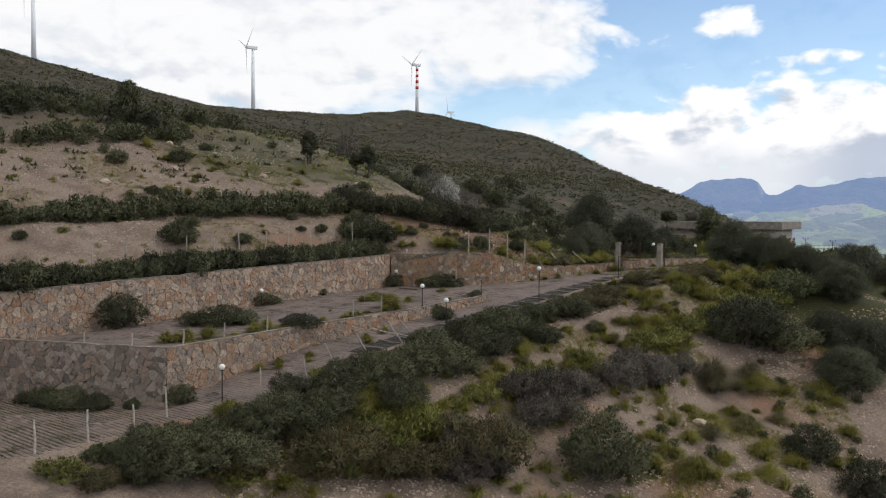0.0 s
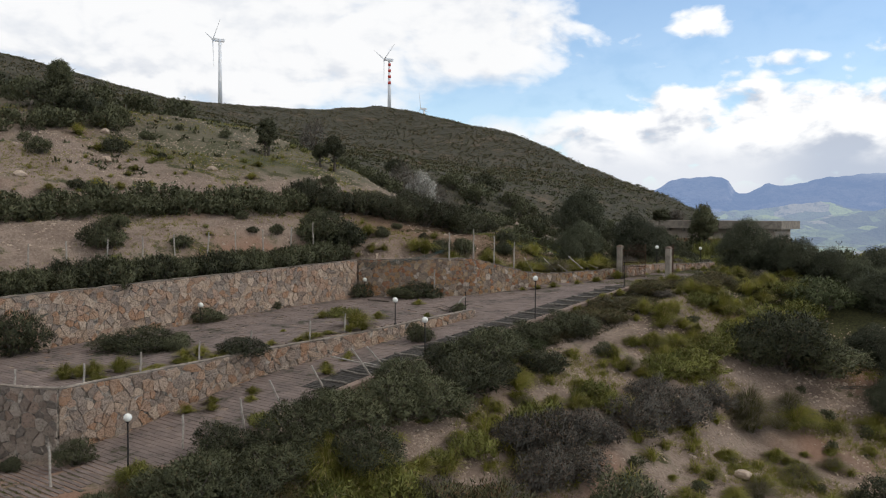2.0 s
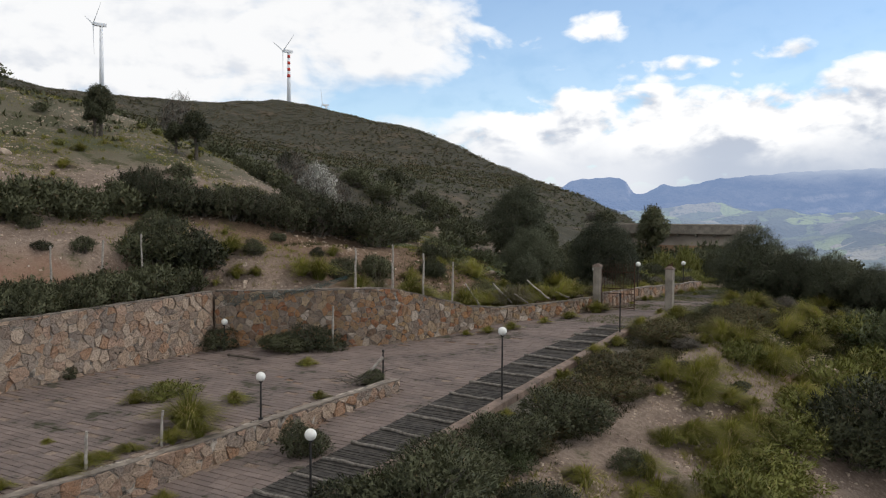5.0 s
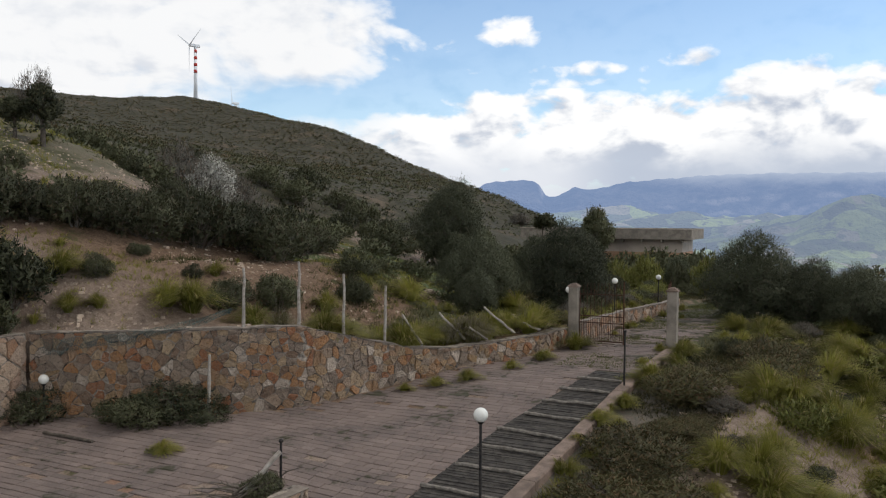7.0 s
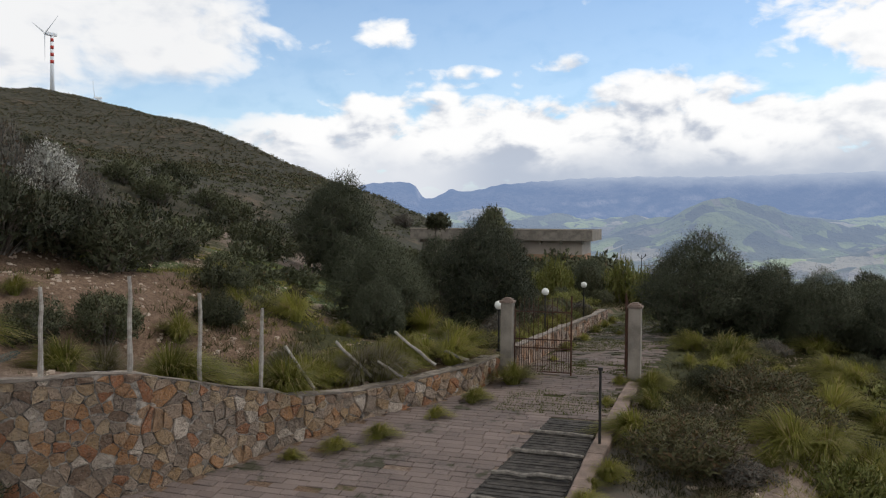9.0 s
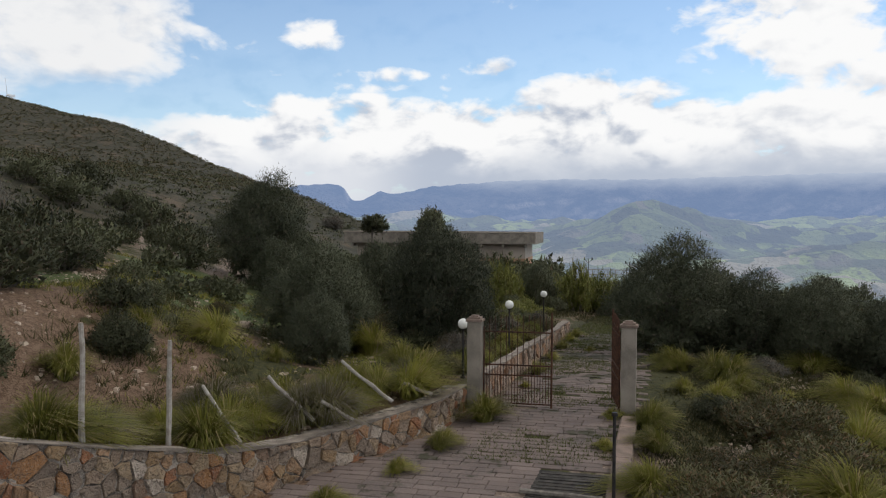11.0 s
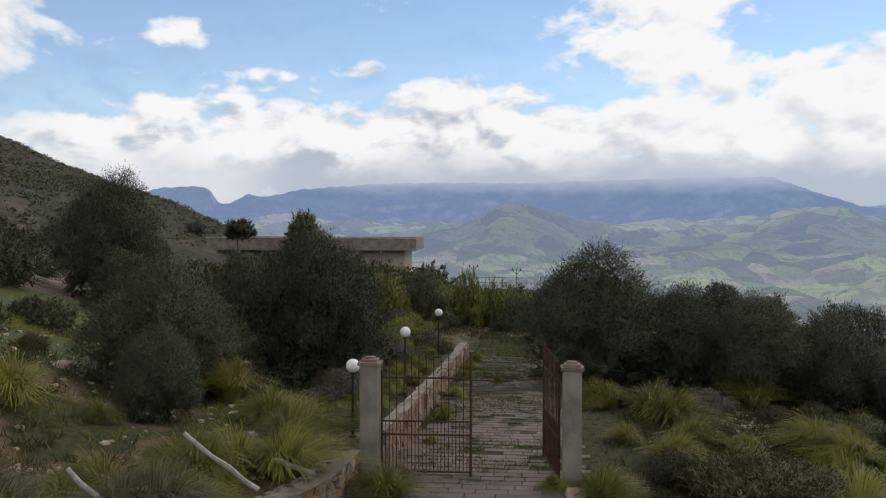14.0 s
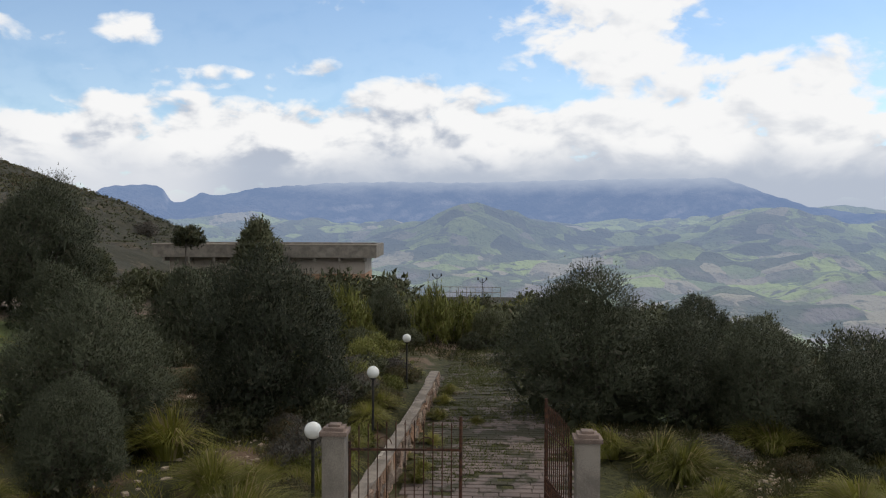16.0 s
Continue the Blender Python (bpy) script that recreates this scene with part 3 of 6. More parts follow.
def cells(length, low, high, rng, size):
    """Irregular polygons that fill a strip, like stones in a rubble wall."""
    nu, nv = max(2, round(length / (size * 1.12))), max(2, round((high - low) / (size * 0.86)))
    du, dv = length / nu, (high - low) / nv
    pts = {(i, j): ((i + 0.5 + (0.5 if j % 2 else 0) * 0.6 + rng.uniform(-0.46, 0.46)) * du, low + (j + 0.5 + rng.uniform(-0.44, 0.44)) * dv)
           for i in range(-3, nu + 3) for j in range(-3, nv + 3) if rng.random() > 0.24}
    for (i, j), (px, py) in pts.items():
        if px < -du or px > length + du or py < low - dv or py > high + dv:
            continue
        poly = [(px - 2 * du, py - 2 * dv), (px + 2 * du, py - 2 * dv), (px + 2 * du, py + 2 * dv), (px - 2 * du, py + 2 * dv)]
        for a in range(-3, 4):
            for b in range(-3, 4):
                q = pts.get((i + a, j + b))
                if q and (a or b):
                    nx, ny = q[0] - px, q[1] - py
                    poly = clip_poly(poly, nx, ny, nx * (px + q[0]) / 2 + ny * (py + q[1]) / 2)
        yield poly


def stone_piece(poly, at, rng):
    """Verts and faces of one rough stone; at(u, v, depth) gives the place."""
    rough = []
    for p, q in zip(poly, poly[1:] + poly[:1]):
        rough.append((p[0] + rng.uniform(-0.012, 0.012), p[1] + rng.uniform(-0.012, 0.012)))
        l = math.hypot(q[0] - p[0], q[1] - p[1])
        if l > 0.14:
            k, o = rng.uniform(0.35, 0.65), rng.uniform(-0.10, 0.05) * l
            rough.append((p[0] + (q[0] - p[0]) * k - (q[1] - p[1]) / l * o, p[1] + (q[1] - p[1]) * k + (q[0] - p[0]) / l * o))
    poly = rough
    cx, cy = sum(p[0] for p in poly) / len(poly), sum(p[1] for p in poly) / len(poly)
    gap, depth = rng.uniform(0.006, 0.024), rng.uniform(0.012, 0.065)
    def shrink(by):
        out = []
        for x, y in poly:
            d = math.hypot(x - cx, y - cy)
            k = max(0.1, 1 - by / max(d, 0.02))
            out.append((cx + (x - cx) * k, cy + (y - cy) * k))
        return out
    n = len(poly)
    tilt = rng.uniform(-0.2, 0.2), rng.uniform(-0.2, 0.2)
    verts = [at(x, y, -0.02) for x, y in shrink(gap)]
    verts += [at(x, y, depth * 0.6 + rng.uniform(-0.008, 0.008) + tilt[0] * (x - cx) * 0.6) for x, y in shrink(gap + 0.003)]
    verts += [at(x, y, depth + rng.uniform(-0.014, 0.014) + tilt[0] * (x - cx) + tilt[1] * (y - cy)) for x, y in shrink(gap + rng.uniform(0.006, 0.018))]
    verts.append(at(cx, cy, depth + rng.uniform(-0.005, 0.012)))
    faces = []
    for r in range(2):
        faces += [(r * n + i, r * n + (i + 1) % n, r * n + n + (i + 1) % n, r * n + n + i) for i in range(n)]
    faces += [(2 * n + i, 2 * n + (i + 1) % n, 3 * n) for i in range(n)]
    return verts, faces


def stone_wall(name, line, thick, label, seed, single=0, size=0.30, cap=0.045, stone=None):
    """line: points (x, y, foot, top) with the face to the right of the way; single: how many stones from the line's end are pieces of their own."""
    rng = random.Random(seed)
    body_v, body_f, cap_v, cap_f = [], [], [], []
    dense = []
    for (x0, y0, f0, t0), (x1, y1, f1, t1) in zip(line, line[1:]):
        n = max(1, round(math.hypot(x1 - x0, y1 - y0) / 0.5))
        dense += [tuple(a + (b - a) * k / n for a, b in zip((x0, y0, f0, t0), (x1, y1, f1, t1))) for k in range(n)]
    dense.append(line[-1])
    P = np.array(dense)
    seg = np.diff(P[:, :2], axis=0)
    s = np.concatenate([[0], np.cumsum(np.hypot(*seg.T))])
    tang = np.gradient(P[:, :2], axis=0)
    tang /= np.linalg.norm(tang, axis=1)[:, None]
    nor = np.column_stack([tang[:, 1], -tang[:, 0]])
    for k, (x, y, f, t) in enumerate(P):
        nx, ny = nor[k]
        body_v += [(x, y, f - 0.4), (x, y, t - cap), (x - nx * thick, y - ny * thick, t - cap), (x - nx * thick, y - ny * thick, f - 0.4)]
        j = rng.uniform(-0.035, 0.03)
        o = 0.035 + rng.uniform(-0.02, 0.025)
        back = min(thick + 0.02, 0.15 + rng.uniform(0, 0.12))
        cap_v += [(x + nx * o, y + ny * o, t - cap + 0.003), (x + nx * o, y + ny * o, t + j), (x - nx * back, y - ny * back, t + j), (x - nx * back, y - ny * back, t - cap + 0.003)]
    for k in range(len(P) - 1):
        for e in range(4):
            q = (4 * k + e, 4 * k + (e + 1) % 4, 4 * k + 4 + (e + 1) % 4, 4 * k + 4 + e)
            body_f.append(q)
            cap_f.append(q)
    last = 4 * (len(P) - 1)
    for fs in (body_f, cap_f):
        fs += [(3, 2, 1, 0), (last, last + 1, last + 2, last + 3)]
    wall = thing(name, label, "retaining wall", kind="structure")
    link_mesh("core", body_v, body_f, MORTAR, wall)
    link_mesh("coping", cap_v, cap_f, COPING, wall, "thin cement coping")
    total, low, high = s[-1], P[:, 2].min() - 0.1, P[:, 3].max()
    def at(u, v, depth):
        x, y = np.interp(u, s, P[:, 0]), np.interp(u, s, P[:, 1])
        nx, ny = np.interp(u, s, nor[:, 0]), np.interp(u, s, nor[:, 1])
        return (float(x + nx * depth), float(y + ny * depth), v)
    polys = []
    for poly in cells(total, low, high, rng, size):
        mid = min(max(sum(p[0] for p in poly) / len(poly), 0), total) if poly else 0
        k = min(max(int(np.searchsorted(s, mid)) - 1, 0), len(s) - 2)
        slope = (P[k + 1, 3] - P[k, 3]) / (s[k + 1] - s[k])
        poly = clip_poly(poly, -1, 0, 0.0)
        poly = clip_poly(poly, 1, 0, total)
        top = P[k, 3] - cap - 0.005
        poly = clip_poly(poly, -slope, 1, top - slope * s[k])
        poly = clip_poly(poly, 0, -1, -(np.interp(mid, s, P[:, 2]) - 0.12))
        if len(poly) < 3:
            continue
        area = abs(sum(p[0] * q[1] - q[0] * p[1] for p, q in zip(poly, poly[1:] + poly[:1]))) / 2
        if 0.010 < area < size * size * 4.5:
            polys.append((mid, poly))
    polys.sort(key=lambda p: -p[0])
    rest_v, rest_f = [], []
    for k, (mid, poly) in enumerate(polys):
        v, f = stone_piece(poly, at, rng)
        if k < single:
            link_mesh("stone", v, f, stone or STONE, wall)
        else:
            n = len(rest_v)
            rest_v += v
            rest_f += [tuple(i + n for i in q) for q in f]
    if rest_v:
        tagged(link_mesh("stones", rest_v, rest_f, stone or STONE, wall), kind="stuff")
    return wall


def upper_line(ys):
    return [(float(bound_x(y)), float(y), float(terrace_z(y) if y < 54 else drive_z(y)) - 0.1, float(bound_top(y))) for y in ys]


stone_wall("retaining_wall_upper", [(-14.5, y, float(terrace_z(y)), float(bound_top(y))) for y in (16.5, 24, 32, 40, 46.9)], 0.5, "long retaining wall of pink and grey rubble stone", 3, single=60)
stone_wall("retaining_wall_bend", upper_line([46.95, 48.2, 49.6, 50.5, 51, 52.4, 53.8, 54.5, 56, 58, 59.9, 61.6]), 0.5, "curving retaining wall of ochre and grey rubble stone", 5, single=430, size=0.235, stone=OCHRE_STONE)
stone_wall("retaining_wall_lower", [(float(low_wall_x(y)), y, float(drive_z(y)), z) for y, z in ((21.95, -1.85), (27, -1.72), (31, -1.62), (37, -1.35), (42, -1.02), (45.3, -0.80))], 0.4, "low retaining wall of rubble stone beside the drive", 7, single=120)
stone_wall("retaining_wall_cross", [(x, float(terrace_edge(x)), -4.6, z) for x, z in ((-20, -1.75), (-11.35, -1.8), (-4.5, -1.85))], 0.4, "tall grey rubble wall closing the terrace above the yard", 9, single=60, size=0.30, stone=GREY_STONE)
stone_wall("retaining_wall_path", [(-3.45, 62.4, 0.1, 0.92), (-3.2, 67, 0.2, 0.9), (-3.1, 72, 0.15, 0.75), (-3.0, 77.5, 0.1, 0.65)], 0.24, "knee-high rubble wall along the path behind the gate", 11, single=60, size=0.34)

# ---- paving ----
def on_paving(x, y):
    """Which paved area holds this place: drive, terrace, yard or none."""
    if 22.5 < y < 62 and x < -0.2 and x > (low_wall_x(y) + 0.12 if y < 45.4 else bound_x(y) + 0.1):
        return "drive"
    if y < 45.4 and x < low_wall_x(y) - 0.45 and x > -14.3 and y > terrace_edge(x) + 0.5:
        return "terrace"
    if y >= 62 and y < 90 and -2.95 < x < 0.3 + max(0, y - 74) * 0.25:
        return "path"
    if 8 < y <= 22.5 and -13 < x < -0.6 and (y < terrace_edge(x) - 0.15 or x > -4.3):
        return "yard"
    return ""


def paving():
    rng = random.Random(21)
    groups = {}
    L, W = 0.48, 0.24
    for row in range(int((90 - 8) / W)):
        y = 8 + row * W
        x = -14.4 + (row % 2) * L / 2 + rng.uniform(-0.05, 0.05)
        while x < 4:
            l = L * rng.uniform(0.6, 1.3)
            area = on_paving(x + l / 2, y + W / 2)
            worn = 0.5 + 0.5 * wobble(np.float64(x), np.float64(y), 3.0, 4)
            miss = {"drive": 0.012, "terrace": 0.04, "path": 0.14, "yard": 0.06}.get(area, 1) * (0.3 + 1.7 * worn)
            left = strip_left(y)
            strip = area == "drive" and x + l > left and 31 < y < 57.5
            if strip and left - x > 0.12:
                l, strip = left - x, False
            if area and rng.random() > miss and not strip:
                g = {"path": 0.020, "yard": 0.045}.get(area, 0.011)
                quad = [(x + 0.006, y + g + rng.uniform(-.008, .01)), (x + l - 0.006, y + g + rng.uniform(-.008, .01)), (x + l - 0.006, y + W - g + rng.uniform(-.01, .008)), (x + 0.006, y + W - g + rng.uniform(-.01, .008))]
                up = rng.uniform(0.02, 0.034)
                b = [(px, py, land_fast(px, py) - 0.03) for px, py in quad]
                cx, cy = x + l / 2, y + W / 2
                t = [(px, py, bz + 0.03 + up * 0.6 + rng.uniform(-.003, .003)) for px, py, bz in b]
                u = [(px + (cx - px) * 0.05, py + (cy - py) * 0.12, bz + 0.03 + up) for px, py, bz in b]
                groups.setdefault(area, []).append((b + t + u, y))
            x += l
    base = [(0, 1, 5, 4), (1, 2, 6, 5), (2, 3, 7, 6), (3, 0, 4, 7), (4, 5, 9, 8), (5, 6, 10, 9), (6, 7, 11, 10), (7, 4, 8, 11), (8, 9, 10, 11)]
    names = {"drive": ("road", "pinkish-grey paved drive climbing to the gate"), "terrace": ("pavement_terrace", "worn paved terrace between two rubble walls"),
             "path": ("pavement_path", "mossy broken paving behind the gate"), "yard": ("pavement_yard", "weathered paving of the lower yard")}
    for area, slabs in groups.items():
        root = thing(names[area][0], names[area][1], "paving", kind="structure")
        if area == "drive":
            slabs.sort(key=lambda s: abs(s[1] - 55))
        if area == "terrace":
            slabs.sort(key=lambda s: -s[1])
        rest_v, rest_f = [], []
        count = {"drive": 300, "path": 100, "terrace": 300, "yard": 60}.get(area, 0)
        for k, (v, y) in enumerate(slabs):
            if k < count:
                link_mesh("paving_stone", v, base, PAVER, root)
            else:
                n = len(rest_v)
                rest_v += v
                rest_f += [tuple(i + n for i in q) for q in base]
        if rest_v:
            tagged(link_mesh("paving_stones", rest_v, rest_f, PAVER, root), kind="stuff")


def land_fast(x, y):
    key = (round(x, 2), round(y, 2))
    if key not in LAND_CACHE:
        LAND_CACHE[key] = land_z(*key)
    return LAND_CACHE[key]


LAND_CACHE = {}


# ---- small solids ----
def tube(bm, a, b, r0, r1=None, sides=8, cap=True):
    r1 = r0 if r1 is None else r1
    a, b = Vector(a), Vector(b)
    m = Matrix.Translation((a + b) / 2) @ (b - a).to_track_quat("Z", "Y").to_matrix().to_4x4()
    bmesh.ops.create_cone(bm, cap_ends=cap, segments=sides, radius1=r0, radius2=r1, depth=(b - a).length, matrix=m)


def box(bm, lo, hi, bevel=0.0):
    c = [(l + h) / 2 for l, h in zip(lo, hi)]
    s = [abs(h - l) for l, h in zip(lo, hi)]
    made = bmesh.ops.create_cube(bm, size=1, matrix=Matrix.Translation(c) @ Matrix.Diagonal((*s, 1)))
    if bevel:
        edges = {e for v in made["verts"] for e in v.link_edges}
        bmesh.ops.bevel(bm, geom=list(edges), offset=bevel, segments=2, affect="EDGES", profile=0.7)


def branch_mesh(name, lines, material, sides=5):
    """Tapered limbs: each a list of (point, radius)."""
    v, f = [], []
    for line in lines:
        base = len(v)
        for k, (p, r) in enumerate(line):
            q = line[min(k + 1, len(line) - 1)][0] - line[max(k - 1, 0)][0]
            a = q.orthogonal().normalized()
            b = q.cross(a).normalized()
            v += [tuple(p + (a * math.cos(6.2832 * i / sides) + b * math.sin(6.2832 * i / sides)) * r) for i in range(sides)]
        for k in range(len(line) - 1):
            f += [(base + k * sides + i, base + k * sides + (i + 1) % sides, base + (k + 1) * sides + (i + 1) % sides, base + (k + 1) * sides + i) for i in range(sides)]
    me = bpy.data.meshes.new(name)
    me.from_pydata(v, [], f)
    me.materials.append(material)
    me.shade_smooth()
    return me


def rough_pole(bm, a, b, r, rng, sides=7, steps=5):
    """A crooked wooden pole with a split end."""
    a, b = Vector(a), Vector(b)
    side = (b - a).orthogonal().normalized()
    other = (b - a).cross(side).normalized()
    rings = []
    for k in range(steps + 1):
        q = k / steps
        c = a.lerp(b, q) + side * rng.uniform(-0.4, 0.4) * r + other * rng.uniform(-0.4, 0.4) * r
        rr = r * (1.1 - 0.25 * q) * rng.uniform(0.9, 1.1)
        rings.append([bm.verts.new(c + (side * math.cos(6.2832 * i / sides) + other * math.sin(6.2832 * i / sides)) * rr * rng.uniform(0.88, 1.1)) for i in range(sides)])
    for p, q in zip(rings, rings[1:]):
        for i in range(sides):
            bm.faces.new((p[i], p[(i + 1) % sides], q[(i + 1) % sides], q[i]))
    bm.faces.new(rings[0][::-1])
    bm.faces.new(rings[-1])


# kerb of the drive
def kerb():
    root = thing("kerb", "reddish concrete kerb along the outer edge of the drive", "kerb", kind="structure")
    rng = random.Random(4)
    y = 27.0
    while y < 61.4:
        l = min(rng.uniform(1.5, 2.2), 61.4 - y)
        n = 4
        v, f = [], []
        for k in range(n + 1):
            yy = y + 0.01 + (l - 0.02) * k / n
            z = land_fast(-0.3, yy)
            o = rng.uniform(-0.015, 0.015)
            v += [(-0.06 + o, yy, z - 0.3), (-0.05 + o, yy, z + 0.13), (-0.02 + o, yy, z + 0.155), (0.28 + o, yy, z + 0.15), (0.31 + o, yy, z + 0.12), (0.33 + o, yy, z - 0.75)]
        for k in range(n):
            f += [(6 * k + e, 6 * k + e + 1, 6 * k + 7 + e, 6 * k + 6 + e) for e in range(5)]
        f += [(5, 4, 3, 2, 1, 0), tuple(6 * n + e for e in range(6))]
        link_mesh("kerb_stone", v, f, KERB, root)
        y += l


kerb()


def strip_left(y):
    return float(-1.95 + 0.6 * smooth(50, 57.6, y))


def strip():
    """A ridged strip of dark grit, its surface uneven across and along."""
    rng = random.Random(16)
    v, f = [], []
    ys, n = np.arange(31, 57.6, 0.07), 9
    for k, y in enumerate(ys):
        left = strip_left(y) - 0.02
        for i in range(n):
            x = left + (-0.07 - left) * i / (n - 1)
            v.append((x, float(y), land_fast(x, y) + 0.018 + (0.014 if k % 3 == 0 else 0.0) + rng.uniform(0, 0.012)))
    f = [(n * k + i, n * k + i + 1, n * k + n + i + 1, n * k + n + i) for k in range(len(ys) - 1) for i in range(n - 1)]
    tagged(link_mesh("pavement_strip", v, f, GRIT), "dark grit strip between drive and kerb", "path strip", kind="structure")
    # narrow dark boards across the strip, some gone
    bed = bpy.data.objects["pavement_strip"]
    y = 31.1
    while y < 57.4:
        wide = rng.uniform(0.09, 0.13)
        if rng.random() > 0.06:
            left, right = strip_left(y) + rng.uniform(0, 0.08), -0.1 - rng.uniform(0, 0.06)
            v = []
            for px, py in ((left, y), (right, y + rng.uniform(-0.02, 0.02)), (right, y + wide), (left, y + wide + rng.uniform(-0.02, 0.02))):
                v.append((px, py, land_fast(px, py) + 0.01))
            up = rng.uniform(0.028, 0.045)
            v += [(px + (0.008 if px == left else -0.008), py + (0.008 if k < 2 else -0.008), pz + up) for k, (px, py, pz) in enumerate(v)]
            link_mesh("board", v, [(0, 1, 5, 4), (1, 2, 6, 5), (2, 3, 7, 6), (3, 0, 4, 7), (4, 5, 6, 7)], BOARD, bed)
        y += wide + rng.uniform(0.025, 0.05)
    rng = random.Random(6)
    y = 32.0
    while y < 56.6:
        bm = bmesh.new()
        x0 = -1.9 + 0.45 * smooth(50, 57, y) + rng.uniform(-0.12, 0.12)
        y1 = y + rng.uniform(-0.05, 0.25)
        rough_pole(bm, (x0, y, land_fast(x0, y) + 0.075), (-0.1, y1 - 0.25, land_fast(-0.3, y1) + 0.085), 0.05, rng)
        tagged(part("log_step", bm, LOG_WOOD), "grey weathered log laid across the grit strip", "log", "logs of the grit strip")
        y += rng.uniform(1.1, 1.45)


strip()


# ---- globe lamps ----
def lamp(x, y, globe_z, foot=None, lean=0.0):
    z = land_fast(x, y) if foot is None else foot
    h = globe_z - z
    ob = thing("garden_lamp", "white globe lamp on a thin black iron post", "garden lamp", pose(x, y, z, 0, lean, 0), "globe lamps")
    bm = bmesh.new()
    tube(bm, (0, 0, -0.1), (0, 0, h - 0.12), 0.03, 0.026, 10)
    tube(bm, (0, 0, 0), (0, 0, 0.05), 0.075, 0.06, 10)
    post = part("post", bm, IRON, ob, "black iron post")
    bm = bmesh.new()
    tube(bm, (0, 0, h - 0.16), (0, 0, h - 0.11), 0.05, 0.075, 12)
    part("collar", bm, IRON, post)
    bm = bmesh.new()
    bmesh.ops.create_uvsphere(bm, u_segments=20, v_segments=14, radius=0.14, matrix=Matrix.Translation((0, 0, h)))
    part("globe", bm, GLOBE, ob, "white opal globe", True)


for x, y, z, foot in ((-0.6, 22.3, -2.36, None), (0.13, 36.5, -0.34, -2.1), (0.13, 45.5, 1.06, -1.15), (-4.5, 39.6, 0.03, -1.2), (-14.2, 34.75, -0.53, None), (-13.9, 47.0, 0.21, None),
                      (-4.16, 63.0, 2.04, None), (-3.95, 68.6, 2.05, None), (-4.0, 77.0, 1.75, None)):
    lamp(x, y, z, foot)

stub = thing("lamp_post", "black iron lamp post without its globe on the kerb", "lamp post", pose(0.12, 55.5, float(drive_z(55.5)) + 0.1))
bm = bmesh.new()
tube(bm, (0, 0, -0.05), (0, 0, 1.6), 0.03, 0.027, 10)
part("post", bm, IRON, stub)
bm = bmesh.new()
tube(bm, (0, 0, 1.6), (0, 0, 1.66), 0.05, 0.05, 10)
part("collar", bm, IRON, stub)


# ---- gate ----
def pillar(x, y):
    z = land_fast(x, y) - 0.1
    ob = thing("gate_pillar", "square grey concrete gate pillar with a stepped cap", "gate pillar", pose(x, y, z), "gate pillars")
    h = 2.38 - z
    bm = bmesh.new()
    box(bm, (-0.17, -0.17, -0.3), (0.17, 0.17, h - 0.16), 0.012)
    part("shaft", bm, CONCRETE, ob)
    bm = bmesh.new()
    box(bm, (-0.205, -0.205, h - 0.157), (0.205, 0.205, h - 0.09), 0.012)
    box(bm, (-0.15, -0.15, h - 0.092), (0.15, 0.15, h - 0.04), 0.012)
    box(bm, (-0.09, -0.09, h - 0.042), (0.09, 0.09, h), 0.012)
    part("cap", bm, KERB, ob, "stepped reddish cap")


pillar(-3.63, 62.05)
pillar(0.08, 61.9)


def gate_leaf(x, y, z, turn, label):
    ob = thing("gate_leaf", label, "iron gate", pose(x, y, z, 0, 0, turn), "leaves of the gate")
    w, h = 1.66, 1.78
    bm = bmesh.new()
    tube(bm, (0, 0, 0), (0, 0, h + 0.12), 0.022, sides=8)
    part("hinge_stile", bm, RUST, ob)
    bm = bmesh.new()
    tube(bm, (w, 0, -0.05), (w, 0, h + 0.5), 0.026, sides=8)
    part("lock_stile", bm, RUST, ob)
    for k in (0.03, 0.72, 0.97, h):
        bm = bmesh.new()
        box(bm, (0.01, -0.008, k - 0.017), (w - 0.01, 0.008, k + 0.017))
        part("rail", bm, RUST, ob)
    n = 12
    for k in range(1, n):
        bm = bmesh.new()
        px = w * k / n
        top = h + 0.22 + 0.16 * math.sin(math.pi * (0.15 + 0.6 * k / n))
        tube(bm, (px, 0, 0.03), (px, 0, top), 0.0095, sides=6)
        tube(bm, (px, 0, top), (px, 0, top + 0.07), 0.016, 0.002, 6)
        part("bar", bm, RUST, ob)
    for k in range(n):
        bm = bmesh.new()
        px = w * (k + 0.5) / n
        tube(bm, (px, 0, 0.03), (px, 0, 0.97), 0.007, sides=5)
        part("bar", bm, RUST, ob)
    for cx, s in ((w * 0.3, 1), (w * 0.7, -1)):
        line = []
        for k in range(19):
            a, r = 1.7 * math.pi * k / 18, 0.13 * (1 - 0.035 * k)
            line.append((Vector((cx + r * math.cos(a) * s, 0.012, h + 0.08 + r * math.sin(a))), 0.008))
        new("scroll", branch_mesh("scroll", line and [line], RUST, 5)).parent = ob


gate_leaf(-3.42, 62.1, 0.2, 2.5, "closed rusty wrought-iron gate leaf hung on its pillar")
gate_leaf(-0.14, 62.05, 0.2, 99.0, "open rusty wrought-iron gate leaf swung inward")


# ---- posts, poles and logs ----
def wooden_pole(a, b, r, label, category="post", group="", name="fence_post", wood=None):
    rng = random.Random(round(a[0] * 100 + a[1] * 31))
    bm = bmesh.new()
    c = Vector(a)
    rough_pole(bm, (0, 0, 0), Vector(b) - c, r, rng)
    ob = tagged(part(name, bm, wood or WOOD), label, category, group)
    ob.location = c


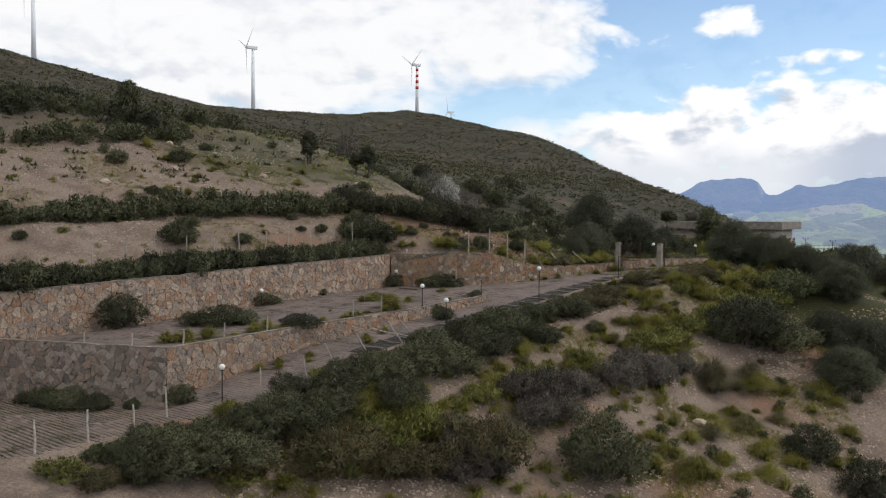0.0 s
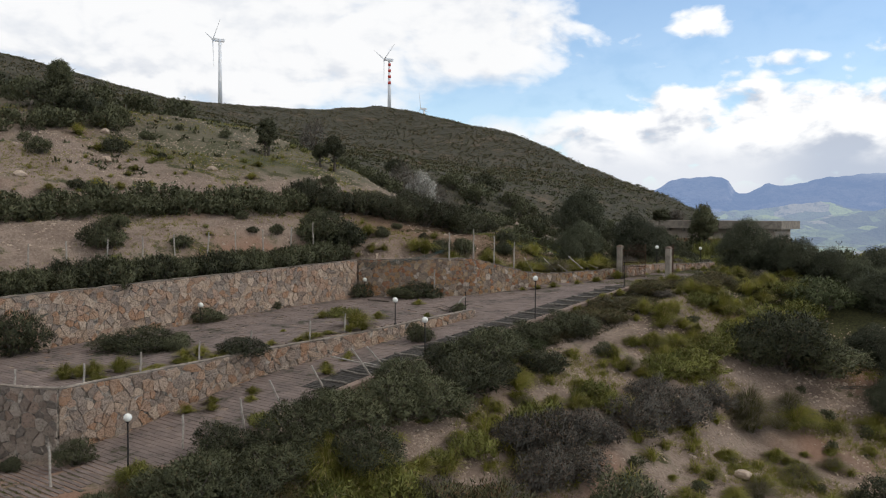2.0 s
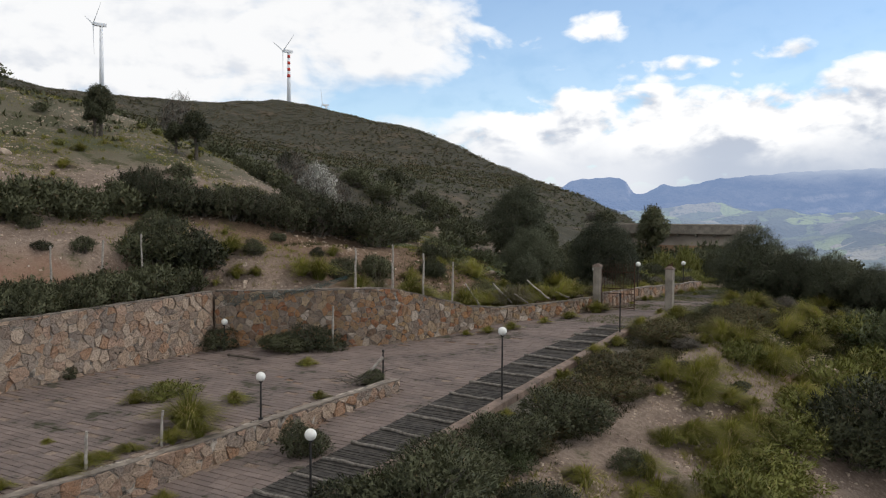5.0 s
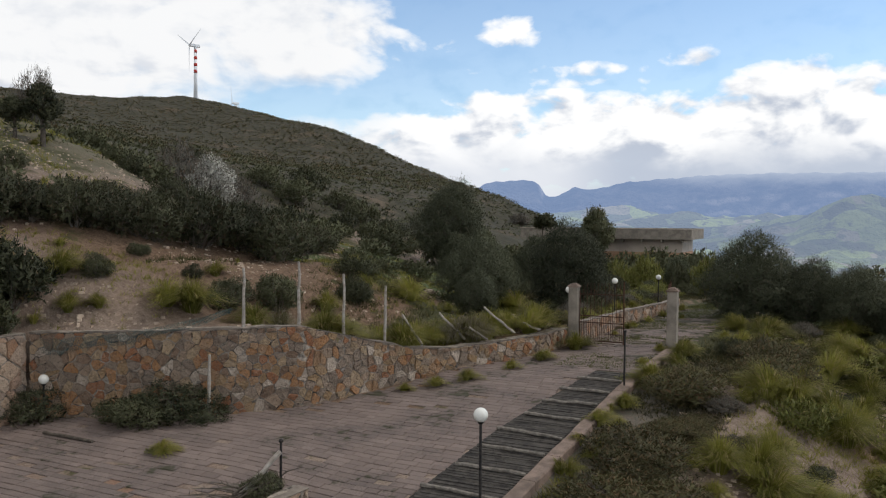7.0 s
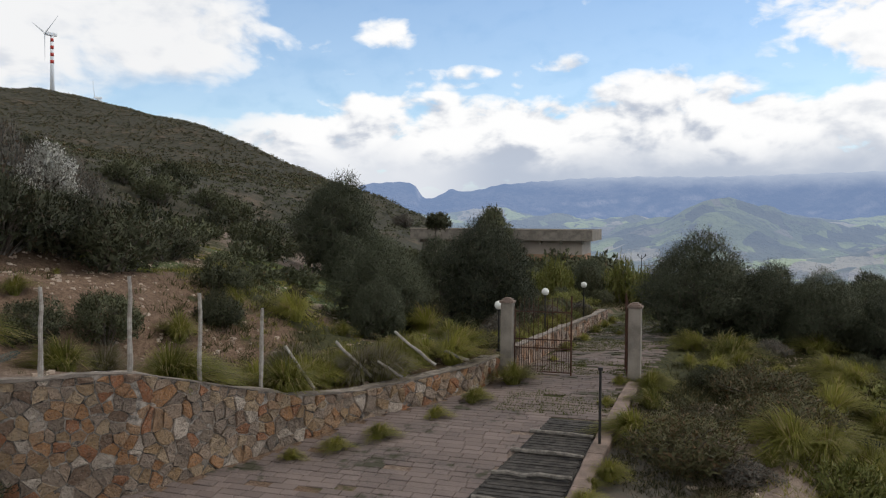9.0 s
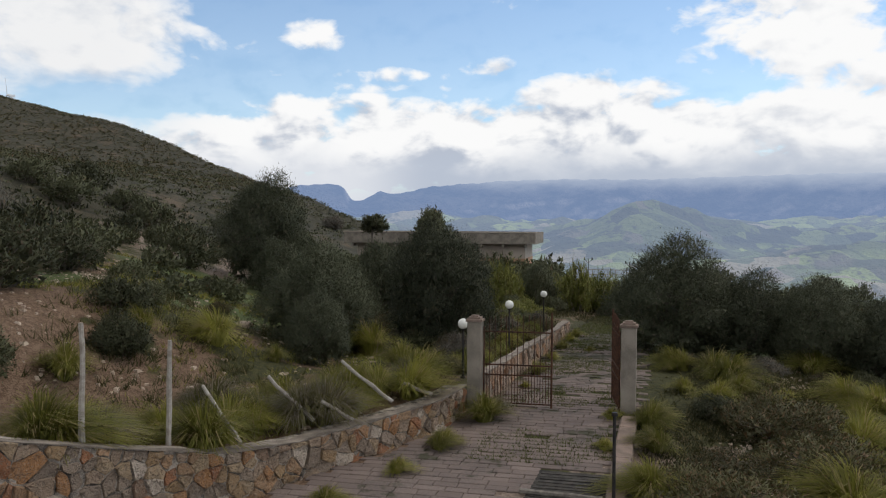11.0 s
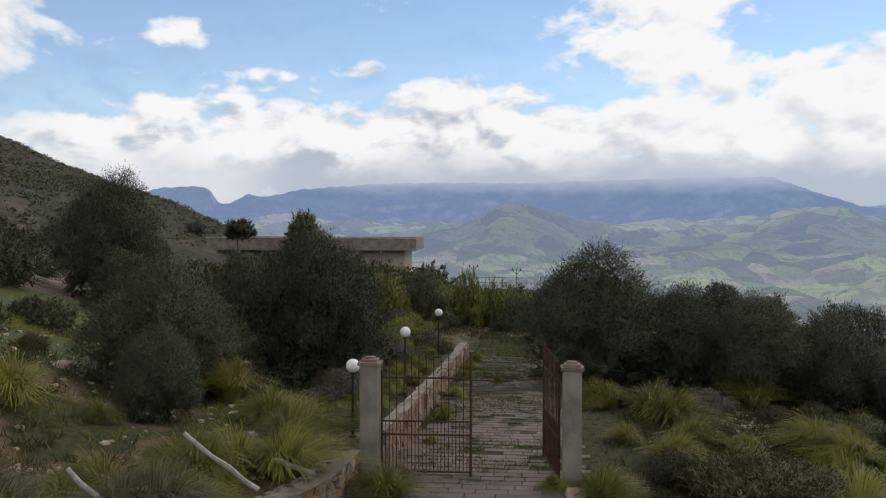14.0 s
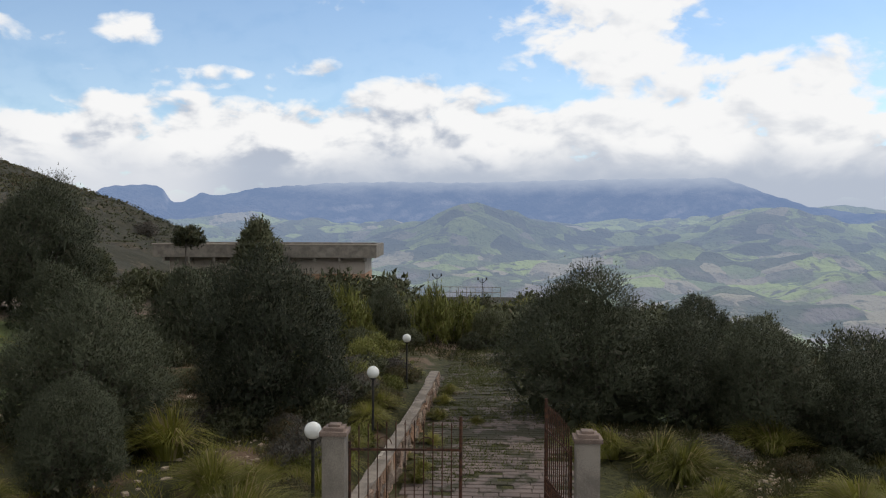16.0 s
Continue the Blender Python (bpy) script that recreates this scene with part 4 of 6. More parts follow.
for x, y, h in ((-9.0, 50.02, 1.75), (-7.89, 51.12, 1.95), (-7.23, 52.44, 1.92), (-6.62, 53.84, 1.88)):
    z = float(bound_top(y)) - 0.1
    wooden_pole((x - 0.36, y, z - 0.1), (x - 0.36, y, z + h), 0.045, "grey upright wooden fence post above the wall", group="posts above the bend")
for k in range(11):
    y = 24.5 + 2.05 * k
    z = land_fast(-16.5, y)
    lean = 0.08 * math.sin(k * 2.3)
    wooden_pole((-16.5, y, z - 0.1), (-16.5 + lean, y + lean, z + 2.35), 0.042, "grey wooden fence post in the shrubs above the wall", group="posts of the upper fence")
for y, dx_, dy_, l in ((24.6, -0.15, 0.1, 1.2), (26.5, -0.1, -0.1, 1.3), (28.4, -0.3, -0.5, 1.35), (30.6, -0.35, -0.55, 1.3), (33.2, -0.55, -0.75, 1.3), (34.2, -0.45, -0.95, 1.2)):
    x = 0.1 if y > 26 else -0.9
    z = land_fast(-0.3 if y > 26 else x, y)
    wooden_pole((x, y, z), (x + dx_, y + dy_, z + l), 0.042, "leaning pale wooden post on the kerb", group="leaning kerb posts")
wooden_pole((-2.2, 32.9, land_fast(-2.2, 32.9) + 0.75), (-0.2, 34.6, land_fast(-0.3, 34.6) + 0.1), 0.04, "fallen wooden pole lying over the drive", "pole", name="wooden_pole")
for y in (23.2, 25.6, 28.4, 31.2, 34.4, 36.5):
    x = float(low_wall_x(y)) - 0.5
    wooden_pole((x, y, land_fast(x, y) - 0.1), (x + 0.05, y, land_fast(x, y) + 0.95), 0.04, "short wooden post on the terrace edge", group="terrace posts")
for x in (-16.5, -14.0, -11.3, -8.9, -6.6):
    y = float(terrace_edge(x)) + 0.55
    wooden_pole((x, y, land_fast(x, y) - 0.1), (x + 0.05, y, land_fast(x, y) + 0.85), 0.045, "short wooden post on the terrace edge", group="terrace posts")
for x, y in ((-0.35, 18.0), (-0.6, 16.2), (-0.7, 14.2), (-1.6, 20.2)):
    z = land_fast(x, y)
    wooden_pole((x, y, z - 0.1), (x - 0.3, y + 0.1, z + 1.25), 0.045, "leaning pale wooden post beside the yard", group="yard posts")
for a, b in (((-6.3, 55.0, 0.1), (-7.4, 55.6, 0.95)), ((-5.85, 57.2, 0.1), (-6.8, 57.1, 0.95)), ((-4.75, 58.85, 0.15), (-5.9, 58.85, 1.0)), ((-5.1, 57.4, 0.12), (-5.6, 57.0, 0.55)), ((-4.1, 59.75, 0.15), (-4.75, 59.6, 0.4))):
    z = float(bound_top(a[1])) - 0.05
    wooden_pole((a[0], a[1], z + a[2]), (b[0], b[1], z + b[2]), 0.042, "fallen grey wooden pole resting on the wall", "pole", "fallen poles", "wooden_pole")
wooden_pole((-12.74, 46.1, land_fast(-12.74, 46.1) + 0.05), (-10.9, 46.07, land_fast(-10.9, 46.07) + 0.06), 0.05, "dark log lying on the paving", "log", name="log", wood=BARK)
wooden_pole((-4.78, 44.4, -0.97), (-4.31, 45.2, -0.15), 0.06, "broken wooden pole stuck up at the wall's end", "pole", name="wooden_pole")
wooden_pole((-9.75, 49.05, land_fast(-9.0, 49.0)), (-9.8, 49.1, land_fast(-9.0, 49.0) + 1.75), 0.05, "grey wooden post leaning on the stone wall", "post")


# ---- flat-roofed house ----
def house():
    g = land_fast(-15, 114)
    ob = thing("house", "low flat-roofed concrete house among the olive trees", "house", pose(-10.2, 116.6, 0, 0, 0, 3.6))
    top, w, d = 3.98, 17.4, 9.0
    bm = bmesh.new()
    box(bm, (-w, 0, top - 1.05), (0, 0.25, top), 0.02)
    box(bm, (-0.25, 0.25, top - 1.05), (0, d, top), 0.02)
    box(bm, (-w, 0.25, top - 1.05), (-w + 0.25, d, top), 0.02)
    box(bm, (-w, d, top - 1.05), (0, d + 0.25, top), 0.02)
    parapet = part("parapet", bm, CONCRETE, ob, "streaked concrete parapet")
    bm = bmesh.new()
    box(bm, (-w + 0.26, 0.26, top - 1.0), (-0.26, d - 0.01, top - 0.75))
    part("roof", bm, CONCRETE, ob)
    bm = bmesh.new()
    box(bm, (-w - 0.05, -0.06, top - 0.06), (0.05, 0.3, top + 0.02), 0.01)
    part("parapet_cap", bm, PLASTER, parapet)
    bm = bmesh.new()
    box(bm, (-w + 1.0, 1.1, g - 1.5), (-1.0, d - 0.6, top - 1.06))
    part("wall", bm, PLASTER, ob, "pale stained plaster wall")
    bm = bmesh.new()
    box(bm, (-w + 0.98, 1.06, g - 1.5), (-0.98, d - 0.5, top - 2.35))
    part("plinth", bm, ORANGE, ob, "ochre painted base of the wall")
    for k in range(9):
        bm = bmesh.new()
        x = -0.95 - 1.95 * k
        box(bm, (x - 0.09, 0.05, top - 1.36), (x + 0.09, 1.2, top - 1.055), 0.01)
        part("bracket", bm, CONCRETE, ob)


house()


# ---- wind turbines ----
def turbine(x, y, hub, blade, turn, spin, bands, label):
    base = land_z(x, y) - 4
    ob = thing("wind_turbine", label, "wind turbine", pose(x, y, base, 0, 0, turn), "wind turbines")
    h = hub - base
    bm = bmesh.new()
    tube(bm, (0, 0, 0), (0, 0, h), blade * 0.085, blade * 0.05, 20)
    part("tower", bm, WHITE, ob, rounded=True)
    for k in range(bands):
        z = h - blade * (0.2 + 0.25 * k)
        r = blade * (0.05 + 0.035 * (h - z) / h) + 0.03
        bm = bmesh.new()
        tube(bm, (0, 0, z - blade * 0.06), (0, 0, z + blade * 0.06), r + 0.02, r, 20)
        part("band", bm, RED, ob, "red warning band", True)
    bm = bmesh.new()
    box(bm, (-blade * 0.06, -blade * 0.22, h - blade * 0.05), (blade * 0.06, blade * 0.16, h + blade * 0.06), blade * 0.02)
    part("nacelle", bm, WHITE, ob)
    bm = bmesh.new()
    tube(bm, (0, -blade * 0.22, h), (0, -blade * 0.31, h), blade * 0.05, blade * 0.015, 12)
    hub_cone = part("hub", bm, WHITE, ob)
    for k in range(3):
        a = radians(spin + 120 * k)
        bm = bmesh.new()
        way = Vector((math.sin(a), 0, math.cos(a)))
        across = Vector((math.cos(a), 0, -math.sin(a)))
        c = Vector((0, -blade * 0.26, h))
        rings = []
        for q, wd, th in ((0.03, 0.022, 0.022), (0.16, 0.036, 0.016), (0.4, 0.027, 0.010), (0.75, 0.017, 0.007), (1.0, 0.006, 0.003)):
            p = c + way * blade * q
            rings.append([bm.verts.new(p + across * blade * wd * u + Vector((0, blade * th * v, 0))) for u, v in ((-0.6, 0), (0, 1), (1.0, 0), (0, -1))])
        for r0, r1 in zip(rings, rings[1:]):
            for i in range(4):
                bm.faces.new((r0[i], r0[(i + 1) % 4], r1[(i + 1) % 4], r1[i]))
        bm.faces.new(rings[-1])
        bm.faces.new(rings[0][::-1])
        part("blade", bm, WHITE, hub_cone)


def sighted(az, tan_el, dist):
    """Place at a bearing in degrees left of +y from the south-east corner of the site, with its height."""
    return 31.6 - dist * math.sin(radians(az)), dist * math.cos(radians(az)), 4.2 + dist * tan_el


for az, te, dist, blade, turn, spin, bands, label in ((66.1, 0.235, 365, 12.0, -22, 170, 1, "white wind turbine with a red band on the ridge"), (53.3, 0.1892, 430, 13.0, -18, 55, 0, "white three-bladed wind turbine on the ridge"),
                                         (42.75, 0.1748, 500, 13.5, -17, 60, 4, "white wind turbine with red bands near its top"), (40.5, 0.1215, 760, 14.0, -17, 350, 0, "small distant wind turbine behind the ridge")):
    x, y, z = sighted(az, te, dist)
    turbine(x, y, z, blade, turn, spin, bands, label)


# ---- iron post at the end of the lower wall ----
end_post = thing("iron_post", "short rusty iron post with a knob at the wall's end", "post", pose(-4.35, 45.25, -0.95))
bm = bmesh.new()
tube(bm, (0, 0, -0.2), (0, 0, 1.00), 0.03, 0.026, 8)
part("post", bm, IRON, end_post)
bm = bmesh.new()
bmesh.ops.create_icosphere(bm, subdivisions=2, radius=0.05, matrix=Matrix.Translation((0, 0, 1.02)))
part("knob", bm, IRON, end_post)

# ---- plants ----
NORMALS = {}


def turn_faces(me, normals):
    """Rounds the shading of many small leaves towards the mass that they make up."""
    normals = normals / (np.linalg.norm(normals, axis=1)[:, None] + 1e-9)
    me.shade_smooth()
    me.normals_split_custom_set_from_vertices(normals.tolist())
    NORMALS[me.name] = normals


def leaf_mesh(name, points, ways, length, width, material, rng, outward=None):
    """Many small narrow pointed leaves; outward: the way that each one's sunny side faces."""
    n = len(points)
    length, width = np.broadcast_to(np.reshape(length, (-1, 1)), (n, 1)), np.broadcast_to(np.reshape(width, (-1, 1)), (n, 1))
    ways = ways / np.linalg.norm(ways, axis=1)[:, None]
    side = np.cross(ways, rng.normal(size=(n, 3)) if outward is None else outward + 0.6 * rng.normal(size=(n, 3)))
    side /= np.linalg.norm(side, axis=1)[:, None] + 1e-9
    l = length * rng.uniform(0.6, 1.3, (n, 1))
    w = width * rng.uniform(0.7, 1.3, (n, 1))
    if outward is not None:
        side *= np.where((np.cross(ways, side) * outward).sum(1) > 0, -1, 1)[:, None]
    v = np.stack([points + side * w * 0.8, points + ways * l, points - side * w * 0.8], 1).reshape(-1, 3)
    f = np.arange(3 * n).reshape(-1, 3)
    me = bpy.data.meshes.new(name)
    me.from_pydata(v.tolist(), [], f.tolist())
    me.materials.append(material)
    if outward is not None:
        turn_faces(me, np.repeat(outward + 0.22 * rng.normal(size=(n, 3)), 3, 0))
    return me


def mass_of_leaves(name, lobes, leaves, per, leaf, material, rng, upright=0.4, loose=1.0):
    """Leaves in sprays over the outside of rounded lobes (x, y, z, half width, half height), with broad old leaves inside that stop the light."""
    L = np.array(lobes)
    sprays = leaves // per
    n = sprays * 4
    pick = rng.choice(len(L), n, p=L[:, 3] ** 2 / (L[:, 3] ** 2).sum())
    d = rng.normal(size=(n, 3))
    d[:, 2] = np.where(rng.random(n) < 0.7, np.abs(d[:, 2]), d[:, 2])
    d /= np.linalg.norm(d, axis=1)[:, None]
    size = L[pick][:, [3, 3, 4]]
    at = L[pick, :3] + d * size * (1 + loose * rng.uniform(-0.16, 0.14, (n, 1)))
    keep = at[:, 2] > 0.03
    for k, one in enumerate(L):
        keep &= (((at - one[:3]) / one[[3, 3, 4]]) ** 2).sum(1) + 9.0 * (pick == k) > 0.8
    at, d, size = at[keep][:sprays], (d / size)[keep][:sprays], size[keep][:sprays]
    d /= np.linalg.norm(d, axis=1)[:, None]
    way = d * (1 - upright) + np.array([0, 0, upright]) + rng.normal(size=d.shape) * 0.2
    m = len(at)
    scatter = np.repeat(size[:, :1], per, 0) * 0.15
    along = rng.uniform(-0.5, 1.0, (m * per, 1)) * leaf[0] * 1.5
    p = np.repeat(at, per, 0) + rng.normal(size=(m * per, 3)) * scatter + np.repeat(way, per, 0) * along
    ways = np.repeat(way, per, 0) + rng.normal(size=(m * per, 3)) * 0.5
    out = np.repeat(d, per, 0) * 0.85 + np.repeat(way, per, 0) * 0.3 + np.repeat(rng.normal(size=(m, 3)) * 0.25, per, 0)
    h = len(L) * 34
    pick = rng.integers(0, len(L), h)
    hd = rng.normal(size=(h, 3))
    hd /= np.linalg.norm(hd, axis=1)[:, None]
    hp = L[pick, :3] + hd * L[pick][:, [3, 3, 4]] * rng.uniform(0.25, 0.62, (h, 1))
    low = rng.random(h) < 0.3
    hp[low, 2] *= 0.4
    p, ways, out = np.concatenate([p, hp]), np.concatenate([ways, rng.normal(size=(h, 3))]), np.concatenate([out, hd])
    p[:, 2] = np.maximum(p[:, 2], 0.02)
    length = np.concatenate([np.full(m * per, leaf[0]), L[pick, 3] * 0.5])
    width = np.concatenate([np.full(m * per, leaf[1]), L[pick, 3] * 0.15])
    return leaf_mesh(name, p, ways, length, width, material, rng, out), at


def shrub_kind(seed, wide, tall, leaves, material, leaf=(0.10, 0.022), lumps=9, upright=0.4, per=13):
    """Meshes of one bush: stems and a rounded mass of leafy sprays."""
    rng = np.random.default_rng(seed)
    lobes = [(0, 0, 0.38 * tall, 0.46 * wide, 0.4 * tall)]
    for k in range(lumps):
        a, q = 2.39996 * k + rng.uniform(-0.4, 0.4), math.sqrt((k + 0.6) / lumps) * rng.uniform(0.8, 1.1)
        s = rng.uniform(0.17, 0.36)
        lobes.append((math.cos(a) * q * 0.78 * wide * rng.uniform(0.8, 1.2), math.sin(a) * q * 0.78 * wide, tall * (0.16 + 0.5 * (1 - q * q * 0.8) * rng.uniform(0.4, 1.25)), s * wide, s * tall * rng.uniform(0.8, 1.3)))
    me, tips = mass_of_leaves("foliage", lobes, leaves, per, leaf, material, rng, upright)
    stems = []
    for tip in tips[::12]:
        foot = Vector((tip[0] * 0.2, tip[1] * 0.2, -0.1))
        stems.append([(foot, 0.018 + 0.01 * tall), (Vector(tuple(tip * 0.6)) + Vector((0, 0, 0.05)), 0.011), (Vector(tuple(tip)), 0.004)])
    return branch_mesh("stem", stems, TWIG, 4), me


def tuft_kind(seed, blades, tall, spread, thick=(0.006, 0.011), material=None):
    """A tussock of long arching blades."""
    rng = np.random.default_rng(seed)
    v, f, nor = [], [], []
    lean = rng.uniform(-0.25, 0.25, 2) * spread
    for k in range(blades):
        a = rng.uniform(0, 6.2832)
        out = rng.uniform(0.05, 1.0) ** 0.6 * spread * (1 + 0.25 * math.sin(3 * a + seed))
        h = tall * rng.uniform(0.6, 1.1) * (1 - 0.30 * out / spread)
        r0 = rng.uniform(0, 0.2) * spread
        c, s = math.cos(a), math.sin(a)
        w = rng.uniform(*thick)
        n = len(v)
        droop = 0.72 + 0.55 * out / spread
        twist = rng.normal() * 0.15
        for q in (0, 0.35, 0.7, 1.0):
            rad = r0 + out * q ** 1.5
            z = max(0.01, h * (q * 1.75 - droop * q ** 2.1)) if q else -0.03
            ww = w * (1 - 0.75 * q)
            cx, cy = c * rad - s * twist * rad * q + lean[0] * q * q, s * rad + c * twist * rad * q + lean[1] * q * q
            v += [(cx - s * ww, cy + c * ww, z), (cx + s * ww, cy - c * ww, z)]
            nor += [(c * (0.3 + 0.3 * q), s * (0.3 + 0.3 * q), 0.5 + 0.5 * q)] * 2
        f += [(n + 1, n, n + 2, n + 3), (n + 2, n + 3, n + 5, n + 4), (n + 4, n + 5, n + 7, n + 6)]
    me = bpy.data.meshes.new("blade_clump")
    me.from_pydata(v, [], f)
    me.materials.append(material or GRASS)
    turn_faces(me, np.array(nor) + rng.normal(size=(len(nor), 3)) * 0.12)
    return me


def tree_kind(seed, wide, tall, trunk, leaves, material, leaf=(0.13, 0.026), limbs_n=15, low=0.12, girth=1.0, per=14):
    """A tree with a crooked trunk, limbs, and an uneven crown of lobes that may reach down to the ground."""
    rng = np.random.default_rng(seed)
    r2 = random.Random(seed)
    limbs = []
    fork = Vector((r2.uniform(-0.15, 0.15), r2.uniform(-0.15, 0.15), trunk))
    limbs.append([(Vector((0, 0, -0.2)), 0.045 * tall * girth), (fork * 0.5 + Vector((0.06, 0.03, 0)), 0.036 * tall * girth), (fork, 0.03 * tall * girth)])
    high = tall * (1 - low) * 0.5
    lobes = [(0, 0, tall * (0.52 + 0.4 * low), wide * 0.5, high * 0.62)]
    for k in range(limbs_n):
        a = 2.39996 * k + r2.uniform(-0.3, 0.3)
        up = (k + 0.5) / limbs_n
        reach = wide * (0.28 + 0.42 * math.sin(math.pi * min(1, 0.25 + 0.75 * up))) * r2.uniform(0.75, 1.15)
        if up > 0.8:
            reach *= 0.6
        end = Vector((math.cos(a) * reach, math.sin(a) * reach, tall * (low + (0.84 - low) * up) * r2.uniform(0.9, 1.08)))
        mid = fork.lerp(end, 0.55) + Vector((r2.uniform(-.15, .15), r2.uniform(-.15, .15), 0.05 * tall))
        limbs.append([(fork, 0.018 * tall * girth), (mid, 0.010 * tall * girth), (end, 0.004 * tall * girth)])
        s = wide * r2.uniform(0.26, 0.42)
        lobes.append((end.x, end.y, end.z, s, min(s * r2.uniform(0.7, 1.0), high * 0.55)))
        for j in range(5):
            b0 = mid.lerp(end, r2.uniform(0.2, 1.0))
            d = Vector((r2.gauss(0, 1), r2.gauss(0, 1), r2.gauss(0.3, 0.7))).normalized()
            tip = b0 + d * s * r2.uniform(0.8, 1.2)
            tip.z = max(tip.z, 0.08)
            limbs.append([(b0, 0.003 * tall), (b0.lerp(tip, 0.6) + Vector((0, 0, 0.06)), 0.002 * tall), (tip, 0.001 * tall)])
    me, tips = mass_of_leaves("crown", lobes, leaves, per, leaf, material, rng, 0.35, 1.6)
    return branch_mesh("trunk", limbs, BARK, 5), me


def master(name, label, category, group, parts):
    ob = thing(name, label, category, group=group)
    for n, me in parts:
        new(n, me).parent = ob
    return ob


class Kind:
    """A plant with several forms; the first of each is the one that copies are made of."""
    def __init__(self, name, label, category, group, forms):
        self.name, self.label, self.category, self.group, self.forms = name, label, category, group, forms
        self.made, self.kept = {}, []

    def bulk(self, x, y, size=1.0, squash=1.0):
        """Kept for the one joined mesh of plants too many or too far to tell apart."""
        rng = PLANT_RNG
        m = pose(x, y, land_z(x, y) - 0.03, rng.uniform(-5, 5), rng.uniform(-5, 5), rng.uniform(0, 360)) @ Matrix.Diagonal((size, size * rng.uniform(0.88, 1.12), size * squash * rng.uniform(0.88, 1.12), 1))
        self.kept.append((rng.randrange(len(self.forms)), m))

    def flush(self, name, label, category):
        arrays = {}
        for i, form in enumerate(self.forms):
            me = form[-1][1]
            co = np.empty(len(me.vertices) * 3)
            me.vertices.foreach_get("co", co)
            loops = np.empty(len(me.loops), int)
            me.loops.foreach_get("vertex_index", loops)
            arrays[i] = co.reshape(-1, 3), loops.reshape(-1, me.polygons[0].loop_total), NORMALS[me.name]
        v, f, nor, n = [], [], [], 0
        for i, m in self.kept:
            v.append(arrays[i][0] @ np.array(m.to_3x3()).T + np.array(m.translation))
            nor.append(arrays[i][2] @ np.array(m.to_3x3()).T)
            f.append(arrays[i][1] + n)
            n += len(v[-1])
        v, f = np.concatenate(v), np.concatenate(f)
        self.kept = []
        ob = link_mesh(name, v.tolist(), f.tolist(), self.forms[0][-1][1].materials[0])
        turn_faces(ob.data, np.concatenate(nor))
        return tagged(ob, label, category, kind="stuff")

    def put(self, x, y, size=1.0, z=None, turn=None, squash=1.0):
        rng = PLANT_RNG
        i = rng.randrange(len(self.forms))
        z = land_z(x, y) - 0.03 if z is None else z
        turn = rng.uniform(0, 360) if turn is None else turn
        m = pose(x, y, z, rng.uniform(-5, 5), rng.uniform(-5, 5), turn) @ Matrix.Diagonal((size, size * rng.uniform(0.88, 1.12), size * squash * rng.uniform(0.88, 1.12), 1))
        if i not in self.made:
            ob = master(self.name, self.label, self.category, self.group, self.forms[i])
            ob.matrix_basis = m
            self.made[i] = ob
        else:
            ob = copy_thing(self.made[i], Matrix.Identity(4))
            ob.matrix_basis = m
        return ob


PLANT_RNG = random.Random(77)


def forms(seeds, make, names=("stem", "foliage")):
    return [list(zip(names, make(s))) for s in seeds]


dark = Kind("shrub", "dense dark-green scrub bush with upright twigs", "shrub", "dark scrub bushes", forms((1, 2, 3, 4), lambda s: shrub_kind(s, 1.0, 1.1, 7000, SHRUB_DARK, (0.066, 0.0175), 20)))
hedge = Kind("hedge_bush", "dense dark-green bush of the hillside hedge", "shrub", "hedge bushes", forms((5, 6, 7), lambda s: shrub_kind(s, 1.0, 1.1, 2400, SHRUB_DARK, (0.12, 0.034), 14, per=9)))
dark_far = Kind("scrub", "", "shrub", "", forms((1, 2, 3), lambda s: shrub_kind(s, 0.95, 1.2, 600, SHRUB_DARK, (0.18, 0.075), 9, per=5)))
grey = Kind("dry_bush", "grey-brown half-dry scrub bush", "shrub", "grey scrub bushes", forms((11, 12, 13), lambda s: shrub_kind(s, 1.0, 1.0, 5200, SHRUB_GREY, (0.075, 0.016), 22, 0.55, 14)))
brown = Kind("heath_bush", "brownish heath bush with fine twigs", "shrub", "brown heath bushes", forms((21, 22), lambda s: shrub_kind(s, 0.95, 0.85, 6000, SHRUB_BROWN, (0.07, 0.0125), 19, 0.5, 14)))
light = Kind("weed_bush", "low yellow-green weedy bush", "shrub", "light green bushes", forms((31, 32, 33), lambda s: shrub_kind(s, 0.85, 0.65, 2200, SHRUB_LIGHT, (0.11, 0.020), 13, 0.6, 14)))
light_far = Kind("weeds", "", "shrub", "", forms((31, 32), lambda s: shrub_kind(s, 0.9, 0.7, 520, SHRUB_LIGHT, (0.18, 0.05), 7, 0.6, 8)))
tuft = Kind("grass_tussock", "yellow-green tussock of long arching grass", "grass tussock", "grass tussocks", [[("blade_clump", tuft_kind(s, 820, 0.90, 0.86, (0.008, 0.014)))] for s in (41, 42, 43, 44, 46)])
tuft_far = Kind("grass", "", "grass", "", [[("blade_clump", tuft_kind(s, 110, 0.8, 0.8, (0.014, 0.024)))] for s in (45, 46, 47)])
olive = Kind("olive_tree", "bushy grey-green wild olive tree", "tree", "olive trees", forms((51, 52, 53), lambda s: tree_kind(s, 1.85, 3.0, 0.35, 16000, OLIVE, (0.12, 0.030)), ("trunk", "crown")))
olive_near = Kind("olive_tree", "rounded grey-green wild olive tree with dense twigs", "tree", "olive trees", forms((54, 55, 56), lambda s: tree_kind(s, 1.65, 2.9, 0.3, 56000, OLIVE, (0.07, 0.0125), 30), ("trunk", "crown")))
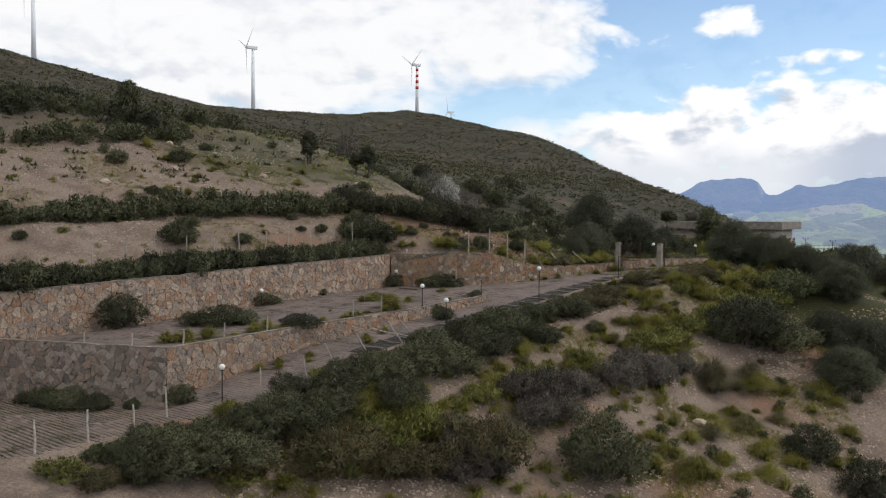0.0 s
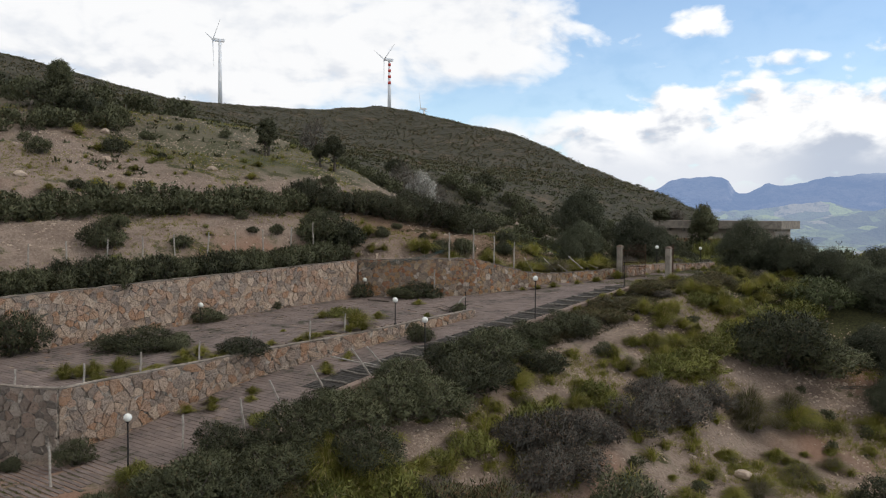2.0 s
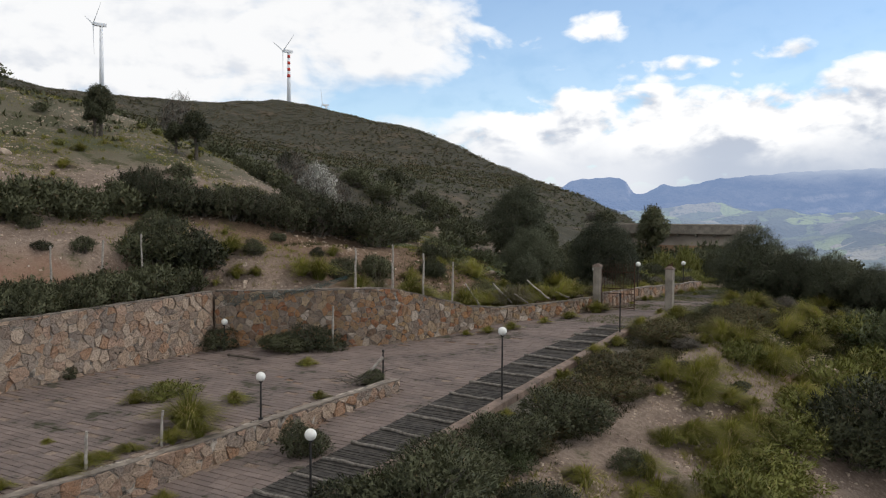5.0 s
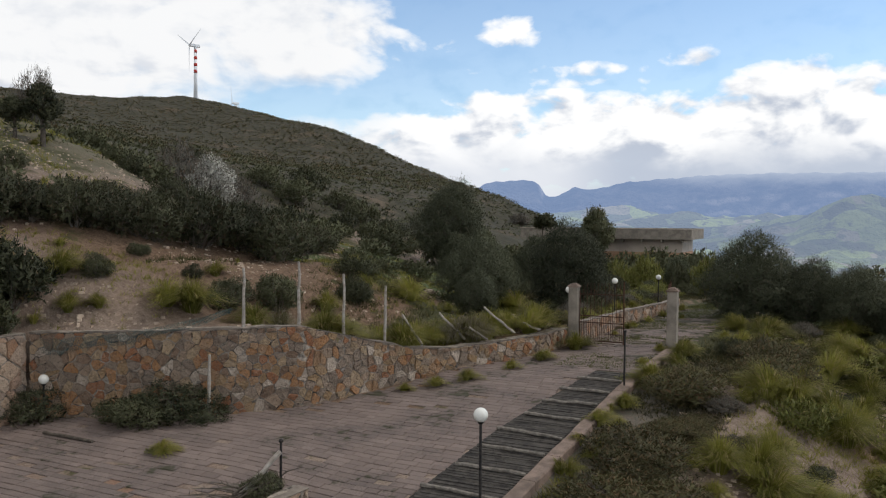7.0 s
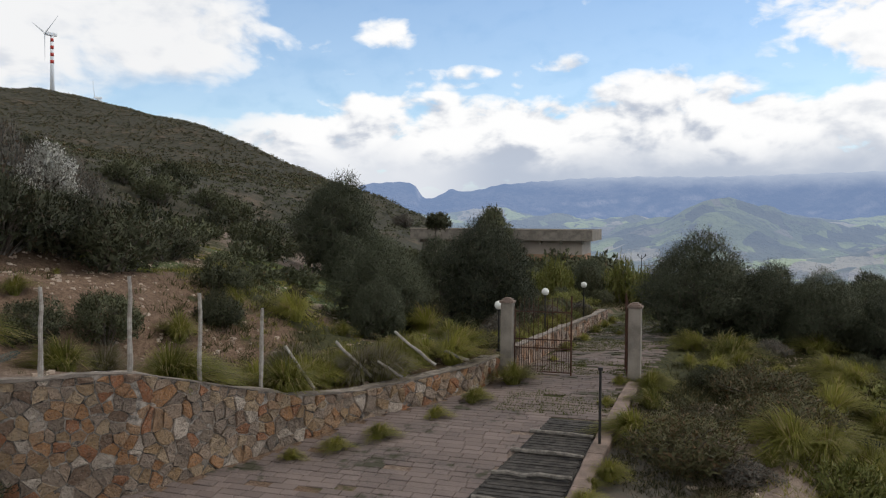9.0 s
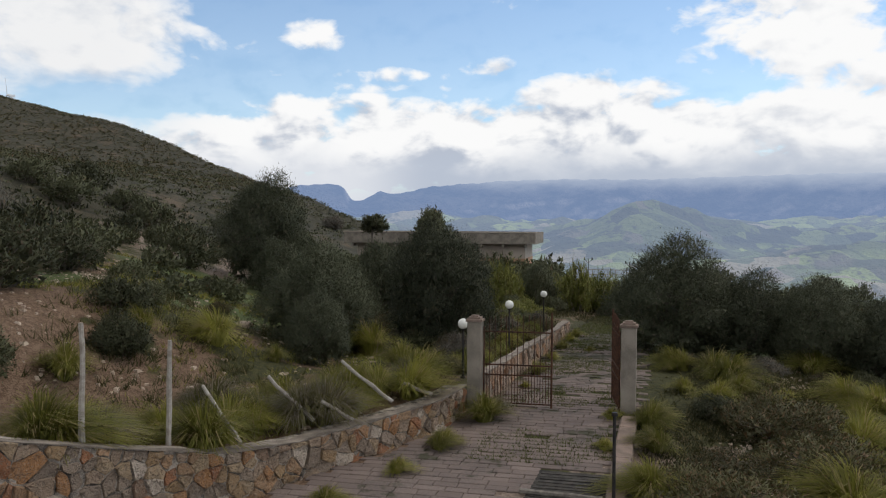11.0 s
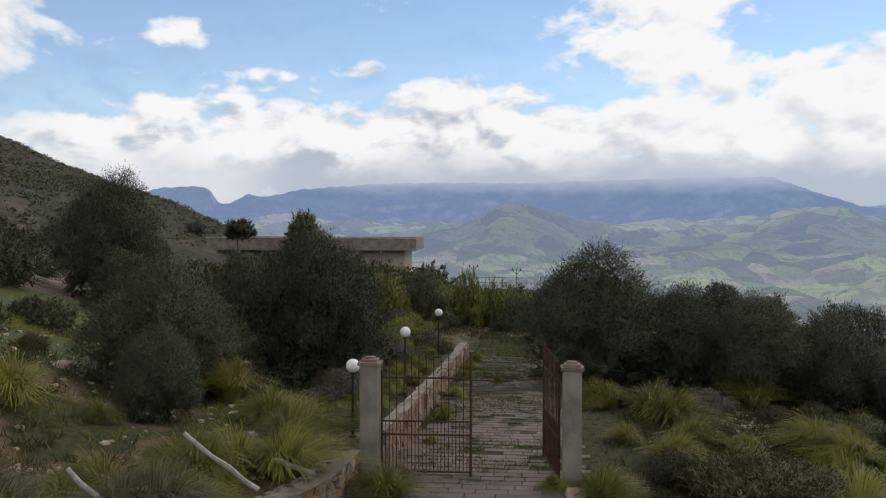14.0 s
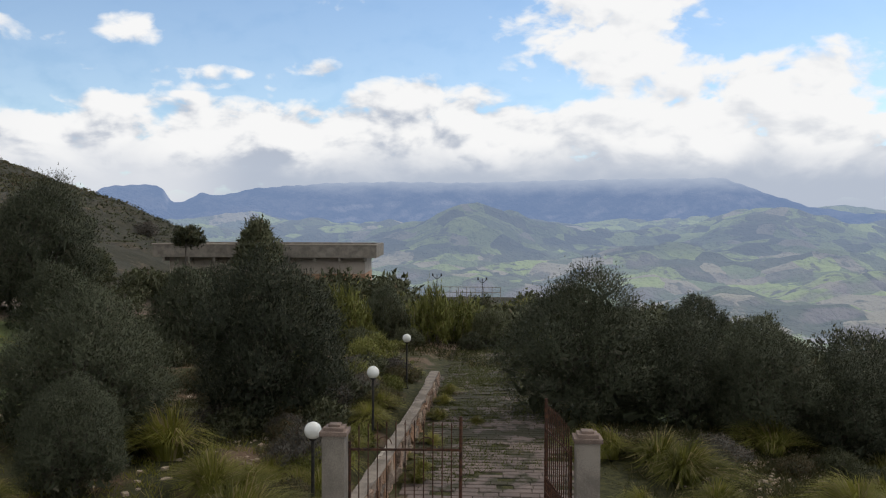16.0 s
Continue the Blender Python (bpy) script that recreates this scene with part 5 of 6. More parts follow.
upright = Kind("tree", "dark broad-leaved tree on the hillside", "tree", "hillside trees", forms((61, 62), lambda s: tree_kind(s, 1.15, 4.4, 1.9, 9000, SHRUB_DARK, (0.15, 0.045), 13, 0.42), ("trunk", "crown")))
bloom = Kind("blossoming_tree", "wild fruit tree in pale white blossom", "tree", "blossoming trees", forms((71,), lambda s: tree_kind(s, 2.2, 3.4, 0.5, 8000, BLOSSOM, (0.12, 0.05)), ("trunk", "crown")))
slender = Kind("tree", "small umbrella-shaped tree on a thin bare stem", "tree", "", forms((91,), lambda s: tree_kind(s, 0.9, 5.4, 4.3, 5000, SHRUB_DARK, (0.16, 0.05), 9, 0.84, 0.3), ("trunk", "crown")))
dry_tuft = Kind("grass_tussock", "half-dry tussock of grey-green arching grass", "grass tussock", "grass tussocks", [[("blade_clump", tuft_kind(s, 900, 0.95, 0.86, (0.006, 0.011), GRASS_DRY))] for s in (48, 49)])
heath = Kind("heath_bush", "tall dusky grey-brown heath bush on the hillside", "shrub", "hillside heath bushes", forms((23, 24, 25), lambda s: shrub_kind(s, 1.0, 1.15, 5200, SHRUB_DUSK, (0.08, 0.019), 20, 0.5, 12)))
green = Kind("shrub", "fresh grey-green rounded bush on the slope", "shrub", "green slope bushes", forms((26,), lambda s: shrub_kind(s, 1.0, 1.0, 4600, SHRUB_GREEN, (0.09, 0.022), 16)))
bare = Kind("bare_bush", "leafless grey thorn bush", "shrub", "bare bushes", forms((81,), lambda s: shrub_kind(s, 1.2, 1.5, 1600, SHRUB_GREY, (0.18, 0.012), 8, 0.7)))


def row(kind, a, b, step, size, jitter=0.5, squash=1.0, joined=False):
    (x0, y0), (x1, y1) = a, b
    n = max(1, round(math.hypot(x1 - x0, y1 - y0) / step))
    for k in range(n + 1):
        q = (k + PLANT_RNG.uniform(-0.3, 0.3)) / n
        which = PLANT_RNG.choice(kind) if isinstance(kind, tuple) else kind
        (which.bulk if joined else which.put)(x0 + (x1 - x0) * q + PLANT_RNG.uniform(-jitter, jitter), y0 + (y1 - y0) * q + PLANT_RNG.uniform(-jitter, jitter), size * PLANT_RNG.uniform(0.75, 1.25), squash=squash)


def spread(kind, x0, x1, y0, y1, n, size, avoid=None, squash=1.0, joined=False):
    for _ in range(n):
        x, y = PLANT_RNG.uniform(x0, x1), PLANT_RNG.uniform(y0, y1)
        if avoid is None or not avoid(x, y):
            (kind.bulk if joined else kind.put)(x, y, size * PLANT_RNG.uniform(0.6, 1.3), squash=squash)


# belt of bushes below the corner of the yard
row((dark, brown, brown, green), (1.6, 25), (1.2, 16), 1.5, 0.7, 0.45, 0.8)
row((dark, brown, light), (2.8, 23), (2.5, 15), 1.6, 0.8, 0.45, 0.85)
row((dark, brown, green, brown, light, dark), (2.5, 31), (2.6, 46.5), 1.2, 0.6, 0.35, 0.78)
row((brown, light, dry_tuft), (3.6, 31), (3.6, 42), 1.7, 0.5, 0.35, 0.85)
# hedges on the two benches of the hill
row(hedge, (-15.5, 17), (-15.5, 46), 0.85, 0.95, 0.2, 1.1)
row(hedge, (-16.3, 18), (-16.3, 46.5), 1.0, 0.85, 0.25, 1.1)
row(dark_far, (-27.0, 20), (-20.3, 52), 0.85, 0.95, 0.4, joined=True)
row(dark_far, (-28.2, 20), (-21.6, 53), 1.0, 1.0, 0.5, joined=True)
row(dark_far, (-42, 24), (-41, 46), 1.3, 1.1, 1.0, joined=True)
row(dark_far, (-54, 24), (-50, 56), 1.6, 1.3, 1.5, joined=True)

def growth(x, y):
    """Broader and lower bushes on the terrace, low ones on the windy edge."""
    if -14.3 < x < -3 and 22 < y < 50:
        return 1.25, 0.6
    if 0.3 < x < 6 and y < 47:
        return 0.95, 0.78
    return (0.95, 0.85 if x > 8 else 0.55 if y < 57 else 0.65) if x > 0 and y > 47 else (1.0, 1.0)

# ---- plants that stand by themselves: x, y, size ----
for x, y, size in [(4.4, 37.7, 1.0), (4.0, 26.8, 1.23), (6.2, 26.5, 1.3), (5.0, 22.9, 0.9), (6.4, 47.9, 1.06), (13.2, 36.9, 0.9), (5.6, 34.4, 0.55), (6.7, 34.3, 0.82), (5.8, 29.6, 0.84), (12.8, 45.2, 0.86), (11.6, 42.4, 0.53), (6.0, 56.6, 1.3), (15.5, 52.1, 1.3)]:
    tuft.put(x, y, size)
for x, y, size in [(5.8, 25.8, 0.95), (5.7, 24.0, 1.05), (6.3, 27.5, 0.83), (0.2, 22.1, 0.85), (0.1, 27.3, 0.77), (5.9, 30.5, 0.74), (6.8, 35.4, 0.72), (6.8, 48.1, 1.02), (4.9, 55.8, 1.17)]:
    light.put(x, y, size)
for x, y, size in [(11.1, 46.9, 1.3), (14.3, 43.8, 1.14), (10.6, 33.8, 0.86), (13.7, 40.7, 0.88), (5.7, 31.8, 0.74), (14.7, 47.1, 0.88), (11.8, 48.5, 0.92), (16.2, 44.6, 0.83)]:
    dry_tuft.put(x, y, size)
for x, y, size in [(3.6, 18.7, 0.62), (5.6, 20.8, 0.96), (0.2, 21.9, 1.05), (5.5, 22.9, 0.86), (-7.3, 23.6, 0.84), (5.9, 24.0, 0.87), (-7.2, 24.2, 0.71), (4.5, 24.5, 1.04), (-6.7, 24.5, 0.85), (5.9, 24.6, 1.35), (4.6, 24.8, 0.79), (-6.6, 25.5, 0.87), (5.7, 26.5, 1.48), (5.2, 26.6, 1.41), (3.8, 26.8, 0.94), (-4.0, 26.9, 0.5), (3.9, 27.0, 1.24), (-3.2, 27.5, 0.54), (3.2, 27.7, 1.06), (5.3, 27.9, 1.44), (6.9, 27.9, 1.23), (-3.8, 28.0, 0.51), (10.1, 28.3, 0.57), (10.0, 28.4, 0.44), (-6.8, 28.7, 0.62), (-2.6, 28.9, 0.41), (-6.6, 29.3, 0.79), (-3.3, 29.5, 0.45), (10.4, 30.3, 0.29), (5.5, 32.3, 0.57)]:
    tuft.put(x, y, size)
for x, y, size in [(-5.7, 32.5, 0.48), (-2.3, 32.8, 0.57), (-3.0, 33.4, 0.41), (-28.3, 33.6, 0.8), (-3.2, 33.6, 0.46), (10.5, 34.0, 0.74), (4.8, 34.2, 0.35), (-5.4, 34.6, 0.57), (5.5, 34.6, 0.4), (-3.2, 34.9, 0.37), (-8.0, 35.2, 0.25), (5.0, 35.3, 0.62), (-3.6, 35.4, 0.48), (13.5, 35.4, 0.74), (12.9, 35.5, 0.87), (10.7, 35.5, 0.25), (11.8, 36.0, 0.44), (15.1, 36.6, 1.37), (-28.3, 36.8, 1.09), (-5.0, 36.8, 0.67), (5.0, 36.9, 0.65), (11.9, 37.0, 0.45), (13.6, 37.1, 0.77), (-4.8, 37.6, 0.55), (6.2, 37.6, 0.74), (-5.7, 38.0, 1.45), (6.0, 38.0, 0.79), (-27.7, 38.1, 0.82), (4.1, 38.3, 0.78), (3.9, 38.4, 0.96)]:
    tuft.put(x, y, size)
for x, y, size in [(11.1, 38.5, 0.34), (16.4, 38.6, 0.52), (6.6, 38.6, 0.54), (6.5, 38.9, 0.81), (15.2, 39.0, 0.92), (-9.3, 39.0, 0.64), (-19.6, 39.1, 0.49), (11.9, 39.2, 0.47), (13.1, 39.6, 0.81), (16.9, 39.9, 0.93), (-29.9, 40.0, 0.58), (-27.3, 40.0, 0.74), (12.0, 40.1, 0.62), (7.6, 40.3, 0.69), (6.8, 40.5, 0.7), (-6.7, 40.6, 0.64), (-35.3, 40.7, 0.83), (-31.0, 41.2, 0.59), (13.5, 41.4, 0.84), (-39.7, 41.6, 1.11), (12.2, 41.9, 0.36), (15.7, 42.1, 0.98), (11.8, 42.3, 0.58), (-4.7, 42.3, 0.46), (12.5, 42.6, 0.34), (11.7, 42.6, 0.46), (17.0, 42.6, 0.84), (12.5, 42.7, 0.29), (5.7, 42.8, 0.36), (3.9, 42.9, 0.49)]:
    tuft.put(x, y, size)
for x, y, size in [(-36.2, 43.7, 0.86), (14.3, 44.0, 1.02), (5.9, 44.2, 0.78), (-41.1, 44.6, 1.03), (6.6, 44.7, 0.63), (18.5, 44.8, 0.87), (5.1, 44.9, 0.96), (6.7, 44.9, 0.75), (13.8, 45.3, 0.73), (13.1, 45.6, 0.49), (12.7, 45.9, 0.61), (-8.7, 46.2, 0.53), (18.8, 46.3, 0.9), (7.1, 46.3, 0.64), (13.5, 47.1, 0.39), (14.7, 47.1, 0.62), (14.7, 47.2, 0.51), (4.8, 47.4, 0.8), (-18.4, 48.1, 0.41), (14.3, 48.2, 0.47), (5.3, 48.4, 1.04), (14.4, 48.4, 0.52), (-14.7, 48.5, 0.75), (5.3, 48.6, 0.95), (-27.6, 48.7, 0.8), (-21.4, 48.8, 0.56), (6.5, 48.8, 0.95), (-14.1, 49.1, 0.57), (-15.9, 49.2, 0.79), (0.4, 49.2, 0.42)]:
    tuft.put(x, y, size)
for x, y, size in [(12.4, 49.2, 1.19), (-15.9, 49.2, 0.98), (17.8, 49.3, 0.95), (6.1, 49.6, 1.24), (12.3, 49.6, 1.38), (15.7, 49.8, 0.65), (3.6, 50.2, 0.5), (13.8, 50.5, 0.82), (-12.8, 50.5, 1.12), (13.9, 50.6, 0.68), (12.8, 50.6, 0.55), (4.8, 50.8, 0.92), (0.3, 50.9, 0.38), (-12.1, 50.9, 1.3), (6.5, 51.0, 1.09), (6.8, 51.2, 0.99), (4.7, 51.2, 1.16), (3.5, 51.4, 1.13), (16.4, 51.5, 0.83), (-30.3, 51.7, 0.64), (5.5, 51.9, 0.87), (4.3, 51.9, 1.15), (6.2, 52.3, 0.83), (0.3, 52.4, 0.62), (4.5, 53.1, 1.17), (-6.0, 53.3, 0.41), (5.5, 53.4, 0.4), (0.3, 53.5, 0.33), (-13.7, 53.7, 0.72), (9.1, 53.8, 1.15)]:
    tuft.put(x, y, size)
for x, y, size in [(-5.3, 54.1, 0.52), (0.5, 54.2, 0.58), (0.5, 54.2, 0.38), (6.9, 54.6, 0.75), (-4.7, 55.0, 0.53), (7.2, 55.3, 1.2), (3.5, 55.8, 0.52), (-11.0, 56.4, 0.94), (5.3, 56.5, 0.71), (0.7, 56.6, 1.0), (-6.8, 56.6, 0.9), (0.7, 56.6, 0.84), (3.9, 56.7, 1.26), (-4.0, 56.8, 0.45), (5.8, 56.8, 1.32), (4.6, 57.2, 1.17), (4.6, 57.6, 1.1), (7.2, 57.8, 0.55), (6.1, 57.8, 1.13), (5.5, 57.9, 1.3), (-5.9, 58.3, 0.82), (-5.5, 58.3, 0.96), (-3.6, 58.4, 0.48), (4.5, 58.5, 1.3), (-3.6, 58.8, 0.52), (-29.8, 59.0, 0.46), (-0.3, 59.2, 0.38), (4.2, 59.3, 0.87), (0.8, 59.5, 0.76), (-11.4, 59.7, 0.91)]:
    tuft.put(x, y, size)
for x, y, size in [(6.3, 59.8, 1.17), (-5.5, 59.9, 1.2), (-30.2, 59.9, 0.62), (-3.1, 60.7, 0.9), (0.6, 61.1, 0.83), (-10.4, 61.5, 1.33), (0.7, 61.6, 0.76), (-0.3, 61.6, 0.43), (-13.3, 61.6, 0.82), (-5.0, 61.9, 1.32), (6.4, 62.2, 1.22), (6.4, 62.2, 0.84), (-9.1, 62.3, 0.58), (5.2, 62.4, 1.39), (5.5, 64.1, 0.89), (-6.2, 64.2, 1.0), (6.0, 64.9, 1.13), (1.4, 65.0, 0.6), (2.8, 65.3, 0.92), (5.5, 65.7, 1.23), (-7.9, 66.6, 1.35), (2.7, 67.4, 1.33), (2.3, 68.0, 1.11), (-3.2, 68.3, 0.35), (1.2, 68.9, 1.02), (5.4, 70.3, 1.38), (-1.7, 72.0, 0.33), (-3.2, 74.4, 0.26)]:
    tuft.put(x, y, size)
for x, y, size in [(5.3, 36.8, 0.68), (6.0, 44.7, 0.81), (11.0, 47.6, 1.52), (10.7, 47.9, 1.9), (11.8, 50.4, 1.43), (12.6, 50.5, 0.89), (-8.0, 57.2, 1.42), (-6.2, 57.5, 1.23), (-8.6, 58.0, 1.02), (-3.0, 61.6, 0.56)]:
    dry_tuft.put(x, y, size)
for x, y, size in [(1.5, 16.6, 1.08), (2.5, 16.9, 1.64), (2.6, 17.7, 1.94), (0.9, 17.6, 1.0), (2.6, 18.2, 1.67), (1.2, 18.7, 0.85), (3.8, 19.4, 2.08), (2.0, 19.5, 1.32), (1.4, 20.0, 0.85), (2.3, 21.9, 1.46), (2.9, 22.2, 1.9), (1.1, 22.4, 0.8), (2.0, 23.5, 1.5), (3.7, 23.6, 1.77), (-14.4, 24.9, 1.76), (0.8, 25.2, 1.36), (3.1, 25.4, 1.63), (2.1, 27.1, 1.59), (4.8, 27.9, 1.76), (-11.2, 28.0, 0.96), (-9.8, 28.8, 1.28), (2.4, 29.2, 1.75), (1.1, 29.5, 1.2), (-9.0, 29.7, 0.8), (-5.3, 30.6, 0.93), (2.8, 31.3, 1.8), (3.8, 32.7, 1.58), (12.1, 33.0, 2.0), (1.9, 33.1, 1.63), (-14.2, 35.1, 0.83)]:
    dark.put(x, y, size * growth(x, y)[0], squash=growth(x, y)[1])
for x, y, size in [(3.2, 35.4, 1.79), (2.9, 35.6, 1.37), (1.2, 37.2, 1.5), (3.3, 37.2, 1.32), (2.5, 37.7, 2.05), (-2.7, 39.3, 0.77), (2.1, 39.9, 1.31), (4.1, 40.1, 1.28), (1.6, 40.2, 1.56), (-14.5, 40.2, 0.43), (2.0, 42.6, 1.5), (20.2, 43.8, 1.6), (17.5, 44.1, 1.48), (4.7, 44.7, 0.71), (2.5, 45.1, 1.57), (-17.2, 46.8, 1.69), (-14.1, 46.9, 0.86), (-16.2, 47.6, 0.89), (-19.2, 47.7, 0.77), (-11.3, 47.8, 1.01), (-10.5, 48.8, 1.1), (-15.1, 49.9, 0.55), (-12.2, 52.7, 0.91), (-13.9, 52.8, 0.38), (9.5, 52.8, 1.87), (-16.6, 53.0, 0.4), (5.5, 53.3, 0.56), (10.3, 53.7, 3.07), (-11.7, 54.5, 1.04), (11.9, 54.6, 2.45)]:
    dark.put(x, y, size * growth(x, y)[0], squash=growth(x, y)[1])
for x, y, size in [(5.6, 57.2, 0.59), (-11.2, 58.6, 0.72), (6.0, 60.8, 0.57), (-12.6, 61.9, 0.57), (2.1, 62.4, 0.67)]:
    dark.put(x, y, size * growth(x, y)[0], squash=growth(x, y)[1])
for x, y, size in [(8.8, 27.0, 1.14), (8.3, 27.9, 1.17), (9.4, 28.1, 1.24), (7.3, 28.5, 1.03), (8.4, 29.2, 1.11), (8.7, 30.6, 1.14), (8.8, 32.8, 1.28), (7.2, 33.7, 1.26), (9.2, 34.3, 1.31), (8.0, 35.0, 1.64), (8.0, 36.7, 1.2), (8.6, 37.5, 0.9), (8.8, 40.1, 1.46), (9.5, 42.6, 1.54), (8.0, 42.9, 1.22), (9.5, 45.9, 1.11), (3.7, 53.0, 0.47), (3.0, 54.9, 0.75), (-8.8, 69.0, 0.45), (3.8, 69.1, 0.8), (-8.5, 69.4, 0.61), (1.3, 69.8, 0.73), (-8.1, 70.3, 0.64), (-10.9, 72.7, 0.61), (-6.6, 75.5, 0.79), (-8.7, 76.1, 0.7), (-5.9, 77.6, 0.78), (-4.8, 79.9, 0.76), (-11.2, 80.6, 0.8), (-66.4, 210.5, 2.87)]:
    grey.put(x, y, size * growth(x, y)[0], squash=growth(x, y)[1])
for x, y, size in [(3.1, 19.7, 1.54), (4.3, 19.9, 1.41), (1.0, 20.9, 0.7), (1.9, 21.6, 1.5), (5.5, 21.8, 1.01), (4.6, 23.3, 1.78), (6.3, 23.5, 2.05), (7.0, 24.6, 1.55), (4.2, 24.8, 1.2), (7.8, 25.9, 1.77), (9.0, 28.5, 2.32), (4.2, 40.9, 0.79), (2.3, 46.2, 1.41), (1.4, 47.1, 0.74), (1.0, 47.2, 0.51), (1.7, 47.7, 1.23), (2.2, 48.3, 1.73), (2.9, 49.3, 1.05), (2.0, 49.8, 1.21), (1.8, 50.6, 1.68), (3.2, 52.3, 0.88), (2.2, 52.5, 1.07), (2.3, 52.9, 0.91), (2.6, 53.7, 0.71), (2.0, 55.2, 0.99), (1.8, 55.7, 1.76), (2.1, 57.8, 1.1), (3.8, 58.2, 1.58), (3.4, 61.5, 1.78), (2.4, 69.1, 0.92)]:
    brown.put(x, y, size * growth(x, y)[0], squash=growth(x, y)[1])
for x, y, size in [(-6.1, 69.8, 0.72), (-7.5, 71.0, 0.77), (-10.3, 76.2, 0.92), (-10.7, 80.5, 1.12)]:
    brown.put(x, y, size * growth(x, y)[0], squash=growth(x, y)[1])
for x, y, size in [(1.7, 14.1, 1.42), (4.5, 19.4, 1.12), (6.5, 23.5, 1.12), (5.3, 25.7, 1.82), (6.3, 26.0, 1.43), (6.4, 27.4, 1.84), (5.6, 28.0, 1.09), (6.3, 31.9, 1.18), (6.7, 35.5, 1.51), (7.3, 40.2, 0.91), (-9.0, 40.2, 0.93), (6.5, 40.3, 1.05), (7.3, 45.9, 1.68), (-8.8, 46.2, 0.31), (7.6, 48.3, 2.16), (7.2, 49.3, 2.05), (7.7, 51.4, 1.65), (7.4, 51.6, 2.13), (7.8, 54.4, 1.4), (7.5, 54.5, 2.05), (8.1, 57.7, 2.18), (8.8, 61.6, 2.1), (7.6, 64.2, 2.21), (-7.4, 94.1, 0.98), (-7.0, 108.4, 1.07), (-11.0, 109.1, 1.53)]:
    light.put(x, y, size * growth(x, y)[0], squash=growth(x, y)[1])
for x, y, size in [(-15.0, 19.9, 1.34), (-24.1, 23.7, 0.53), (-20.6, 32.4, 1.15), (-20.4, 33.0, 1.01), (-21.7, 34.2, 0.82), (-50.2, 34.6, 2.06), (-28.3, 35.4, 0.67), (-35.2, 36.3, 0.94), (-19.3, 37.0, 0.74), (-57.4, 41.7, 2.32), (-34.8, 41.7, 0.97), (-19.1, 42.1, 0.39), (-45.8, 42.6, 2.44), (-21.3, 43.0, 0.49), (-18.5, 43.6, 0.55), (-44.3, 44.0, 1.99), (-33.1, 44.7, 0.39), (-17.2, 46.0, 1.42), (-37.8, 46.3, 0.63), (-43.4, 46.7, 1.34), (-19.0, 47.0, 0.66), (-60.7, 47.6, 1.87), (-16.1, 47.6, 1.43), (-25.1, 54.3, 0.77), (-11.1, 58.5, 0.65), (-12.4, 60.4, 0.81), (-30.5, 66.0, 0.94), (-24.3, 71.2, 1.8), (-23.6, 82.0, 1.64), (-31.4, 87.9, 1.44)]:
    hedge.put(x, y, size * growth(x, y)[0], squash=growth(x, y)[1])
for x, y, size in [(-28.0, 92.3, 1.03), (-37.5, 105.4, 1.69), (-41.5, 106.6, 2.04), (-33.2, 107.0, 1.34), (-73.8, 115.3, 1.82), (-63.0, 123.6, 2.97), (-68.5, 124.6, 2.68), (-62.2, 133.0, 2.39), (-68.7, 133.9, 2.87)]:
    hedge.put(x, y, size * growth(x, y)[0], squash=growth(x, y)[1])
for x, y, size in [(-21.1, 49.3, 1.64), (-22.5, 49.7, 1.6), (-20.5, 50.3, 1.64), (-20.1, 51.4, 1.35), (-19.3, 52.7, 1.67), (-18.6, 53.8, 1.68), (-17.6, 54.7, 1.67), (-20.6, 55.1, 1.35), (-19.3, 55.5, 1.33), (-17.3, 56.6, 1.94), (-16.9, 58.6, 2.0), (-20.9, 59.0, 1.57), (-15.2, 59.0, 1.75), (-18.5, 66.0, 1.45)]:
    heath.put(x, y, size * 0.9)
for x, y, size in [(9.5, 63.9, 2.44), (11.1, 65.1, 1.5)]:
    green.put(x, y, size * growth(x, y)[0], squash=growth(x, y)[1])

# ---- trees ----
for x, y, size, squash in ((-9.9, 67.2, 1.05, 1.08), (-7.0, 70.8, 1.15, 1.14), (1.2, 73.2, 1.22, 1.06), (3.6, 72.9, 0.95, 1.08), (5.7, 71.8, 1.0, 1.05), (7.7, 71.4, 0.9, 0.98), (9.4, 71.6, 0.85, 0.9), (-8.5, 63.9, 0.55, 1.4), (-22.4, 88.7, 1.6, 1.3), (16.6, 56.4, 1.2, 0.85), (13.6, 59.5, 1.0, 0.8), (12.5, 65.4, 1.05, 0.8), (16.4, 53.6, 1.1, 0.8)):
    olive_near.put(x, y, size, squash=squash)
for x, y, size, squash in ((-6.9, 96.0, 0.68, 1.5), (10.1, 76.4, 1.0, 0.95), (9.0, 84.0, 0.95, 0.95), (13.0, 80.0, 0.95, 0.85), (-13.5, 84.0, 1.0, 1.1), (-15.0, 93.0, 1.0, 1.2), (-19.0, 84.0, 0.9, 1.0), (-9.5, 79.0, 0.8, 1.2)):
    olive.put(x, y, size, squash=squash)
for x, y, size in ((-46.2, 43.3, 1.0), (-33.2, 55.0, 0.8), (-32.6, 54.2, 0.5), (-29.8, 59.5, 0.72), (-30.6, 58.6, 0.5), (-18.0, 112.6, 1.55), (-24, 98, 0.9)):
    upright.put(x, y, size)
slender.put(-22.1, 107.0, 1.1)
bloom.put(-36.2, 78.5, 0.95, squash=1.35)
for x, y in ((-38.5, 79), (-40, 84), (-33, 72), (-42, 88), (-34, 80), (-44, 70)):
    bare.put(x, y, 1.6, squash=1.5)


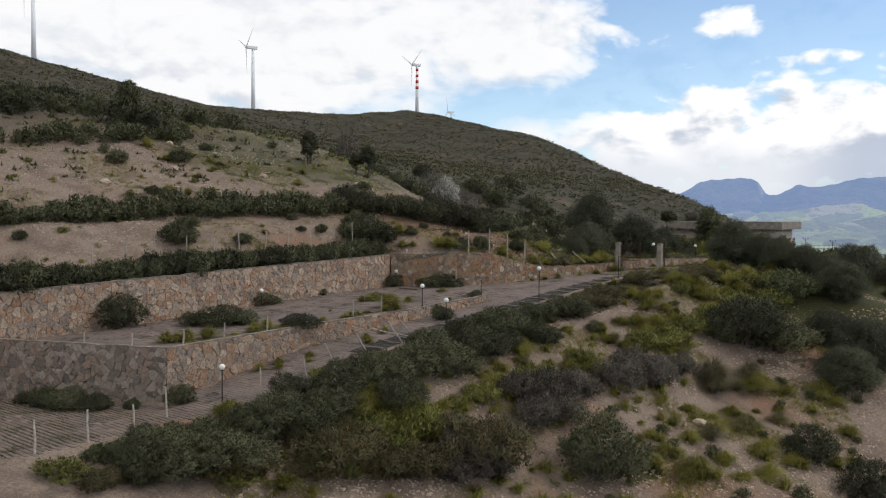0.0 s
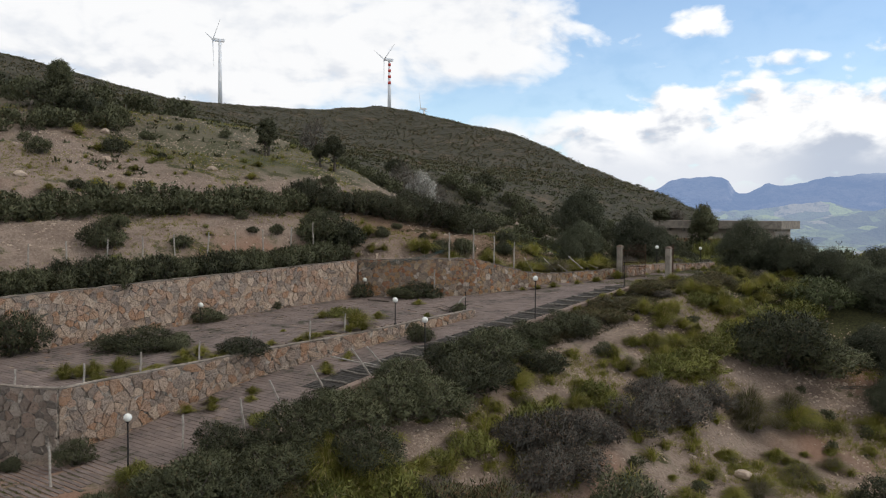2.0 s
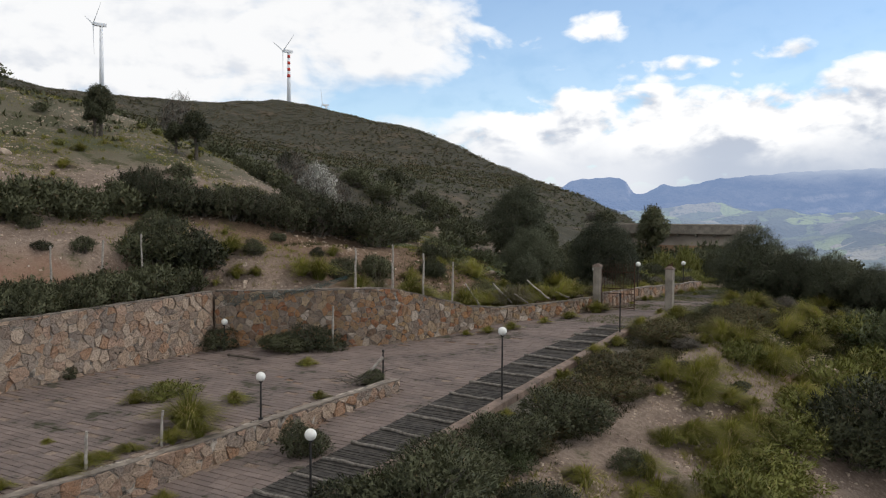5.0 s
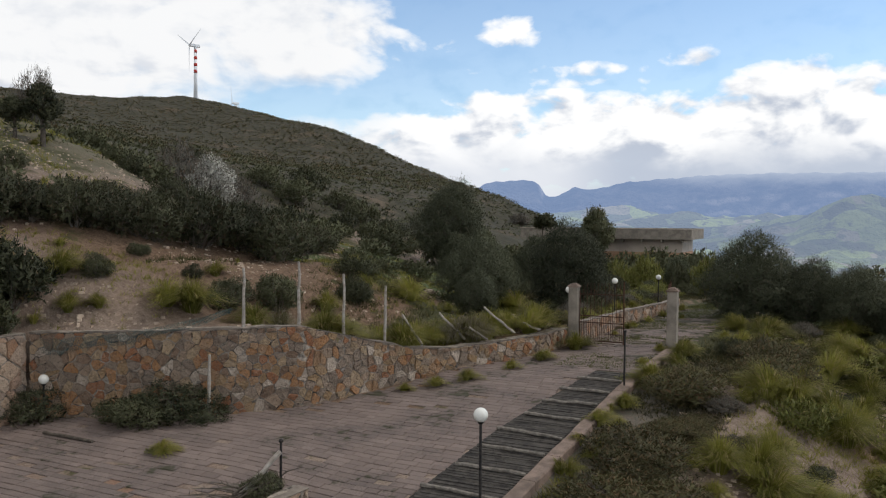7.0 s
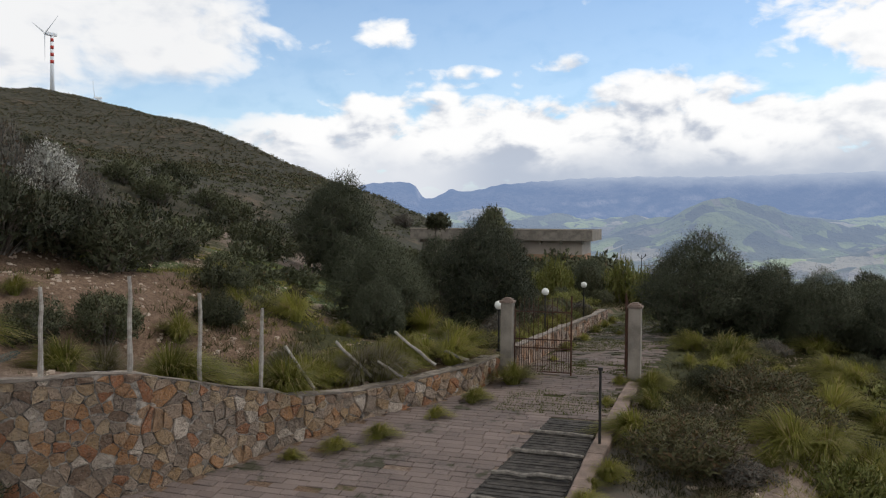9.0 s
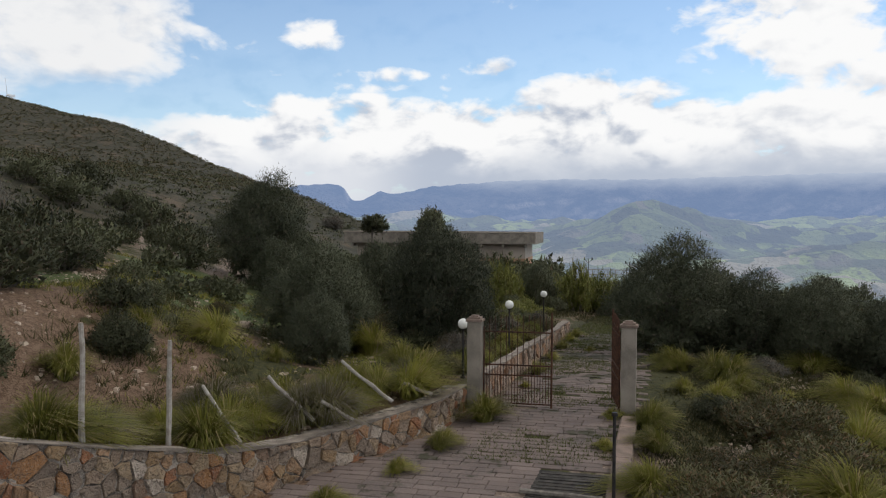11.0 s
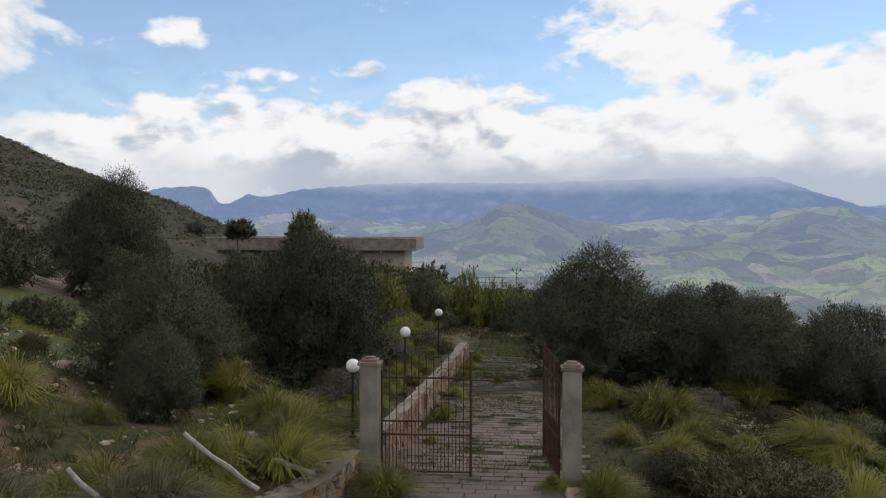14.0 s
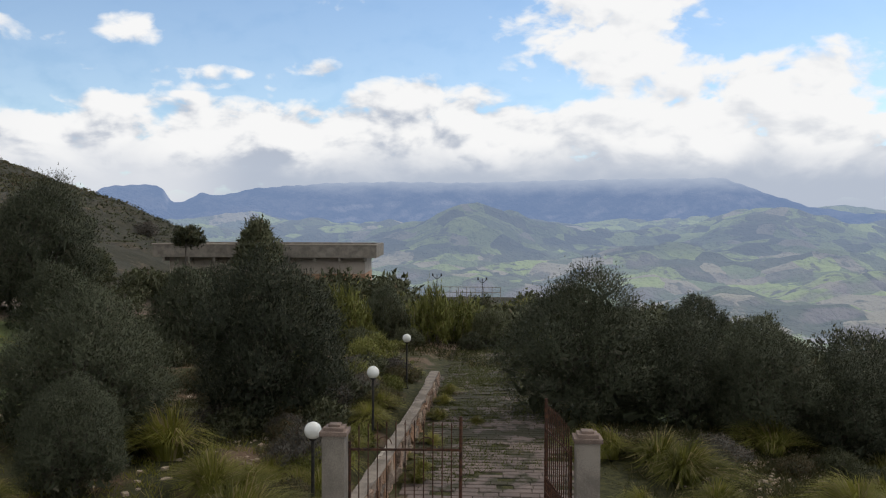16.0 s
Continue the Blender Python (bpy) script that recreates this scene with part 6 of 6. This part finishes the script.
def free_ground(x, y):
    """True where nothing may grow at random: paving, walls, the way to the house."""
    return (bound_x(y) - 1.0 < x < 1.0 and y < 91) or (y > 60 and -4.4 < x < 1.2 + max(0.0, min(y, 90) - 74) * 0.25 and y < 91) or (y > 113.5 and -30 < x < -8) or ((x + 20) / 5.5) ** 2 + ((y - 80) / 6.5) ** 2 < 1


spread(brown, -14, -4.6, 63, 80, 14, 0.6, free_ground)
spread(grey, -13, -4.6, 64, 80, 8, 0.65, free_ground)
spread(hedge, -20, -5, 66, 86, 14, 0.7, free_ground)
spread(light, -11, -4.6, 74, 92, 16, 0.9, free_ground)
spread(light, -8, 4, 96, 106, 14, 0.9, free_ground)
spread(dark, 6, 14, 66, 80, 16, 0.7, free_ground)
spread(dark_far, -40, -12, 66, 112, 80, 1.0, free_ground, joined=True)
spread(dark_far, -14, 6, 92, 111, 34, 1.2, free_ground, joined=True)
spread(light_far, -12, 2, 98, 110, 22, 1.3, free_ground, joined=True)
row(dark_far, (-28, 112.6), (-9, 113), 1.0, 1.7, 0.4, joined=True)
row(dark_far, (-26, 110.6), (-8, 111), 1.1, 1.5, 0.6, joined=True)
row(light_far, (-24, 110), (-8, 109), 1.2, 1.4, 0.8, joined=True)
spread(dark_far, 5, 40, 72, 120, 110, 1.3, free_ground, joined=True)
spread(olive, 8, 26, 84, 112, 7, 0.8, free_ground)
spread(tuft, 1.2, 9, 63, 74, 6, 0.8, free_ground)
spread(brown, 1.5, 8, 61, 70, 5, 0.5, free_ground, 0.8)
spread(tuft, -6.3, -5.2, 24, 36, 14, 0.6, None, 0.6)
spread(tuft, 3.5, 9, 40, 60, 12, 0.5, free_ground)
row(tuft, (0.75, 45), (0.8, 53), 1.3, 0.4, 0.2)
dark.put(-4.45, 44.8, 0.5)
dark.put(0.95, 43.2, 0.6, squash=0.7)
for x, y, size in ((-7.6, 18.6, 1.15), (-8.9, 18.2, 0.9), (-6.2, 19.4, 0.8), (-10.2, 18.0, 0.6), (-3.2, 21.9, 0.8), (-5.0, 20.5, 0.5)):
    dark.put(x, y, size, squash=0.85)
for y, size in ((64.5, 0.3), (66.4, 0.45), (67.3, 0.35), (69.6, 0.45), (72.4, 0.5), (74.6, 0.45), (76.2, 0.5)):
    tuft.put(-2.75 + 0.012 * (y - 64), y, size)
for y, size in ((64.2, 0.7), (66.0, 0.8), (67.5, 0.7), (70.5, 0.9), (73.0, 0.8)):
    tuft.put(-4.3, y, size)
row((brown, tuft, light), (-4.5, 63.6), (-4.3, 80), 0.95, 0.55, 0.25)
row((grey, brown, tuft, hedge), (-5.6, 64.5), (-5.4, 82), 1.1, 0.7, 0.35)
for x, y, size, squash in ((-8.2, 91.5, 1.5, 2.1), (-9.6, 93.0, 1.3, 2.0), (-4.2, 92.3, 1.6, 2.2), (-3.0, 93.5, 1.4, 2.2), (-11.5, 95.0, 1.6, 2.0), (1.2, 92.5, 1.0, 1.6)):
    light.put(x, y, size, squash=squash)
for x, y, size, squash in ((-6.3, 92.4, 1.0, 2.0), (-1.2, 92.2, 1.1, 1.7), (-7.2, 88.5, 0.9, 1.0), (-9.4, 87.0, 1.1, 1.2), (-5.2, 90.2, 0.8, 1.0), (-2.2, 90.8, 0.7, 1.0)):
    dark.put(x, y, size, squash=squash)
for k in range(9):
    y = 51.6 + 1.05 * k
    (dry_tuft if k % 4 == 1 else tuft).put(float(bound_x(y)) - 2.6 - 0.4 * (k % 2), y, PLANT_RNG.uniform(0.85, 1.25))
for k in range(11):
    y = 52.2 + 0.9 * k
    (dry_tuft if k % 4 == 2 else tuft).put(float(bound_x(y)) - 0.85 - 0.5 * (k % 3), y + PLANT_RNG.uniform(-0.2, 0.2), PLANT_RNG.uniform(0.95, 1.3))
spread(light, 6, 9.5, 38, 56, 8, 0.6, free_ground)
spread(tuft_far, 4, 26, 18, 48, 210, 0.85, free_ground, joined=True)
spread(tuft_far, -34, -15, 24, 62, 70, 0.5, free_ground, joined=True)
spread(dark_far, -60, -36, 24, 70, 40, 0.6, free_ground, joined=True)
spread(light_far, -40, -18, 24, 62, 30, 0.4, free_ground, joined=True)
spread(dark_far, 10, 30, 14, 60, 90, 0.4, free_ground, joined=True)
dark_far.flush("scrub", "dark scrub covering the hill and the slope in clumps", "scrub")
light_far.flush("weeds", "yellow-green weeds in clumps", "weeds")
tuft_far.flush("grass", "scattered small tussocks of yellow-green grass", "grass")


# ---- what nobody could count: sprouts, pebbles, far scrub ----
def sprouts(name, n, x0, x1, y0, y1, tall, wide, material, label, seed, keep, blades=11):
    rng = np.random.default_rng(seed)
    x, y = rng.uniform(x0, x1, n), rng.uniform(y0, y1, n)
    ok = keep(x, y, rng)
    x, y = x[ok], y[ok]
    z = land(x, y)
    m = len(x)
    c = np.repeat(np.column_stack([x, y, z]), blades, 0) + np.column_stack([rng.normal(size=(m * blades, 2)) * wide * 0.45, np.full(m * blades, -0.02)])
    way = np.column_stack([rng.normal(size=(m * blades, 2)) * 0.55, rng.uniform(0.5, 1.1, m * blades)])
    me = leaf_mesh(name, c, way, tall, wide * 0.075, material, rng)
    return tagged(new(name, me), label, "vegetation", kind="stuff")


def patchy(size, seed, level):
    return lambda x, y, rng: (wobble(x, y, size, seed) + rng.uniform(-0.3, 0.3, len(x)) > level) & ~((x > bound_x(y) - 0.6) & (x < 0.45))


sprouts("grass_sprouts", 30000, 0.4, 26, 16, 60, 0.26, 0.16, GRASS, "thin yellow-green grass on the stony slope", 5, patchy(2.3, 2, 0.28))
sprouts("small_weeds", 9000, 0.4, 26, 16, 76, 0.10, 0.12, LOW_GRASS, "small dark weeds on the stony slope", 6, patchy(1.7, 5, 0.15))
sprouts("verge_weeds", 5000, 0.4, 3.2, 43, 63, 0.15, 0.14, LOW_GRASS, "low weeds on the verge beside the kerb", 14, lambda x, y, rng: wobble(x, y, 1.1, 3) + rng.uniform(-0.5, 0.5, len(x)) > 0.0)
sprouts("lush_grass", 12000, 0.6, 12, 62, 92, 0.28, 0.2, LOW_GRASS, "thick grass round the gate", 15, patchy(3.1, 6, 0.0))
sprouts("lush_hill_grass", 5000, -16, -4.2, 52, 92, 0.28, 0.2, LOW_GRASS, "thick grass above the bend of the wall", 16, patchy(3.3, 4, 0.05))
sprouts("yard_grass", 9000, -10, 6, 78, 112, 0.26, 0.24, LOW_GRASS, "grass spreading over the broken paving", 17, lambda x, y, rng: wobble(x, y, 2.2, 6) + (y - 92) * 0.08 + rng.uniform(-0.4, 0.4, len(x)) > 0)
sprouts("hill_grass", 30000, -48, -5, 14, 80, 0.20, 0.18, GRASS, "short grass on the hillside banks", 7, patchy(3.5, 3, 0.22))
sprouts("hill_weeds", 16000, -60, -5, 14, 100, 0.10, 0.12, LOW_GRASS, "low dark weeds on the hillside", 8, patchy(2.4, 8, 0.12))


def far_scrub(name, n, x0, x1, y0, y1, tall, seed, material, label):
    rng = np.random.default_rng(seed)
    x, y = rng.uniform(x0, x1, n), rng.uniform(y0, y1, n)
    ok = (wobble(x, y, 8, seed) + rng.uniform(-1.3, 1.3, n) > 0.0) & (x < bench_x(y) + 8) & (y < spur_y(x) + 10)
    x, y = x[ok], y[ok]
    m, k = len(x), 9
    s = np.repeat(rng.uniform(0.5, 1.4, m), k)[:, None]
    c = np.repeat(np.column_stack([x, y, land(x, y)]), k, 0) + rng.normal(size=(m * k, 3)) * np.array([0.42, 0.42, 0.1]) * tall * s
    way = np.column_stack([rng.normal(size=(m * k, 2)) * 0.6, rng.uniform(0.3, 1.0, m * k)])
    me = leaf_mesh(name, c, way, tall * 0.6, tall * 0.2, material, rng, way * 0.6 + np.array([0, 0, 0.5]))
    return tagged(new(name, me), label, "scrub", kind="stuff")


far_scrub("hill_scrub", 17000, -150, -30, 5, 260, 0.62, 3, SHRUB_DARK, "dark low scrub scattered over the hill")
far_scrub("ridge_scrub", 22000, -310, -90, 60, 375, 0.8, 4, SHRUB_BROWN, "brownish scrub on the far hill and its ridge")
far_scrub("ridge_scrub", 12000, -310, -60, 100, 375, 0.85, 9, SHRUB_DARK, "dark bushes on the far hill and its ridge")


def pebbles(name, n, x0, x1, y0, y1, size, seed, level, label):
    rng = np.random.default_rng(seed)
    x, y = rng.uniform(x0, x1, n), rng.uniform(y0, y1, n)
    ok = (wobble(x, y, 3.0, seed) + rng.uniform(-0.4, 0.4, n) > level) & ~((x > bound_x(y) - 0.7) & (x < 0.5))
    x, y = x[ok], y[ok]
    m = len(x)
    unit = np.array([(-1, -1, -1), (1, -1, -1), (1, 1, -1), (-1, 1, -1), (-.7, -.7, .8), (.7, -.7, .8), (.7, .7, .8), (-.7, .7, .8)], float)
    s = size * rng.uniform(0.3, 1.0, (m, 1, 1)) ** 1.6 * rng.uniform(0.6, 1.4, (m, 1, 3)) * np.array([1, 1, 0.65])
    a = rng.uniform(0, 6.2832, m)
    v = unit[None] * rng.uniform(0.75, 1.25, (m, 8, 1)) * s
    co, si = np.cos(a)[:, None], np.sin(a)[:, None]
    v = np.stack([v[..., 0] * co - v[..., 1] * si, v[..., 0] * si + v[..., 1] * co, v[..., 2]], -1) + np.column_stack([x, y, land(x, y)])[:, None]
    q = np.array([(0, 3, 2, 1), (4, 5, 6, 7), (0, 1, 5, 4), (1, 2, 6, 5), (2, 3, 7, 6), (3, 0, 4, 7)])
    f = (np.arange(m)[:, None, None] * 8 + q[None]).reshape(-1, 4)
    ob = link_mesh(name, v.reshape(-1, 3).tolist(), f.tolist(), PALE)
    return tagged(ob, label, "stones", kind="stuff")


pebbles("pebbles", 34000, 2.0, 22, 18, 72, 0.07, 3, 0.0, "loose pale stones on the eroded slope")
pebbles("hill_pebbles", 22000, -46, -5, 18, 76, 0.08, 6, 0.05, "loose pale stones on the hillside banks")


def boulder(x, y, size, seed):
    rng = random.Random(seed)
    bm = bmesh.new()
    bmesh.ops.create_icosphere(bm, subdivisions=2, radius=1)
    for v in bm.verts:
        k = 1 + 0.28 * noise.noise(v.co * 1.4 + Vector((seed, 0, 0))) + 0.1 * noise.noise(v.co * 4)
        v.co = Vector((v.co.x * k * size, v.co.y * k * size * 0.75, v.co.z * k * size * 0.55))
    ob = tagged(part("boulder", bm, PALE), "pale angular boulder lying on the slope", "boulder", "boulders")
    ob.matrix_basis = pose(x, y, land_z(x, y) + size * 0.12, rng.uniform(-15, 15), rng.uniform(-15, 15), rng.uniform(0, 360))


for k, (x, y, size) in enumerate(((12.7, 41.6, 0.42), (6.2, 58.5, 0.4), (7.4, 60.2, 0.35), (6.6, 59.6, 0.3), (8.0, 61.5, 0.3), (4.1, 22.5, 0.45), (-33, 40, 0.5), (-31, 33, 0.45), (-30, 47, 0.4), (-26.5, 55, 0.5), (-27, 56, 0.4), (-40, 44, 0.5),
                                  (-17.0, 50.2, 0.3), (-20.5, 48.5, 0.3), (-12.2, 66.5, 0.28), (8.6, 50.5, 0.2), (9.8, 44.0, 0.25), (13.8, 46.0, 0.25))):
    boulder(x, y, size, k)


def dry_stalk(x, y, h):
    """A dead flower stalk with short side twigs."""
    z0 = land_z(x, y)
    rng = random.Random(round(x * 50))
    lines = [[(Vector((0, 0, -0.05)), 0.018), (Vector((0.03, 0, h * 0.5)), 0.014), (Vector((0, 0.03, h)), 0.006)]]
    for k in range(14):
        a, q = 2.4 * k, 0.45 + 0.5 * k / 14
        b = Vector((0.02, 0.01, h * q))
        lines.append([(b, 0.007), (b + Vector((math.cos(a) * 0.18, math.sin(a) * 0.18, 0.10)) * (1.3 - q), 0.012)])
    ob = tagged(new("dry_stalk", branch_mesh("dry_stalk", lines, PALE, 5)), "pale dry flower stalk standing among the bushes", "plant", "dry stalks")
    ob.location = (x, y, z0)


for x, y, h in ((5.5, 73.8, 1.7), (6.2, 74.6, 1.3), (9.5, 72.0, 1.5)):
    dry_stalk(x, y, h)


# ---- dead wood ----
def dead_wood(name, label, x, y, sticks, long, spread_, seed, turn=0.0, material=None, lift=0.0):
    """A heap of crooked dead branches, each with a side twig or two."""
    rng = random.Random(seed)
    ob = thing(name, label, "dead wood", pose(x, y, land_z(x, y) + lift, 0, 0, turn))
    for k in range(sticks):
        a = rng.uniform(-0.5, 0.5) + (math.pi if k % 3 == 0 else 0)
        p = Vector((rng.uniform(-spread_, spread_), rng.uniform(-spread_, spread_) * 0.4, 0.04 + 0.05 * rng.random()))
        rise = rng.uniform(0.05, 0.55)
        l = long * rng.uniform(0.5, 1.0)
        r = 0.012 + 0.022 * rng.random()
        line = []
        for j in range(5):
            q = j / 4
            line.append((p + Vector((math.cos(a) * l * q + rng.uniform(-.04, .04), math.sin(a) * l * q * 0.6 + rng.uniform(-.04, .04), rise * l * q * (1.2 - 0.5 * q))), r * (1.05 - 0.8 * q)))
        lines = [line]
        for j in (1, 2, 3):
            b = line[j][0]
            lines.append([(b, r * 0.5), (b + Vector((rng.uniform(-.2, .2), rng.uniform(-.2, .2), rng.uniform(0.05, 0.25))) * l * 0.6, r * 0.15)])
        new("branch", branch_mesh("branch", lines, material or BARK, 5)).parent = ob


dead_wood("branch_pile", "heap of dark dead branches at the wall's end", -4.7, 44.3, 16, 1.1, 0.45, 3, 60, lift=0.05)
dead_wood("fallen_branch", "bleached fallen branches lying on the slope", 15.6, 54.2, 9, 2.6, 0.9, 8, -30, TWIG)
dead_wood("fallen_branch", "bleached fallen branches lying on the slope", 13.6, 54.6, 7, 1.6, 0.7, 9, 20, TWIG)


# ---- grass in the joints of the path ----
def joint_grass(n, seed, x0, x1, y0, y1, lush):
    rng = np.random.default_rng(seed)
    x, row_ = rng.uniform(x0, x1, n), rng.integers(round((y0 - 8) / 0.24), round((y1 - 8) / 0.24), n)
    y = 8 + row_ * 0.24 + rng.normal(size=n) * 0.02
    ok = (wobble(x, y, 1.6, 3) + 0.8 * wobble(x, y, 0.5, 8) + lush > 0.0) & (x < 0.2 + np.maximum(0, y - 74) * 0.25)
    x, y = x[ok], y[ok]
    c = np.column_stack([x, y, land(x, y)])
    way = np.column_stack([rng.normal(size=(len(x), 2)) * 0.6, rng.uniform(0.4, 1.0, len(x))])
    me = leaf_mesh("joint_grass", c, way, 0.12, 0.012, PATH_GRASS, rng)
    return tagged(new("joint_grass", me), "short green grass growing in the joints of the paving", "grass", kind="stuff")


joint_grass(40000, 12, -2.9, 1.2, 58, 90, 0.0)
joint_grass(26000, 15, -2.9, 3.5, 72, 92, 0.9)
joint_grass(22000, 13, -12.5, -1.0, 8.1, 20, 0.15)


# ---- torn net over the bend of the wall ----
def shade_net():
    bm = bmesh.new()
    n, m = 90, 16
    rows = []
    for k in range(n):
        s = k / (n - 1)
        y = 47.1 + 2.5 * s
        wave = 35 * s
        sag = (0.42 + 0.07 * math.sin(wave * 0.5)) * (1 - 0.6 * s)
        x, top = float(bound_x(y)), float(bound_top(y))
        rows.append([bm.verts.new((x + 0.10 + 0.03 * math.sin(wave * 0.7 + i * 0.4), y - 0.07 - 0.02 * math.sin(wave * 0.9 + i * 0.8), top - 0.18 + 0.75 * s * s - sag * i / (m - 1))) for i in range(m)])
    for p, q in zip(rows, rows[1:]):
        for i in range(m - 1):
            bm.faces.new((p[i], q[i], q[i + 1], p[i + 1]))
    bmesh.ops.wireframe(bm, faces=bm.faces[:], thickness=0.009, use_replace=True, use_boundary=True, use_even_offset=False)
    tagged(part("shade_net", bm, NET), "torn sheer green shade net draped over the stone wall", "net")


shade_net()


# ---- railing beyond the path ----
def railing(x0, x1, y, h):
    z = land_z((x0 + x1) / 2, y)
    ob = thing("railing", "thin white iron railing at the edge of the plateau", "railing", pose(x0, y, z))
    w = x1 - x0
    for k in range(2):
        bm = bmesh.new()
        tube(bm, (0, 0, h * (0.8 + 0.2 * k)), (w, 0, h * (0.8 + 0.2 * k)), 0.022, sides=6)
        part("rail", bm, CONCRETE, ob)
    for k in range(9):
        bm = bmesh.new()
        tube(bm, (w * k / 8, 0, -0.2), (w * k / 8, 0, h), 0.022, sides=6)
        part("post", bm, CONCRETE, ob)


railing(-5.4, -0.6, 111.0, 1.9)
for x, top in ((-5.1, 2.0), (-1.9, 1.75)):
    z = land_z(x, 110.6)
    ob = thing("lamp_post", "dark forked lamp post beside the railing", "lamp post", pose(x, 110.6, z), "forked lamp posts")
    bm = bmesh.new()
    tube(bm, (0, 0, -0.05), (0, 0, top - z), 0.03, 0.025, 8)
    part("post", bm, IRON, ob)
    for s in (-1, 1):
        bm = bmesh.new()
        tube(bm, (0, 0, top - z - 0.35), (0.3 * s, 0, top - z - 0.08), 0.018, 0.018, 6)
        tube(bm, (0.3 * s, 0, top - z - 0.10), (0.3 * s, 0, top - z + 0.08), 0.06, 0.04, 8)
        part("arm", bm, IRON, ob)

# ---- paving, piece by piece ----
paving()
